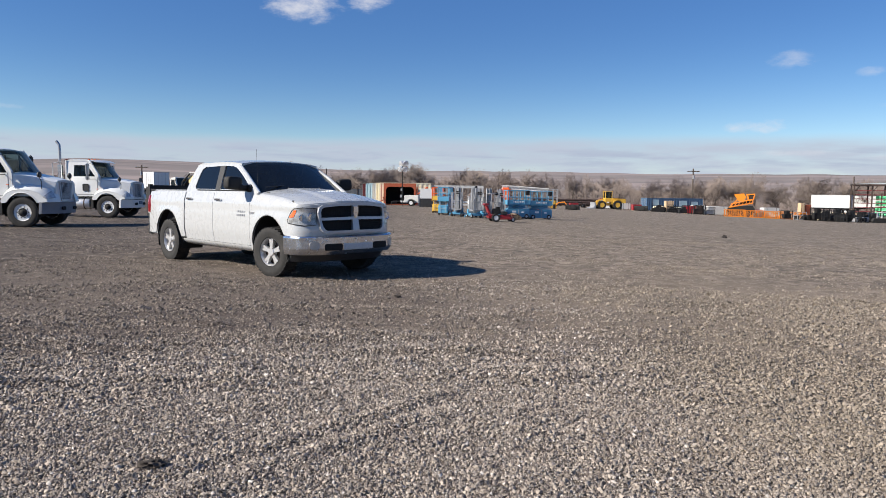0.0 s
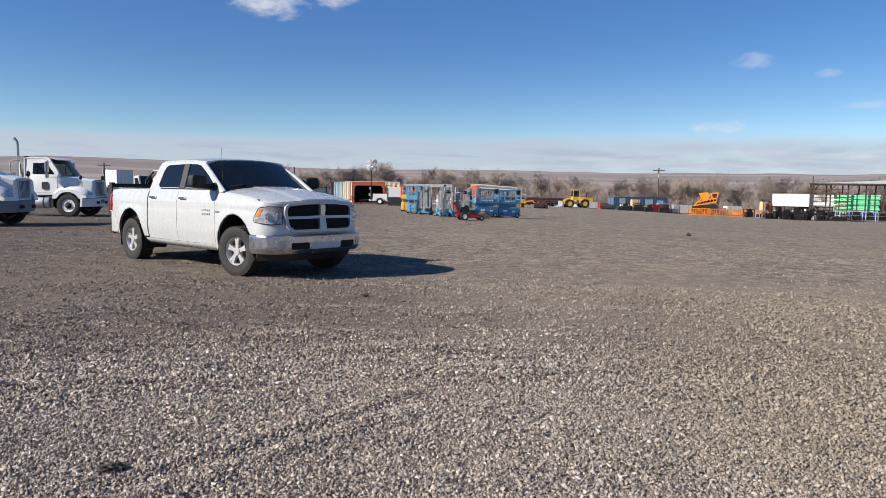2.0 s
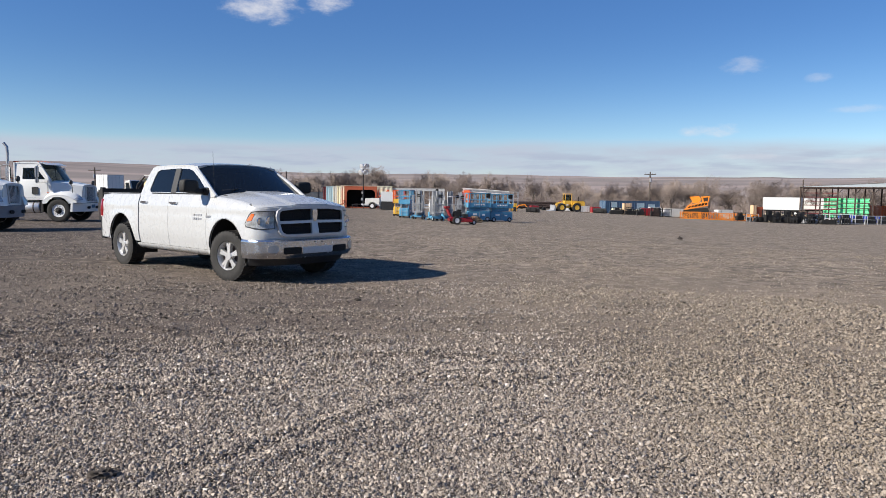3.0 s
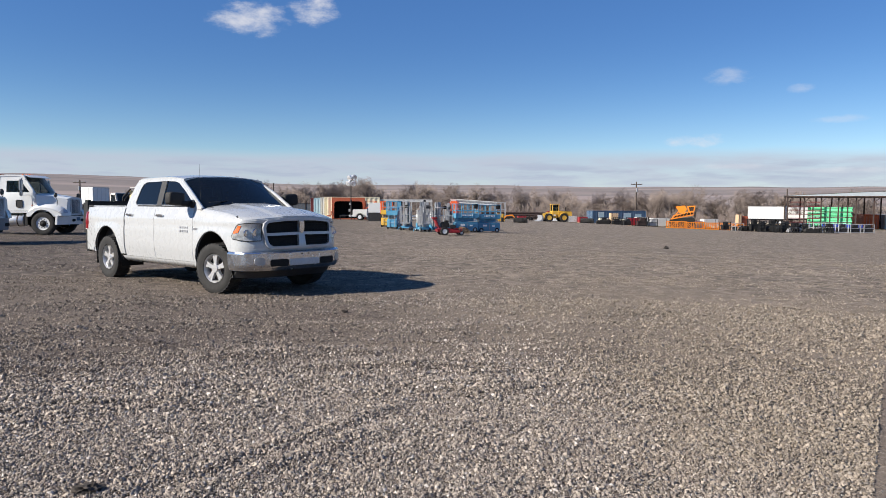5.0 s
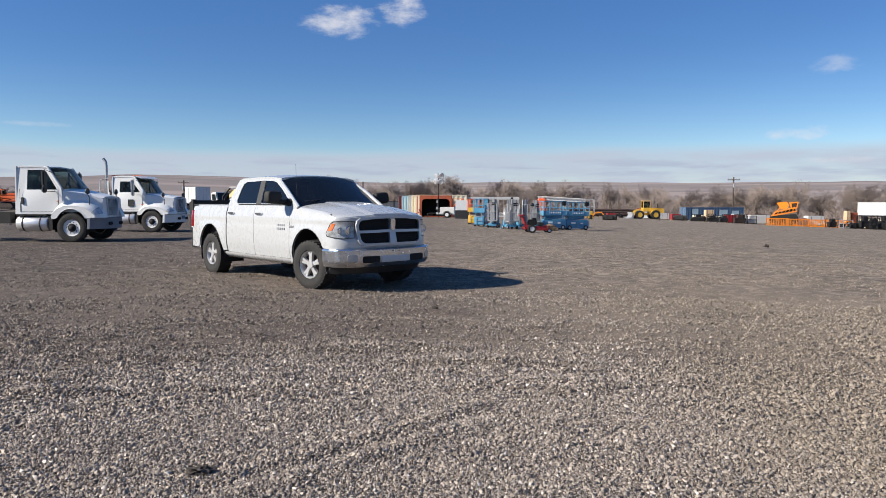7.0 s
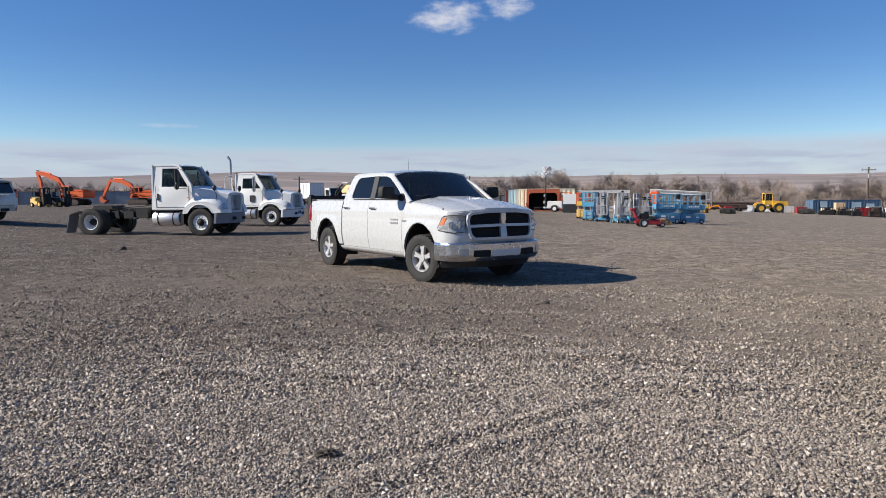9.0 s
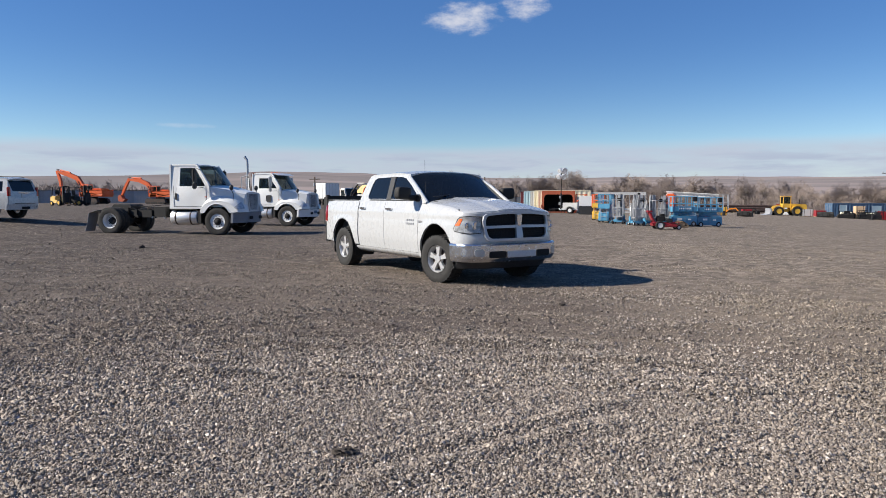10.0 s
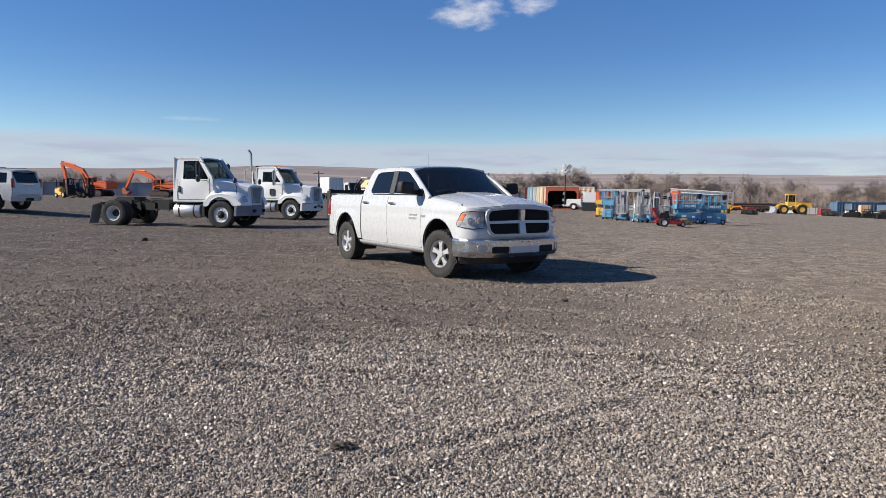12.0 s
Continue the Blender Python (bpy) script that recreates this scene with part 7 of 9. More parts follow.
def build_excavator(x, y, turn, scale_, boom_pts, stick_pts):
    t = thing("excavator", "orange tracked excavator with boom resting low", "excavator", x, y, turn, "orange excavators")
    t.matrix_basis = t.matrix_basis @ Matrix.Scale(scale_, 4)
    for s in (-1, 1):
        bm = bmesh.new()
        prism(bm, [(-1.9, 0.35), (-1.7, 0.75), (-1.3, 0.88), (1.3, 0.88), (1.7, 0.75), (1.9, 0.35), (1.6, 0.04), (-1.6, 0.04)], s * 1.15 - 0.3, s * 1.15 + 0.3)
        tr = part("track", bm, M["dark_steel"], t, "dark steel crawler track")
        for xx in steps(-1.5, 1.5, 7):
            bm = bmesh.new()
            lathe(bm, [(0.16, -0.32), (0.16, 0.32)], 12, centre=(xx, s * 1.15, 0.22))
            part("roller", bm, M["black"], tr)
        bm = bmesh.new()
        for xx in steps(-1.5, 1.5, 16):
            box(bm, (xx, s * 1.15, 0.90), (0.10, 0.62, 0.05))
        part("track_pad", bm, M["dark_steel"], tr)
    part("turntable", bar([(0, 0, 0.6), (0, 0, 1.1)], r=0.7, seg=20), M["black"], t)
    bm = bmesh.new()
    prism(bm, [(-2.6, 1.12), (-2.7, 1.5), (-2.6, 2.1), (-1.0, 2.15), (0.6, 2.05), (1.1, 1.6), (1.15, 1.12)], -1.25, 1.25)
    bmesh.ops.bevel(bm, geom=list(bm.edges), offset=0.08, segments=2, affect="EDGES")
    part("upper_body", bm, M["orange"], t)
    part("engine_hood", boxes(((-1.5, 0.2, 2.25), (1.6, 1.7, 0.22)), bevel=0.06), M["orange"], t)
    part("body_stripe", boxes(((-0.8, -1.262, 1.6), (2.4, 0.02, 0.2))), M["decal"], t)
    bm = bmesh.new()
    for yy in (0.3, 1.22):
        tube(bm, [(-0.2, yy, 1.2), (-0.2, yy, 2.85), (1.0, yy, 2.9), (1.35, yy, 1.9), (1.3, yy, 1.2)], 0.06, 6)
    box(bm, (0.4, 0.76, 2.92), (1.35, 1.0, 0.08), bevel=0.02)
    box(bm, (0.5, 0.76, 1.5), (1.5, 0.98, 0.7), bevel=0.04)
    cb = part("cab", bm, M["orange"], t)
    part("cab_glass", boxes(((0.45, 1.23, 2.3), (1.2, 0.012, 0.95)), ((0.45, 0.29, 2.3), (1.2, 0.012, 0.95)), ((-0.2, 0.76, 2.3), (0.012, 0.9, 0.95))), M["glass"], cb, flat=True)
    part("boom", plated(boom_pts, (0.42, 0.70, 0.62, 0.34), 0.46), M["orange"], t, "orange bent boom")
    part("stick", plated(stick_pts, (0.36, 0.42, 0.24), 0.34), M["orange"], t)
    a, b = Vector(boom_pts[0]), Vector(boom_pts[1])
    for s in (-1, 1):
        rod_ = a.lerp(b, 0.85) + Vector((0, s * 0.28, -0.1))
        part("hydraulic_ram", bar([(1.15, s * 0.28, 1.25), Vector((1.15, s * 0.28, 1.25)).lerp(rod_, 0.6)], r=0.10, seg=8), M["orange"], t)
        part("ram_rod", bar([Vector((1.15, s * 0.28, 1.25)).lerp(rod_, 0.55), rod_], r=0.055, seg=8), M["dark_steel"], t)
    c, d = Vector(boom_pts[-1]), Vector(boom_pts[-2])
    part("hydraulic_ram", bar([c.lerp(d, 1.2) + Vector((0, 0, 0.36)), c.lerp(d, 0.2) + Vector((0, 0, 0.36))], r=0.11, seg=8), M["orange"], t)
    part("ram_rod", bar([c.lerp(d, 0.25) + Vector((0, 0, 0.36)), Vector(stick_pts[0]) + Vector((0.12, 0, 0.24))], r=0.06, seg=8), M["dark_steel"], t)
    e = Vector(stick_pts[-1])
    bm = bmesh.new()
    prism(bm, [(e.x + 0.2, e.z + 0.15), (e.x + 0.55, e.z - 0.35), (e.x + 0.35, e.z - 0.95), (e.x - 0.35, e.z - 1.05), (e.x - 0.9, e.z - 0.6), (e.x - 0.35, e.z - 0.5), (e.x - 0.1, e.z)], -0.45, 0.45)
    part("bucket", bm, M["rust"], t, "rusty digging bucket")
    return t


build_excavator(-75.5, 90.8, 180, 1.0, [(0.9, 0, 1.7), (2.6, 0, 3.9), (4.2, 0, 4.5), (6.0, 0, 4.9)], [(6.2, 0, 5.1), (5.7, 0, 3.6), (5.5, 0, 1.9)])
build_excavator(-67.3, 95.6, 180, 0.95, [(0.9, 0, 1.7), (2.3, 0, 3.3), (3.8, 0, 3.9), (5.6, 0, 4.0)], [(5.7, 0, 4.2), (6.6, 0, 2.6), (7.2, 0, 1.4)])


# ---- right-hand side of the yard ----
def build_loader(x, y, turn):
    """x forward; bucket in front."""
    t = thing("wheel_loader", "yellow wheel loader with grey bucket lowered", "loader", x, y, turn)
    for xx in (1.45, -1.45):
        for s in (-1, 1):
            plain_wheel(t, xx, s * 1.0, 0.78, 0.55, M["yellow"], 20, 0.045)
    bm = bmesh.new()
    prism(bm, [(-3.1, 0.85), (-3.1, 1.75), (-2.9, 1.95), (-0.6, 2.05), (-0.5, 1.0), (-0.8, 0.75)], -0.85, 0.85)
    bmesh.ops.bevel(bm, geom=list(bm.edges), offset=0.07, segments=2, affect="EDGES")
    part("engine_hood", bm, M["yellow"], t)
    part("front_frame", boxes(((1.2, 0, 1.05), (1.7, 0.9, 0.7)), ((0.2, 0, 0.9), (1.2, 0.6, 0.5)), bevel=0.05), M["yellow"], t)
    bm = bmesh.new()
    for s in (-1, 1):
        for xx in (-0.55, 0.65):
            tube(bm, [(xx, s * 0.6, 1.4), (xx, s * 0.6, 3.2)], 0.06, 6)
    box(bm, (0.05, 0, 3.27), (1.5, 1.45, 0.12), bevel=0.04)
    box(bm, (0.05, 0, 1.7), (1.3, 1.3, 0.7), bevel=0.04)
    cb = part("cab", bm, M["yellow"], t)
    part("cab_glass", boxes(((0.05, 0.62, 2.6), (1.1, 0.012, 1.1)), ((0.05, -0.62, 2.6), (1.1, 0.012, 1.1)), ((0.66, 0, 2.6), (0.012, 1.1, 1.1)), ((-0.56, 0, 2.6), (0.012, 1.1, 1.1))), M["glass"], cb, flat=True)
    part("exhaust", bar([(-2.0, 0.3, 2.0), (-2.0, 0.3, 2.75)], r=0.07, seg=8), M["black"], t)
    part("rear_grille", boxes(((-3.12, 0, 1.4), (0.06, 1.3, 0.9))), M["black"], t)
    for s in (-1, 1):
        part("lift_arm", bar([(0.9, s * 0.42, 1.8), (1.9, s * 0.42, 1.55), (2.7, s * 0.42, 0.6)], r=0.13, seg=4), M["yellow"], t)
        bm = bmesh.new()
        shell(bm, lambda a, v: (-1.45 + 0.95 * math.cos(a), s * (0.72 + 0.55 * v), 0.80 + 0.92 * math.sin(a)), steps(0.5, 2.7, 8), (0, 1), (0, 0, -0.04))
        part("mudguard", bm, M["yellow"], t)
    bm = bmesh.new()
    prism(bm, [(2.65, 0.25), (2.55, 0.9), (2.75, 1.25), (2.95, 1.2), (2.85, 0.8), (3.0, 0.35), (3.75, 0.12), (3.75, 0.06), (2.8, 0.08)], -1.3, 1.3)
    part("bucket", bm, M["grey"], t, "worn grey loading bucket")
    return t


build_loader(30.1, 127.4, 186)
container("site_container", "dark blue ribbed container with pale panels", 45.5, 138.5, 12, 12.2, M["container_blue"], group="site containers")
for k, (dx, wd_) in enumerate(((-4.4, 1.2), (-1.6, 1.1), (1.5, 1.6), (4.0, 1.4))):
    p_ = thing("leaning_hoarding", "pale grey-blue hoarding leaning on the blue container", "hoarding", 45.5 + dx * 0.978 + 0.33, 138.5 + dx * 0.208 - 1.55, 12, "panels by the container")
    part("board", boxes(((0, 0, 1.2), (wd_, 0.06, 2.0 - 0.3 * (k % 2))), ((0, 0.03, 0.1), (wd_ * 0.9, 0.05, 0.2)), bevel=0.01), M["pale_blue"], p_)
    part("border", bar([(-wd_ / 2, -0.02, 0.15), (-wd_ / 2, -0.02, 2.1), (wd_ / 2, -0.02, 2.1), (wd_ / 2, -0.02, 0.15)], r=0.03), M["light_grey"], p_)


def build_lattice_frame(x, y, turn, L, dense):
    t = thing("lattice_frame", "bright orange steel lattice frame lying on the ground", "steel frame", x, y, turn, "orange lattice frames")
    H, D = 1.08, 0.8
    for yy in (0, D):
        bm = boxes(((0, yy, 0.06), (L, 0.08, 0.12)), ((0, yy, H - 0.06), (L, 0.08, 0.12)))
        part("chord", bm, M["bright_orange"], t)
        for xx in steps(-L / 2 + 0.04, L / 2 - 0.04, dense):
            part("post", boxes(((xx, yy, H / 2), (0.09, 0.07, H - 0.12))), M["bright_orange"], t)
        for k, (a, b) in enumerate(zip(steps(-L / 2, L / 2, dense), steps(-L / 2, L / 2, dense)[1:])):
            part("brace", bar([(a, yy, 0.1 if k % 2 else H - 0.1), (b, yy, H - 0.1 if k % 2 else 0.1)], r=0.035), M["bright_orange"], t)
    bm = bmesh.new()
    for xx in steps(-L / 2, L / 2, 3):
        for zz in (0.06, H - 0.06):
            box(bm, (xx, D / 2, zz), (0.08, D, 0.08))
    part("tie", bm, M["bright_orange"], t)
    return t


for k, (xx, yy, L, d) in enumerate(((43.9, 104.2, 2.9, 4), (46.9, 104.2, 2.8, 3), (49.8, 104.1, 2.7, 4), (52.8, 104.3, 2.5, 3))):
    build_lattice_frame(xx, yy, -2 + 3 * (k % 2), L, d)


def build_hopper(x, y, turn):
    """Folded screening plant: x along its length, y to the back."""
    t = thing("screening_plant", "bright orange screening hopper on dark crawler base", "machine", x, y, turn)
    for yy in (-0.75, 0.75):
        bm = bmesh.new()
        prism(bm, [(-1.8, 0.35), (-1.6, 0.66), (1.6, 0.66), (1.8, 0.35), (1.6, 0.04), (-1.6, 0.04)], yy - 0.22, yy + 0.22)
        part("track", bm, M["dark_steel"], t)
    bm = bmesh.new()
    prism(bm, [(-2.0, 0.62), (-1.8, 1.35), (-0.9, 1.55), (1.7, 1.75), (2.0, 1.3), (2.0, 0.62)], -0.8, 0.8)
    part("base_frame", bm, M["black"], t)
    # folded conveyor: ladder frames that climb over the base
    for yy in (-0.78, 0.70):
        for (x0, z0), (x1, z1) in (((-1.55, 1.45), (1.75, 2.15)), ((-1.30, 1.95), (1.55, 2.75))):
            part("chord", bar([(x0, yy, z0), (x1, yy, z1)], r=0.09, seg=4), M["bright_orange"], t)
        for k in range(7):
            a_, b_ = k / 6, min(1.0, (k + 0.6) / 6)
            part("strut", bar([(-1.55 + 3.3 * a_, yy, 1.45 + 0.70 * a_), (-1.30 + 2.85 * b_, yy, 1.95 + 0.80 * b_)], r=0.05, seg=4), M["bright_orange"], t)
    bm = bmesh.new()
    prism(bm, [(-1.40, 1.62), (1.65, 2.28), (1.55, 2.60), (-1.30, 1.85)], -0.6, 0.6)
    part("conveyor_belt", bm, M["cavity"], t)
    # hopper wings folded upwards
    for yy in (-0.80, 0.62):
        bm = bmesh.new()
        prism(bm, [(-0.95, 3.45), (0.40, 3.62), (0.75, 3.00), (0.35, 2.50), (-0.30, 2.42)], yy, yy + 0.07)
        part("folded_flap", bm, M["bright_orange"], t, "folded orange hopper wing")
        bm = bmesh.new()
        sheet(bm, [(0.78, 3.50), (1.98, 3.62), (1.82, 2.62), (1.10, 2.45)], [[(1.00, 3.34), (1.80, 3.42), (1.70, 2.75), (1.18, 2.62)]], lambda p_, q_: (p_, yy, q_), lambda p_, q_: (p_, yy + 0.07, q_))
        part("wing_frame", bm, M["bright_orange"], t, flat=True)
    # dark block added to fill the wing opening as its shaded inside
    bm = bmesh.new()
    prism(bm, [(0.95, 3.36), (1.84, 3.46), (1.74, 2.72), (1.15, 2.60)], -0.68, 0.60)
    part("wing_shade_block", bm, M["dark_steel"], t)
    bm = bmesh.new()
    prism(bm, [(-0.85, 3.38), (-0.78, 3.44), (0.42, 2.60), (0.34, 2.54)], -0.72, 0.62)
    part("hopper_floor", bm, M["bright_orange"], t)
    part("leg", bar([(-1.75, -0.7, 1.3), (-0.45, -0.7, 2.75)], r=0.08, seg=4), M["bright_orange"], t)
    part("ram", bar([(-0.9, -0.5, 1.5), (0.2, -0.5, 2.6)], r=0.05, seg=8), M["steel"], t)
    return t


build_hopper(46.4, 108.6, -20)


# smaller implements: each builder makes one thing
def build_bucket(x, y, turn, material, word, s=1.0):
    t = thing("loader_bucket", word + " steel loader bucket lying on the ground", "bucket", x, y, turn, "loader attachments")
    bm = bmesh.new()
    prism(bm, [(0, 0), (-0.15, 0.5 * s), (0.05, 0.75 * s), (0.25, 0.72 * s), (0.2, 0.4 * s), (0.35, 0.12), (0.95, 0.05), (0.95, 0.0)], -0.95 * s, 0.95 * s)
    part("scoop", bm, material, t)
    for e in (-1, 1):
        bm = bmesh.new()
        prism(bm, [(0, 0), (-0.15, 0.5 * s), (0.05, 0.75 * s), (0.4, 0.6 * s), (0.95, 0.05), (0.95, 0)], e * 0.95 * s - 0.02, e * 0.95 * s + 0.02)
        part("cheek_plate", bm, material, t)
    part("coupler_plate", boxes(((-0.16, 0, 0.42 * s), (0.08, 1.1 * s, 0.5 * s)), ((-0.22, 0.35, 0.4 * s), (0.1, 0.08, 0.6 * s)), ((-0.22, -0.35, 0.4 * s), (0.1, 0.08, 0.6 * s))), M["black"], t)
    return t


def build_stillage(x, y, turn, material, word, w_=1.3, h=1.2, fill=None):
    t = thing("stillage", word, "stillage", x, y, turn, "yard stillages")
    for a in (-1, 1):
        for b in (-1, 1):
            part("post", boxes(((a * w_ / 2, b * 0.5, h / 2), (0.08, 0.08, h))), material, t)
    for zz in (0.12, h * 0.55, h - 0.05):
        part("rail", bar([(-w_ / 2, -0.5, zz), (w_ / 2, -0.5, zz), (w_ / 2, 0.5, zz), (-w_ / 2, 0.5, zz), (-w_ / 2, -0.5, zz)], r=0.03), material, t)
    if fill:
        part("load", boxes(((0, 0, h * 0.38), (w_ * 0.86, 0.85, h * 0.5)), ((w_ * 0.1, 0.05, h * 0.75), (w_ * 0.5, 0.6, h * 0.35)), bevel=0.05), fill, t)
    return t


def build_crate(x, y, turn, material, word, sx, sy, sz, name="crate", cat="crate"):
    t = thing(name, word, cat, x, y, turn, "stored goods")
    part("box", boxes(((0, 0, 0.10 + sz / 2), (sx, sy, sz)), bevel=0.03), material, t)
    for a in (-1, 0, 1):
        part("skid", boxes(((a * (sx / 2 - 0.08), 0, 0.05), (0.12, sy, 0.10))), M["wood"], t)
    for a in (-0.3, 0.3):
        part("strap", boxes(((a * sx, 0, 0.10 + sz / 2), (0.05, sy + 0.012, sz + 0.012))), M["dark_steel"], t)
    return t


def build_digger_arm(x, y, turn, material, word):
    t = thing("digger_attachment", word, "attachment", x, y, turn, "loader attachments")
    part("arm", bar([(-1.0, 0, 0.25), (-0.4, 0, 0.95), (0.5, 0, 1.05), (1.1, 0, 0.35)], r=0.12, seg=4), material, t)
    part("ram", bar([(-0.7, 0.2, 0.4), (0.4, 0.2, 1.2)], r=0.06, seg=8), M["dark_steel"], t)
    part("mount", boxes(((-1.0, 0, 0.35), (0.3, 0.9, 0.7)), bevel=0.03), M["black"], t)
    bm = bmesh.new()
    prism(bm, [(0.9, 0.5), (1.3, 0.4), (1.45, 0.0), (0.8, 0.0), (0.75, 0.2)], -0.35, 0.35)
    part("tool_head", bm, M["black"], t)
    return t


def build_tyre_pile(x, y, turn):
    t = thing("rubber_track", "black rubber crawler track coiled on the ground", "track", x, y, turn, "loader attachments")
    bm = bmesh.new()
    prism(bm, [(-1.3, 0.3), (-1.1, 0.62), (1.1, 0.62), (1.3, 0.3), (1.1, 0.02), (-1.1, 0.02)], -0.22, 0.22)
    part("belt", bm, M["rubber"], t)
    for xx in steps(-1.0, 1.0, 12):
        part("lug", boxes(((xx, 0, 0.64), (0.09, 0.44, 0.05))), M["rubber"], t)
    return t


GOODS = (
    ("bucket", 53.2, 100.6, 100, "black", 1.1), ("bucket", 56.4, 98.9, 80, "black", 1.2), ("bucket", 58.9, 97.6, 95, "grey", 1.0), ("bucket", 35.0, 123.2, 60, "black", 1.2),
    ("bucket", 38.7, 121.2, 110, "black", 1.2), ("bucket", 18.6, 100.4, 70, "black", 1.0), ("bucket", 41.0, 121.6, 85, "black", 1.1),
    ("arm", 52.6, 101.6, 10, "bright_orange", 1), ("arm", 54.6, 101.2, 25, "bright_orange", 1), ("arm", 55.5, 99.6, -15, "black", 1), ("arm", 57.6, 99.8, 30, "black", 1), ("arm", 60.0, 98.6, 0, "black", 1),
    ("arm", 42.5, 122.4, 0, "black", 1), ("arm", 17.2, 101.8, 0, "bright_orange", 1), ("arm", 25.6, 132.0, 15, "dark_steel", 1), ("arm", 28.1, 134.5, 0, "dark_steel", 1),
    ("track", 60.6, 96.2, 6, "", 1), ("track", 37.2, 120.6, 8, "", 1), ("track", 43.3, 121.0, 0, "", 1),
)
for kind_, gx, gy_, ga, mm, gs in GOODS:
    if kind_ == "bucket":
        build_bucket(gx, gy_, ga, M[mm], mm, gs)
    elif kind_ == "arm":
        build_digger_arm(gx, gy_, ga, M[mm], mm.replace("_", " ") + " hydraulic attachment standing in the yard")
    else:
        build_tyre_pile(gx, gy_, ga)


def build_fork_frame(x, y, turn, lean):
    t = thing("fork_frame", "black steel pallet fork frame for a loader", "fork frame", x, y, turn, "loader attachments")
    for xx in (-0.6, -0.2, 0.2, 0.6):
        part("upright", bar([(xx, lean * 0.1, 0.05), (xx, lean * 1.3, 1.35)], r=0.055, seg=4), M["black"], t)
    for k, zz in enumerate((0.12, 0.55, 0.95, 1.32)):
        part("cross_bar", bar([(-0.68, lean * zz, zz), (0.68, lean * zz, zz)], r=0.06, seg=4), M["black"], t)
    for xx in (-0.42, 0.42):
        part("tine", boxes(((xx, -0.55, 0.07), (0.13, 1.15, 0.07)), bevel=0.01), M["black"], t)
    part("hose_block", boxes(((0.15, lean * 0.7 + 0.05, 0.72), (0.4, 0.22, 0.24)), bevel=0.03), M["plastic"], t)
    return t


for fx_, fy_, fa_, fl_ in ((54.4, 98.6, 8, 0.1), (56.0, 97.4, -12, 0.3), (57.3, 98.4, 15, 0.0), (58.2, 96.8, -5, 0.45), (59.3, 97.9, 20, 0.2), (61.6, 95.8, -14, 0.5), (62.8, 95.4, 6, 0.3), (39.4, 119.4, 10, 0.2), (41.6, 119.0, -8, 0.4), (44.2, 118.6, 14, 0.1)):
    build_fork_frame(fx_, fy_, fa_, fl_)
STILL = ((53.9, 100.2, "black", "black", 1.3, 1.9), (55.2, 100.4, "black", "plastic", 1.2, 1.6), (56.6, 100.0, "black", "black", 1.5, 1.9), (58.4, 99.6, "black", "plastic", 1.6, 1.7), (59.8, 99.2, "black", "black", 1.6, 1.5), (61.0, 98.6, "black", "plastic", 1.4, 1.3), (37.6, 121.8, "black", "black", 1.5, 1.2), (39.6, 120.8, "black", "plastic", 1.5, 1.1), (42.6, 120.6, "black", "black", 1.5, 1.2), (44.6, 120.4, "black", "plastic", 1.4, 1.2), (46.8, 116.0, "black", "black", 1.4, 1.2), (41.0, 111.2, "black", "black", 1.5, 1.5), (51.9, 101.0, "grey", None, 1.3, 1.2), (50.9, 103.0, "black", "black", 1.2, 1.3), (61.6, 96.9, "light_grey", None, 1.5, 1.5), (63.4, 96.8, "light_grey", "black", 1.6, 1.5), (65.3, 96.7, "light_grey", "plastic", 1.5, 1.4),
         (67.1, 96.6, "grey", "black", 1.6, 1.3), (69.0, 96.4, "grey", "plastic", 1.6, 1.3), (40.0, 109.3, "black", "dark_steel", 1.5, 1.4), (42.0, 109.8, "black", "grey", 1.4, 1.3), (38.6, 112.0, "black", "plastic", 1.4, 1.2))
for sx_, sy_, mm, fm, sw_, sh_ in STILL:
    build_stillage(sx_, sy_, 3, M[mm], mm.replace("_", " ") + " steel stillage" + (" holding dark parts" if fm else " standing empty"), sw_, sh_, M[fm] if fm else None)
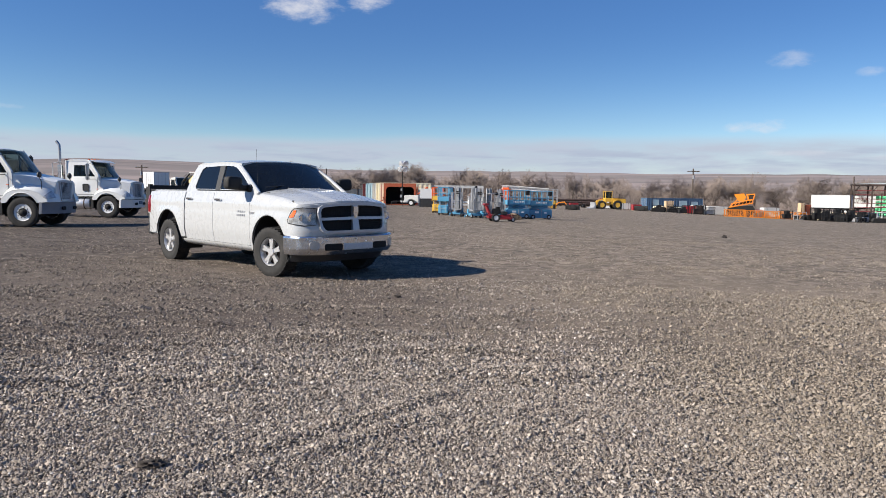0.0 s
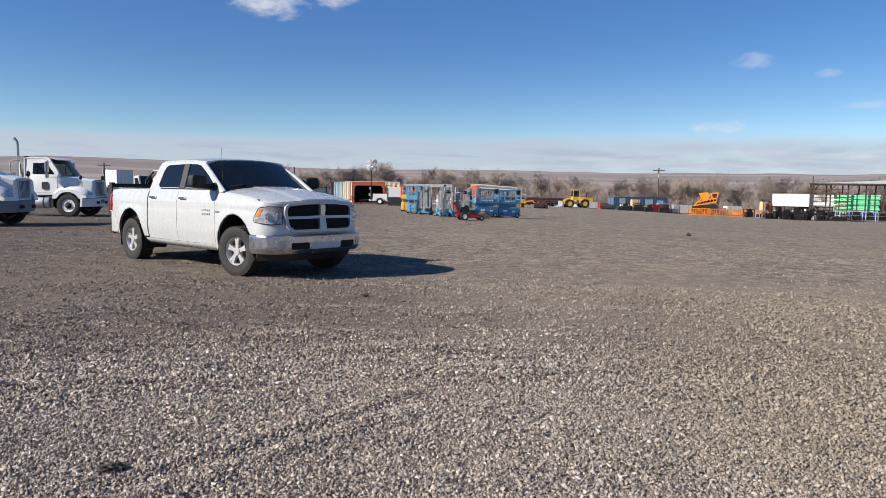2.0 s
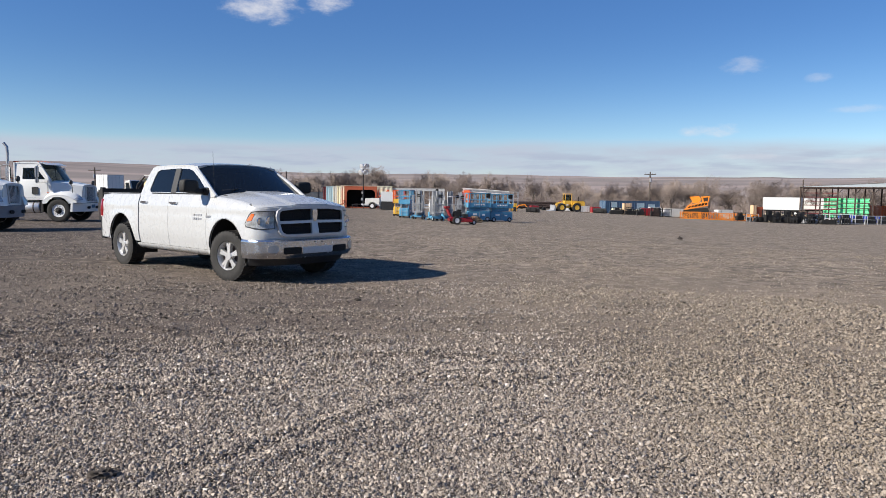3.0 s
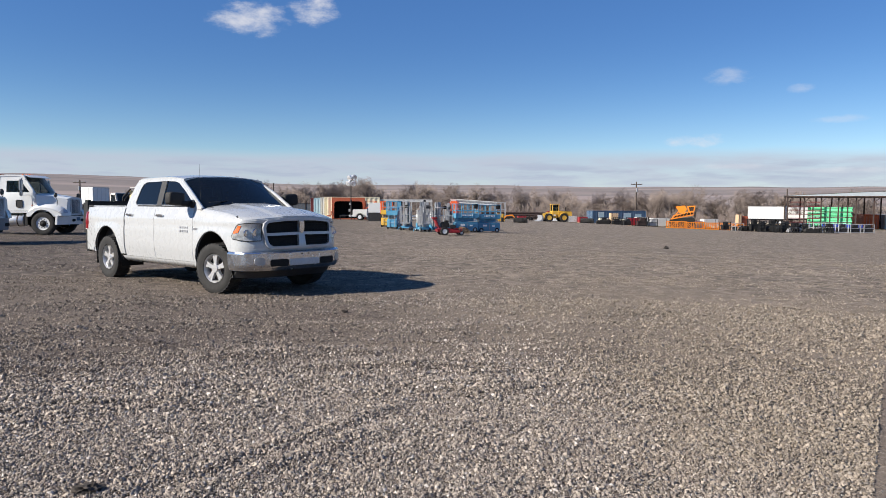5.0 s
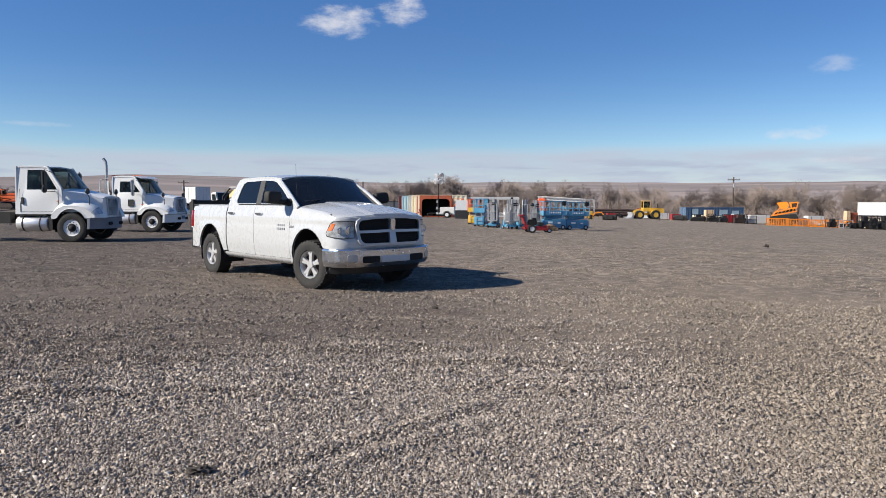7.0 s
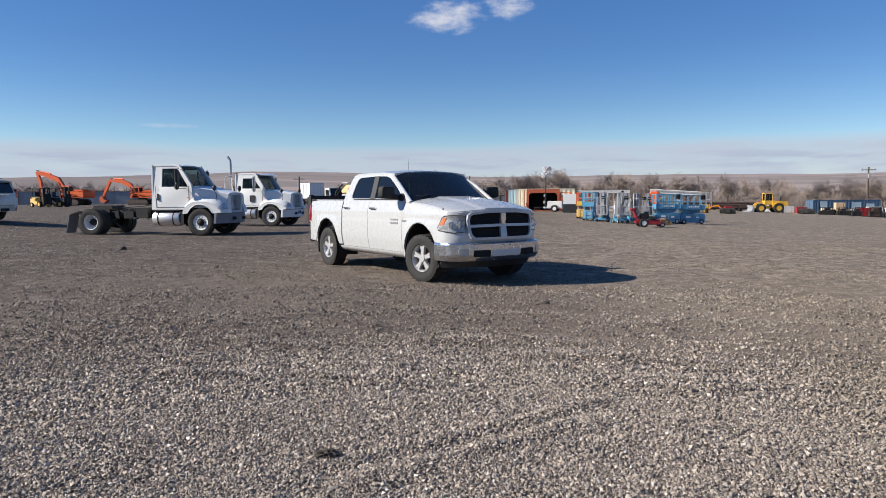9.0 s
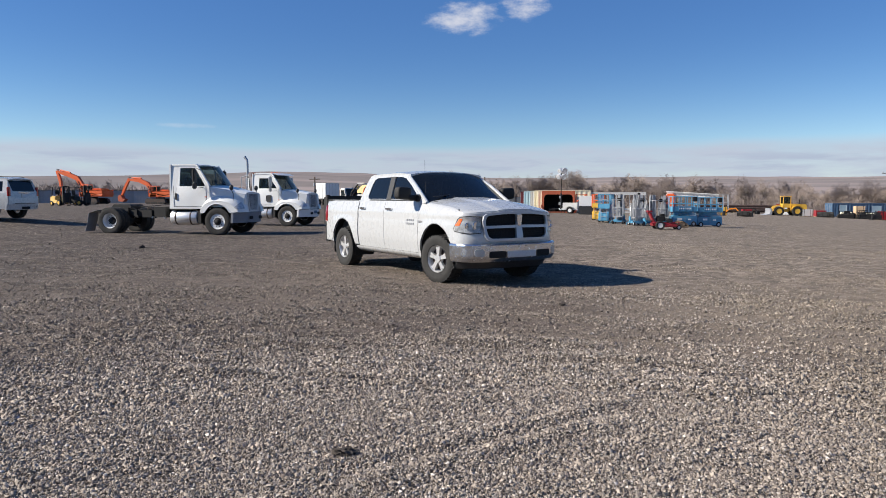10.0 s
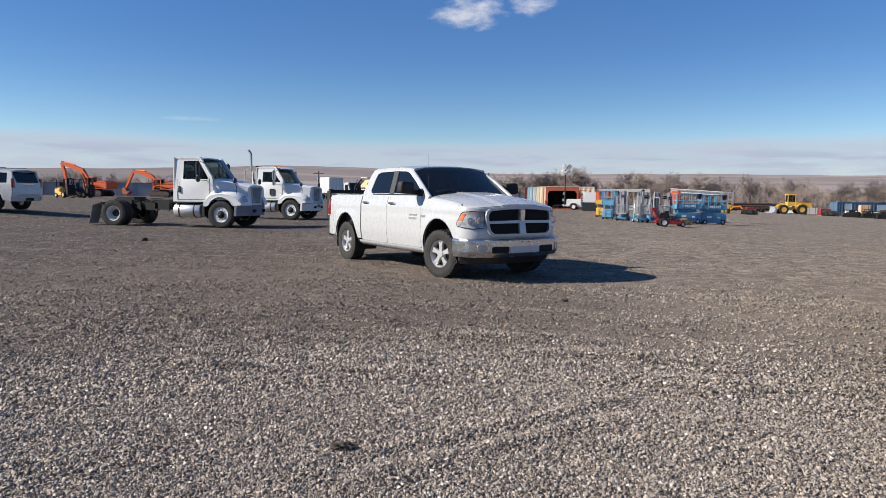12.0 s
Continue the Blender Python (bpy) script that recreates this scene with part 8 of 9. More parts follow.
CRATES = ((54.0, 104.9, "tan", "tan wooden board crate", 0.6, 0.9, 2.4), (55.1, 105.4, "rust", "rusty steel box with open lid", 0.9, 0.9, 2.2), (51.2, 113.2, "red", "red equipment box", 1.3, 0.9, 1.1), (53.6, 114.2, "dull_white", "white covered machine", 2.6, 1.4, 1.5), (42.6, 116.4, "dull_white", "white plastic tank", 2.0, 1.2, 1.4), (50.0, 116.8, "light_grey", "light grey covered goods", 2.6, 1.4, 1.5), (46.0, 118.5, "pale_cream", "cream cloth-covered goods", 2.0, 1.2, 1.3), (39.4, 121.5, "tan", "tan upright crate among implements", 1.4, 0.9, 1.9), (39.0, 124.6, "pale_cream", "cream cloth-covered goods", 2.6, 1.2, 0.9),
          (41.9, 125.0, "pale_cream", "cream cloth-covered goods", 2.2, 1.2, 0.8), (35.0, 126.0, "red", "red plastic tank", 1.6, 1.1, 1.0), (33.2, 127.0, "dull_white", "white plastic tank", 1.6, 1.1, 1.1), (48.6, 110.6, "red", "red equipment box", 0.9, 0.9, 1.3),
          (50.4, 111.4, "dull_white", "white equipment box", 2.4, 1.2, 1.0), (57.6, 104.4, "pale_cream", "cream stacked boards", 3.4, 1.3, 1.2), (61.2, 104.6, "tan", "tan stacked boards", 3.4, 1.3, 1.1), (16.2, 103.4, "yellow", "yellow equipment box", 1.1, 0.9, 1.1), (19.3, 103.0, "red", "red equipment box", 1.2, 0.9, 0.9),
          (44.4, 113.0, "dull_white", "white covered car-sized goods", 3.0, 1.6, 1.3), (40.6, 114.5, "red", "pink-red faded machine cover", 1.6, 1.2, 1.2), (47.5, 114.5, "light_grey", "light grey covered goods", 3.2, 1.6, 1.2), (64.0, 104.6, "container_blue", "deep blue plastic bin", 2.6, 1.2, 1.1), (69.2, 104.2, "cobalt", "bright blue plastic bin", 3.4, 1.2, 1.1), (72.2, 104.0, "cobalt", "bright blue plastic bin", 2.4, 1.2, 1.0))
M["cobalt"] = paint("cobalt_plastic", (0.02, 0.06, 0.42), 0.4, 0, 0.1, 2.0)
for cx_, cy_, mm, word_, a_, b_, c2_ in CRATES:
    build_crate(cx_, cy_, 4, M[mm], word_ + " stored in the yard", a_, b_, c2_)

t_ = thing("tool_store", "small white ribbed tool store with red roof edge", "container", 32.0, 136.3, -12)
part("wall", boxes(((0, 0, 0.95), (2.7, 1.9, 1.75)), bevel=0.02), M["truck_white"], t_)
part("roof", boxes(((0, 0, 1.91), (2.8, 2.0, 0.16)), bevel=0.02), M["red"], t_, "red steel roof edge")
for q_ in range(9):
    part("rib", boxes(((-1.2 + 0.3 * q_, -0.975, 0.95), (0.07, 0.05, 1.7))), M["truck_white"], t_)
part("skid", boxes(((0, 0, 0.05), (2.6, 1.7, 0.12))), M["dark_steel"], t_)

for k, (xx, yy) in enumerate(((23.0, 140.0), (25.5, 141.5))):
    t_ = thing("pipe_stack", "dark brown steel pipes stacked on bearers", "pipe stack", xx + 1.0, yy, 4)
    for r_ in range(3):
        for q_ in range(4 - r_):
            part("pipe", bar([(-6, 0.5 * q_ + 0.25 * r_, 0.45 + 0.42 * r_), (6, 0.5 * q_ + 0.25 * r_, 0.45 + 0.42 * r_)], r=0.24, seg=10), M["dark_steel"], t_)
    for a in (-4, 0, 4):
        part("bearer", boxes(((a, 0.7, 0.1), (0.2, 2.2, 0.2))), M["wood"], t_)


def build_shed(x, y, turn):
    """Open pole shed: x along the front, y to the back."""
    t = thing("pole_shed", "open steel pole shed with pale tin roof", "shed", x, y, turn)
    L, D, H = 26.0, 11.0, 5.6
    for xx in steps(0, L, 10):
        for yy in (0, D):
            part("post", boxes(((xx, yy, H / 2), (0.22, 0.22, H))), M["dark_steel"], t)
        part("rafter", boxes(((xx, D / 2, H + 0.15), (0.16, D, 0.3)), ), M["dark_steel"], t)
        bm = bmesh.new()
        tube(bm, [(xx, 0, H - 1.0), (xx + 0.9, 0, H)], 0.05, 6)
        part("knee_brace", bm, M["dark_steel"], t)
    part("front_beam", boxes(((L / 2, 0, H), (L + 0.4, 0.2, 0.35))), M["dark_steel"], t)
    part("rear_beam", boxes(((L / 2, D, H + 0.2), (L + 0.4, 0.2, 0.35))), M["dark_steel"], t)
    bm = bmesh.new()
    n = 110
    rows_ = grid(bm, lambda i, v: (-0.5 + (L + 1) * i / n, -0.7 + v * (D + 1.4), H + 0.22 + 0.70 * min(1, i / n * 2.0) * (1 - 0.2 * v) + (0.05 if i % 4 == 0 else 0)), range(n + 1), (0, 1))
    part("roof", bm, M["roof_tin"], t, "pale ribbed tin roof", flat=True)
    part("fascia", boxes(((L / 2, -0.72, H + 0.05), (L + 1, 0.05, 0.22))), M["dark_steel"], t)
    bm = bmesh.new()
    prism(bm, [(-0.5, H + 0.16), (L + 0.5, H + 0.16), (L + 0.5, H + 0.86), (L / 2, H + 0.86)], -0.70, -0.66)
    part("gable_cladding", bm, M["roof_tin"], t, "pale tin gable cladding")
    for zz in (1.2, 1.9, 2.6, 3.3, 4.0, 4.7):
        part("girt", boxes(((2.6, 0.18, zz), (5.3, 0.10, 0.12))), M["maroon"], t)
    return t


build_shed(69.0, 117.0, -28)


def build_pipe_rack(x, y, turn):
    t = thing("pipe_rack", "steel rack stacked full of light green pipes", "pipe rack", x, y, turn)
    for xx in (-2.6, 0, 2.6):
        for yy in (-1.0, 1.4):
            part("post", boxes(((xx, yy, 2.1), (0.14, 0.14, 4.2))), M["dark_steel"], t)
        for zz in (0.3, 1.2, 2.1, 3.0):
            part("arm", boxes(((xx, 0.2, zz), (0.12, 2.4, 0.12))), M["dark_steel"], t)
    for row, zz in enumerate((0.36, 1.26, 2.16, 3.06)):
        for r_ in range(3):
            for q_ in range(8):
                part("pipe", bar([(-3.4 + 0.15 * ((q_ * 7 + r_ * 3) % 4), -0.85 + 0.28 * q_, zz + 0.14 + 0.25 * r_), (3.4 - 0.12 * ((q_ * 5 + r_) % 4), -0.85 + 0.28 * q_, zz + 0.14 + 0.25 * r_)], r=0.125, seg=8), M["green"], t)
    return t


build_pipe_rack(75.7, 115.4, -32)
container("store_container", "orange-red container under the pole shed", 86.5, 121.5, 75, 6.06, M["orange"], group="site containers")
container("store_container", "off-white container beside the pole shed", 90.0, 121.0, 75, 6.06, M["dull_white"], group="site containers")
build_box_trailer("semi_trailer", "long white box semi-trailer parked behind the yard", 84.0, 150.5, 140, 7.6, 2.75, M["dull_white"], 1.25)
build_box_trailer("semi_trailer", "white box semi-trailer with dark rear opening", 94.0, 154.0, 140, 8.0, 2.6, M["dull_white"], 1.25)


# ---- fences, barriers, poles ----
def build_slat_fence(name, label, x0, y0, x1, y1, H, material, gap=0.0, step=0.28):
    f_ = thing(name, label, "fence", x0, y0)
    n = max(4, int(math.hypot(x1 - x0, y1 - y0) / step))
    base = f_.matrix_basis.translation.copy()
    a_ = math.atan2(y1 - y0, x1 - x0)
    me = bpy.data.meshes.new("slat")
    bm = boxes(((0, 0, H / 2), (step * (1 - gap), 0.04, H)))
    bm.to_mesh(me)
    bm.free()
    me.materials.append(material)
    for k in range(n):
        px_, py_ = x0 + (x1 - x0) * (k + 0.5) / n, y0 + (y1 - y0) * (k + 0.5) / n
        o = new("slat", me)
        o.parent = f_
        o.matrix_basis = pose(px_ - base.x, py_ - base.y, ground_z(px_, py_) - base.z, 0, 0, math.degrees(a_))
    for k in range(0, n + 1, 10):
        px_, py_ = x0 + (x1 - x0) * k / n, y0 + (y1 - y0) * k / n
        part("post", boxes(((px_ - base.x, py_ - base.y - 0.07, ground_z(px_, py_) - base.z + H / 2), (0.09, 0.09, H + 0.2))), M["dark_steel"], f_)
    bm = bmesh.new()
    pts = [(x0 + (x1 - x0) * k / n, y0 + (y1 - y0) * k / n) for k in range(0, n + 1, 5)]
    tube(bm, [(a - base.x, b - base.y - 0.04, ground_z(a, b) - base.z + H) for a, b in pts], 0.04, 6)
    part("top_rail", bm, M["dark_steel"], f_)
    return f_


build_slat_fence("slat_fence", "dark grey slatted yard fence", -24.2, 150.0, -16.6, 150.0, 2.1, M["slat_grey"], 0.06)
M["fence_panel"] = paint("grey_sheet_fence", (0.25, 0.27, 0.30), 0.55, 0.2, 0.12, 0.6, spread=0.10)
build_slat_fence("panel_fence", "grey corrugated panel fence behind the excavators", -112.0, 106.0, -62.0, 122.0, 2.4, M["fence_panel"], 0.02, 0.5)


def build_barrier(x, y, turn):
    t = thing("concrete_barrier", "tan concrete road barrier in a long row", "barrier", x, y, turn, "row of concrete barriers")
    bm = bmesh.new()
    prism(bm, [(-0.30, 0), (-0.30, 0.10), (-0.14, 0.35), (-0.09, 0.90), (0.09, 0.90), (0.14, 0.35), (0.30, 0.10), (0.30, 0)], -1.45, 1.45, "x")
    part("body", bm, M["tan"], t)
    for a in (-1, 1):
        part("lifting_loop", bar([(a * 0.8, 0, 0.88), (a * 0.8 + 0.1, 0, 1.05), (a * 0.8 + 0.2, 0, 0.88)], r=0.03), M["dull_white"], t)
    return t


bx0 = build_barrier(-38.0, 151.0, 0)
for k in range(1, 5):
    xx = -38.0 + 3.05 * k
    copy_thing(bx0, pose(xx, 151.0, ground_z(xx, 151.0), 0, 0, 0))


def build_rail_fence(x0, y0, x1, y1, n):
    f_ = thing("rail_fence", "thin dark steel rail fence along the yard edge", "fence", x0, y0)
    base = f_.matrix_basis.translation.copy()
    pts = [(x0 + (x1 - x0) * k / n, y0 + (y1 - y0) * k / n) for k in range(n + 1)]
    for a, b in pts:
        part("post", bar([(a - base.x, b - base.y, ground_z(a, b) - base.z), (a - base.x, b - base.y, ground_z(a, b) - base.z + 1.5)], r=0.05), M["rust"], f_)
    for zz in (0.75, 1.45):
        part("rail", bar([(a - base.x, b - base.y, ground_z(a, b) - base.z + zz) for a, b in pts], r=0.03), M["dark_steel"], f_)


build_rail_fence(-52.0, 149.0, -24.4, 149.0, 10)


def build_pole(x, y, H, arm):
    t = thing("utility_pole", "dark wooden utility pole" + (" with cross-arm" if arm else ""), "pole", x, y, 0, "utility poles")
    part("shaft", bar([(0, 0, 0), (0, 0, H)], r=0.15, seg=8), M["pole_wood"], t)
    if arm:
        part("cross_arm", boxes(((0, -0.1, H - 0.6), (2.6, 0.12, 0.16))), M["pole_wood"], t)
        for a in (-1.15, -0.5, 0.5, 1.15):
            part("insulator", bar([(a, -0.1, H - 0.52), (a, -0.1, H - 0.28)], r=0.06), M["grey"], t)
        part("transformer", bar([(0.0, -0.35, H - 2.2), (0.0, -0.35, H - 1.4)], r=0.22, seg=10), M["grey"], t)


build_pole(53.6, 150.0, 9.2, True)
build_pole(-65.0, 150.0, 6.0, True)
build_pole(-27.8, 165.0, 6.6, False)
build_pole(-88.0, 140.0, 7.2, True)
build_pole(100.0, 170.0, 8.5, False)

# far parked cars, pale roofs seen over the barriers
for k, (xx, yy, mm) in enumerate(((-50, 158, "dull_white"), (-46, 160, "light_grey"), (-43, 157, "dull_white"), (-40, 161, "tan"), (-36.5, 159, "light_grey"), (-47.5, 166, "dull_white"), (-42, 168, "maroon"))):
    t_ = thing("parked_car", mm.replace("_", " ") + " car parked far off beyond the barriers", "car", xx, yy, 12 * k, "far parked cars")
    bm = bmesh.new()
    prism(bm, [(-2.2, 0.4), (-2.2, 1.0), (-1.5, 1.05), (-1.0, 1.55), (0.5, 1.55), (1.1, 1.02), (2.1, 0.9), (2.2, 0.4)], -0.85, 0.85)
    bmesh.ops.bevel(bm, geom=list(bm.edges), offset=0.07, segments=2, affect="EDGES")
    part("body", bm, M[mm], t_)
    part("windows", boxes(((-0.25, 0, 1.28), (1.9, 1.74, 0.34)), bevel=0.1), M["dark_glass"], t_)
    for a in (-1.35, 1.35):
        for s in (-1, 1):
            plain_wheel(t_, a, s * 0.75, 0.33, 0.2, M["light_grey"], 10, 0.005)


# ---- bare winter trees ----
def tree_variant(seed, H, spread_):
    """Returns the wood mesh and the twig mesh of one cottonwood."""
    rng = random.Random(seed)
    bm = bmesh.new()
    tips = []

    def limb(p, d, length, r, level):
        n = 4 if level == 0 else (3 if level < 2 else 2)
        pts, radii, q, dd = [p], [r], p, d
        for i in range(n):
            dd = (dd + Vector((rng.uniform(-1, 1), rng.uniform(-1, 1), rng.uniform(-0.4, 0.8))) * 0.20).normalized()
            q = q + dd * (length / n)
            pts.append(q)
            radii.append(r * (1 - 0.6 * (i + 1) / n))
        tube(bm, pts, r, 5 if level < 2 else 3, radii)
        if level >= 2:
            tips.extend([(pts[-1], dd, length), (pts[-2], dd, length)])
        if level < 3:
            for k in range(rng.randint(4, 5) if level < 2 else 2):
                i = rng.randint(1 if level else 2, n)
                out = Vector((rng.uniform(-1, 1), rng.uniform(-1, 1), rng.uniform(-0.05, 0.75))).normalized()
                nd = (dd * 0.55 + out * spread_).normalized()
                limb(pts[i], nd, length * rng.uniform(0.55, 0.78), radii[i] * 0.66, level + 1)
    stems = rng.randint(1, 3)
    for k in range(stems):
        lean_ = Vector((rng.uniform(-0.35, 0.35), rng.uniform(-0.35, 0.35), 1)).normalized()
        limb(Vector((rng.uniform(-0.4, 0.4), rng.uniform(-0.4, 0.4), -0.2)), lean_, H * rng.uniform(0.36, 0.46), 0.26 * H / 10, 0)
    wood = bpy.data.meshes.new("trunk")
    bm.to_mesh(wood)
    bm.free()
    wood.materials.append(M["bark"])
    verts, faces = [], []
    for p, d, length in tips:
        for k in range(rng.randint(10, 13)):
            o = p + Vector((rng.gauss(0, 0.25), rng.gauss(0, 0.25), rng.gauss(0, 0.25)))
            e = (d * 0.7 + Vector((rng.uniform(-1, 1), rng.uniform(-1, 1), rng.uniform(-0.4, 1)))).normalized() * rng.uniform(0.45, 1.05)
            s = e.orthogonal().normalized() * 0.030
            i = len(verts)
            verts.extend([o - s, o + s, o + e])
            faces.append((i, i + 1, i + 2))
    crown = bpy.data.meshes.new("crown")
    crown.from_pydata(verts, [], faces)
    crown.materials.append(M["twig"])
    return wood, crown


VARIANTS = [tree_variant(11 + k, 10.0, 0.75 + 0.08 * (k % 3)) for k in range(6)]
tree_rng = random.Random(5)


def plant(x, y, k, s, turn):
    t = thing("cottonwood_tree", "bare grey-brown cottonwood tree with fine winter twigs", "tree", x, y, turn, "riverside trees")
    gz_ = ground_z(x, y) + country(x, y)
    t.matrix_basis = pose(x, y, gz_ - 0.05, 0, 0, turn) @ Matrix.Diagonal((s * tree_rng.uniform(0.9, 1.25), s * tree_rng.uniform(0.9, 1.25), s, 1))
    for nm, me in zip(("trunk", "crown"), VARIANTS[k]):
        o = new(nm, me)
        o.parent = t


# riverside belt, by bearing in degrees
b_ = -52.0
while b_ < 40.0:
    left = smooth(-b_, 12, 24)
    for row in range(3):
        d_ = tree_rng.uniform(172, 196) + 26 * row + 40 * left
        a_ = radians(b_ + tree_rng.uniform(-0.8, 0.8))
        s_ = tree_rng.uniform(0.66, 0.98) * (1 - 0.40 * left + 0.30 * smooth(-b_, 25, 34)) + 0.06 * row
        if tree_rng.random() < 0.75 - 0.22 * left:
            plant(d_ * math.sin(a_), d_ * math.cos(a_), tree_rng.randrange(6), s_, tree_rng.uniform(0, 360))
    b_ += 0.85
# the taller crowns that stand out
for bear, d_, s_, k in ((2.9, 178, 0.88, 0), (5.6, 176, 0.78, 3), (-5.2, 182, 0.80, 1), (18.5, 176, 0.84, 2), (19.6, 182, 0.88, 4), (27.2, 180, 0.86, 5), (30.5, 188, 0.82, 0), (-33.2, 150, 0.80, 2), (-2.5, 190, 0.74, 5), (14.0, 192, 0.78, 1), (23.0, 186, 0.82, 3)):
    plant(d_ * math.sin(radians(bear)), d_ * math.cos(radians(bear)), k, s_, bear * 31)


def build_brush():
    """Low scrub under and beyond the trees, too fine to count."""
    rng = np.random.default_rng(3)
    m_, per = 14500, 28
    bear = np.radians(np.where(rng.uniform(0, 1, m_) < 0.42, rng.uniform(-56, -24, m_), rng.uniform(-56, 42, m_)))
    far = rng.uniform(164, 285, m_) + 25 * (bear < -0.25) + 34 * (bear > 0.42)
    x, y = far * np.sin(bear), far * np.cos(bear)
    clump = np.array([noise.noise((a * 0.045, b * 0.045, 0)) + 0.6 * noise.noise((a * 0.16, b * 0.16, 3)) for a, b in zip(x, y)])
    h = np.clip(3.5 + 2.5 * clump + 1.3 * np.clip((-np.degrees(bear) - 24) / 8, 0, 1), 1.5, 6.0) * (1 - 0.22 * np.clip((-np.degrees(bear) - 12) / 8, 0, 1)) * (1 + 0.36 * np.clip((-np.degrees(bear) - 24) / 8, 0, 1))
    g = np.array([ground_z(a, b) + country(a, b) for a, b in zip(x, y)])
    n = m_ * per
    root = np.repeat(np.stack([x, y, g], 1), per, 0)
    tall = np.repeat(h, per)[:, None]
    way_ = rng.normal(0, 1, (n, 3)) * (0.42, 0.42, 0.25) + (0, 0, 0.95)
    way_ /= np.linalg.norm(way_, axis=1)[:, None]
    low_ = rng.uniform(0.0, 0.86, (n, 1))
    p = root + way_ * tall * low_ + rng.normal(0, 0.25, (n, 3)) * (1, 1, 0)
    e = (way_ * 0.8 + rng.normal(0, 0.55, (n, 3))) * np.minimum(tall, 3.0) * rng.uniform(0.14, 0.34, (n, 1))
    s = np.stack([rng.normal(0, 1, n), rng.normal(0, 1, n), np.zeros(n)], 1)
    s /= np.linalg.norm(s, axis=1)[:, None]
    v = np.stack([p - s * 0.052, p + s * 0.052, p + e], 1).reshape(-1, 3)
    me = bpy.data.meshes.new("brush")
    me.from_pydata(v.tolist(), [], np.arange(3 * n).reshape(-1, 3).tolist())
    me.materials.append(M["brush"])
    return tagged(new("riverside_brush", me), "dry tan winter scrub along the river belt", "scrub", kind="stuff")


build_brush()


# ---- loose gravel ----
def loose(x, y):
    """Share of the ground that loose stones cover: full near by, thin on the packed lanes."""
    d = math.hypot(x, y)
    patch = noise.noise((x * 0.30, y * 0.80, 7)) + 0.6 * noise.noise((x * 1.1, y * 2.4, 2)) + 0.4 * noise.noise((x * 4.0, y * 6.0, 1))
    lane = smooth(d + 1.2 * patch - 0.5 * (1 - smooth(x, -1.5, 0.8)), 5.4, 7.2) * (1 - smooth(x, 0.5, 4.0) * 0.30)
    cover = 1.0 - (0.70 + 0.15 * smooth(x, -1.0, 1.5) - 0.16 * (1 - smooth(x, -4.5, -1.5))) * lane + 1.0 * patch * lane
    cover += 0.35 * smooth(d, 12, 17) * max(0.0, patch)
    return min(1.0, max(0.17 - 0.12 * smooth(d, 10, 16), cover))


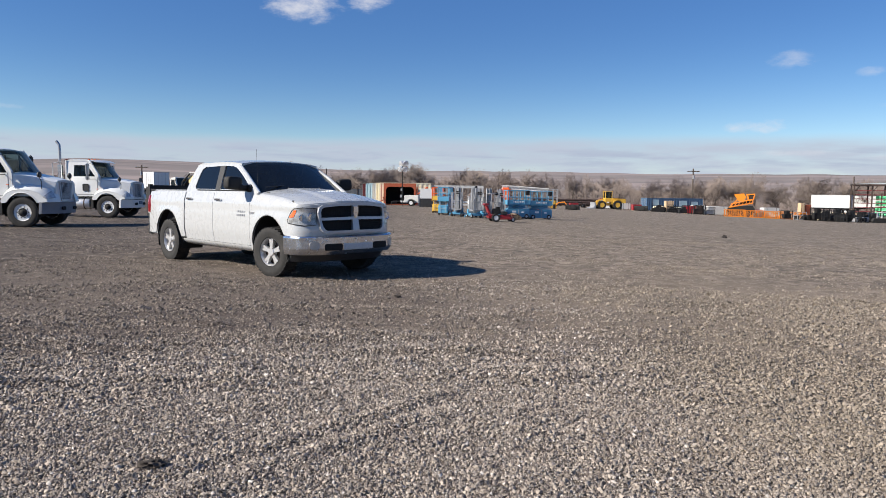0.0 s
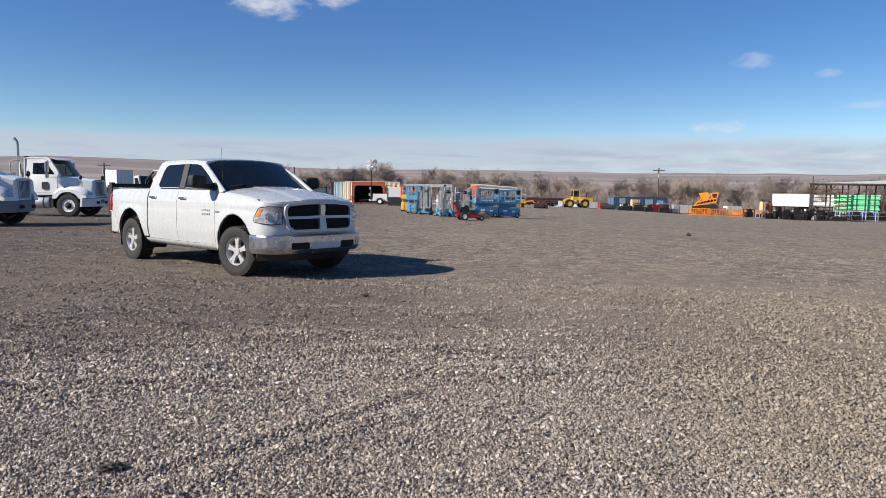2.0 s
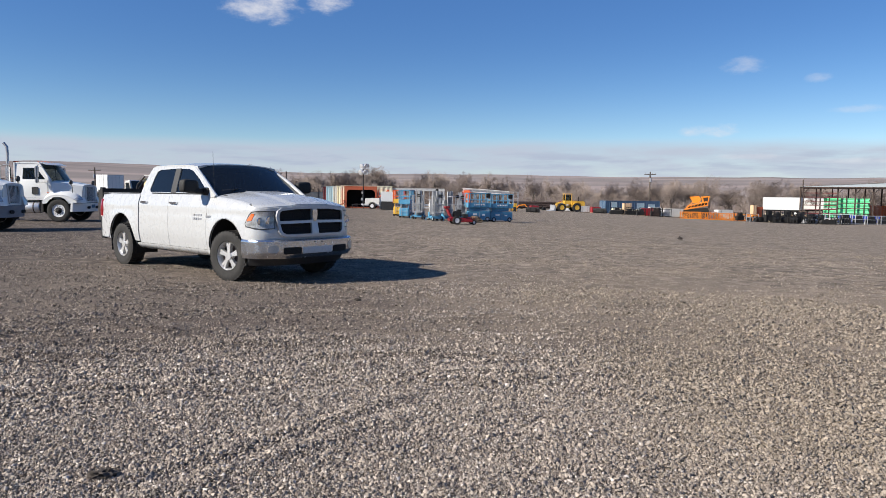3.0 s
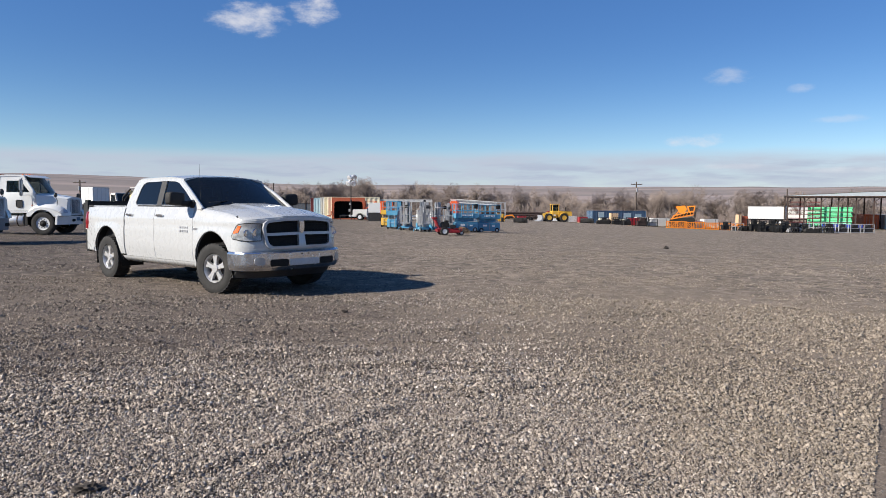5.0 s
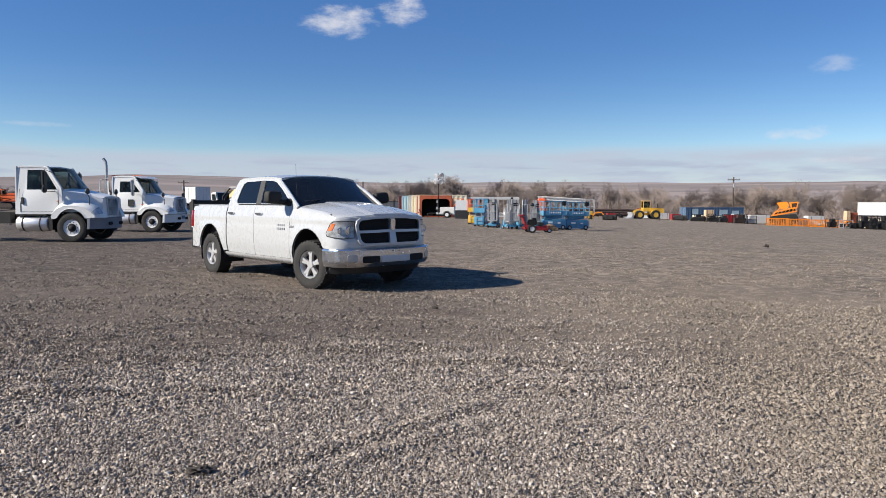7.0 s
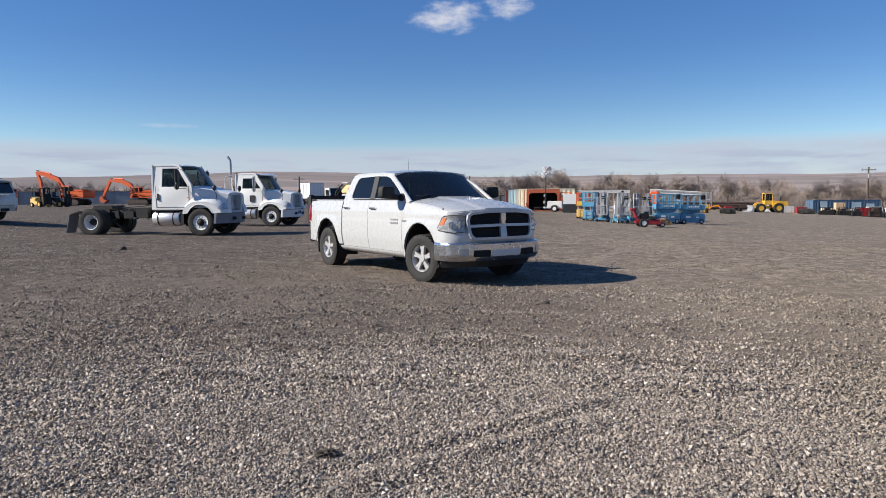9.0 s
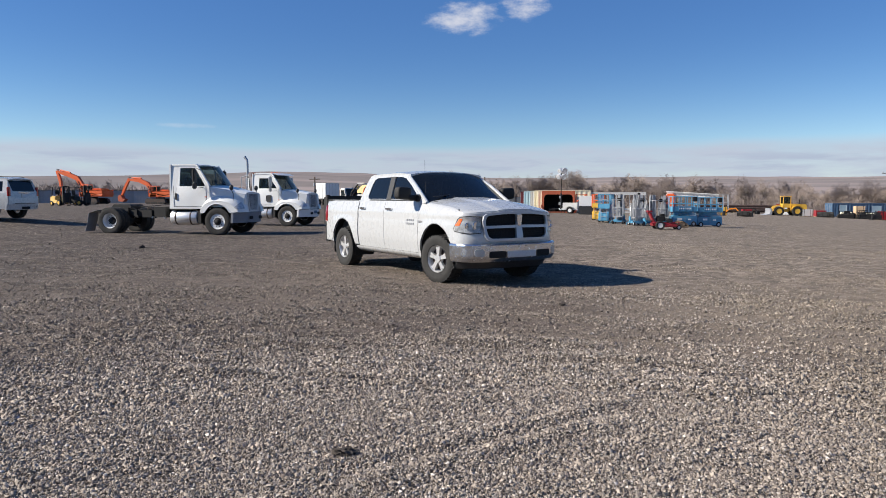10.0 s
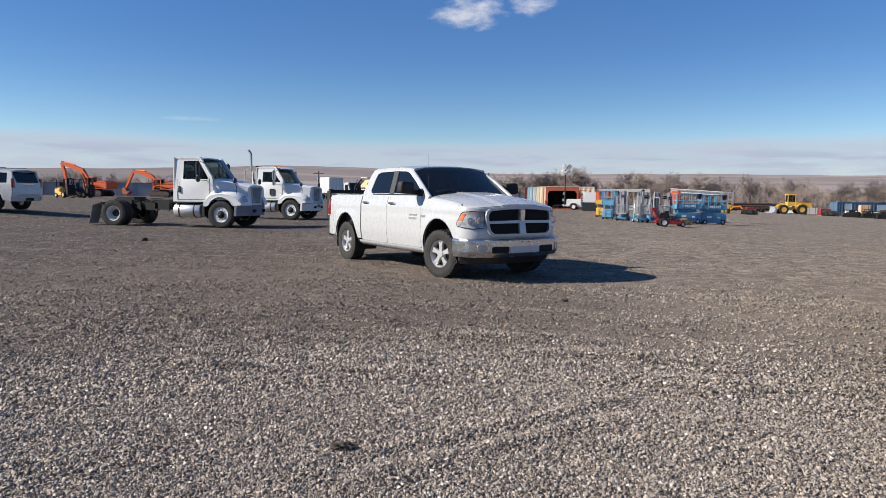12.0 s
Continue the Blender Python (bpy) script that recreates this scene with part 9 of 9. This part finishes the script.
def build_gravel():
    rng = np.random.default_rng(8)
    P, S = [], []
    for r0, r1, dens, size in ((3.02, 3.9, 13500, 0.0051), (3.9, 5.2, 10000, 0.0056), (5.2, 7.5, 4800, 0.0071), (7.5, 11.5, 2350, 0.0081), (11.5, 16.0, 680, 0.0076), (16.0, 26.0, 190, 0.0092), (26.0, 45.0, 25, 0.011)):
        lo, hi = radians(-51), radians(37.5)
        n = int((hi - lo) / 2 * (r1 * r1 - r0 * r0) * dens)
        r, a = np.sqrt(rng.uniform(r0 * r0, r1 * r1, n)), rng.uniform(lo, hi, n)
        x, y = r * np.sin(a), r * np.cos(a)
        thin = np.array([loose(u, v) for u, v in zip(x, y)])
        keep = rng.uniform(0, 1, n) < thin
        P.append(np.stack([x, y], 1)[keep])
        S.append(size * np.exp(np.clip(rng.normal(0, 0.34, n), -0.8, 0.85))[keep])
    P, S = np.concatenate(P), np.concatenate(S)
    n = len(P)
    Z = np.array([ground_z(a, b) + relief(a, b) for a, b in P])
    octa = np.array([(1, 0, 0), (0, 1, 0), (-1, 0, 0), (0, -1, 0), (0, 0, 1), (0, 0, -1)], float)
    tri = np.array([(0, 1, 4), (1, 2, 4), (2, 3, 4), (3, 0, 4), (1, 0, 5), (2, 1, 5), (3, 2, 5), (0, 3, 5)])
    v = octa[None] * rng.uniform(0.85, 1.25, (n, 6, 1)) + rng.normal(0, 0.17, (n, 6, 3))
    v *= np.stack([rng.uniform(0.8, 1.5, n), rng.uniform(0.7, 1.2, n), rng.uniform(0.9, 1.6, n)], 1)[:, None, :]
    q = rng.normal(0, 1, (n, 4))
    q[:, 1:3] *= 0.35
    q /= np.linalg.norm(q, axis=1)[:, None]
    w_, x_, y_, z_ = q.T
    R = np.stack([np.stack([1 - 2 * (y_ * y_ + z_ * z_), 2 * (x_ * y_ - w_ * z_), 2 * (x_ * z_ + w_ * y_)], 1), np.stack([2 * (x_ * y_ + w_ * z_), 1 - 2 * (x_ * x_ + z_ * z_), 2 * (y_ * z_ - w_ * x_)], 1),
                  np.stack([2 * (x_ * z_ - w_ * y_), 2 * (y_ * z_ + w_ * x_), 1 - 2 * (x_ * x_ + y_ * y_)], 1)], 1)
    v = np.einsum("nij,nkj->nki", R, v) * S[:, None, None]
    v += np.stack([P[:, 0], P[:, 1], Z + S * 0.68], 1)[:, None, :]
    # stones farther off keep their upper faces only
    near_ = np.hypot(P[:, 0], P[:, 1]) < 3.3
    base_ = (np.arange(n) * 6)[:, None, None]
    f = np.concatenate([(tri[None] + base_[near_]).reshape(-1, 3), (tri[None, :4] + base_[~near_]).reshape(-1, 3)])
    v[~near_, 5] = v[~near_, 4]
    me = bpy.data.meshes.new("gravel")
    me.vertices.add(n * 6)
    me.vertices.foreach_set("co", v.reshape(-1).astype(np.float32))
    me.loops.add(len(f) * 3)
    me.loops.foreach_set("vertex_index", f.reshape(-1).astype(np.int32))
    me.polygons.add(len(f))
    me.polygons.foreach_set("loop_start", (np.arange(len(f)) * 3).astype(np.int32))
    me.update(calc_edges=True)
    me.validate()
    me.polygons.foreach_set("use_smooth", np.ones(len(f), bool))
    me.materials.append(STONE)
    return tagged(new("loose_gravel", me), "loose crushed grey gravel strewn over the yard", "gravel", kind="stuff")


build_gravel()


def build_clod(x, y, turn, s, label):
    rng = random.Random(int(x * 100))
    bm = bmesh.new()
    bmesh.ops.create_icosphere(bm, subdivisions=3, radius=1)
    for v in bm.verts:
        k = 0.9 + 0.75 * noise.noise(v.co * 2.6 + Vector((x, y, 0))) + 0.55 * noise.noise(v.co * 6.5)
        v.co = Vector((v.co.x * 1.5, v.co.y * 0.9, v.co.z * 0.75)) * k * s
    ob = part("earth_clod", bm, M["clod"])
    ob.matrix_basis = pose(x, y, ground_z(x, y) + relief(x, y) + s * 0.36 + 0.006, 0, 0, turn)
    return tagged(ob, label, "clod")


build_clod(-1.52, 3.56, 12, 0.044, "dark flat clod of earth lying on gravel")
for cx_, cy_, s_ in ((-13.2, 17.6, 0.08), (12.6, 31.0, 0.12), (-0.6, 9.2, 0.03)):
    build_clod(cx_, cy_, cx_ * 20, s_, "dark clod of earth lying on gravel")
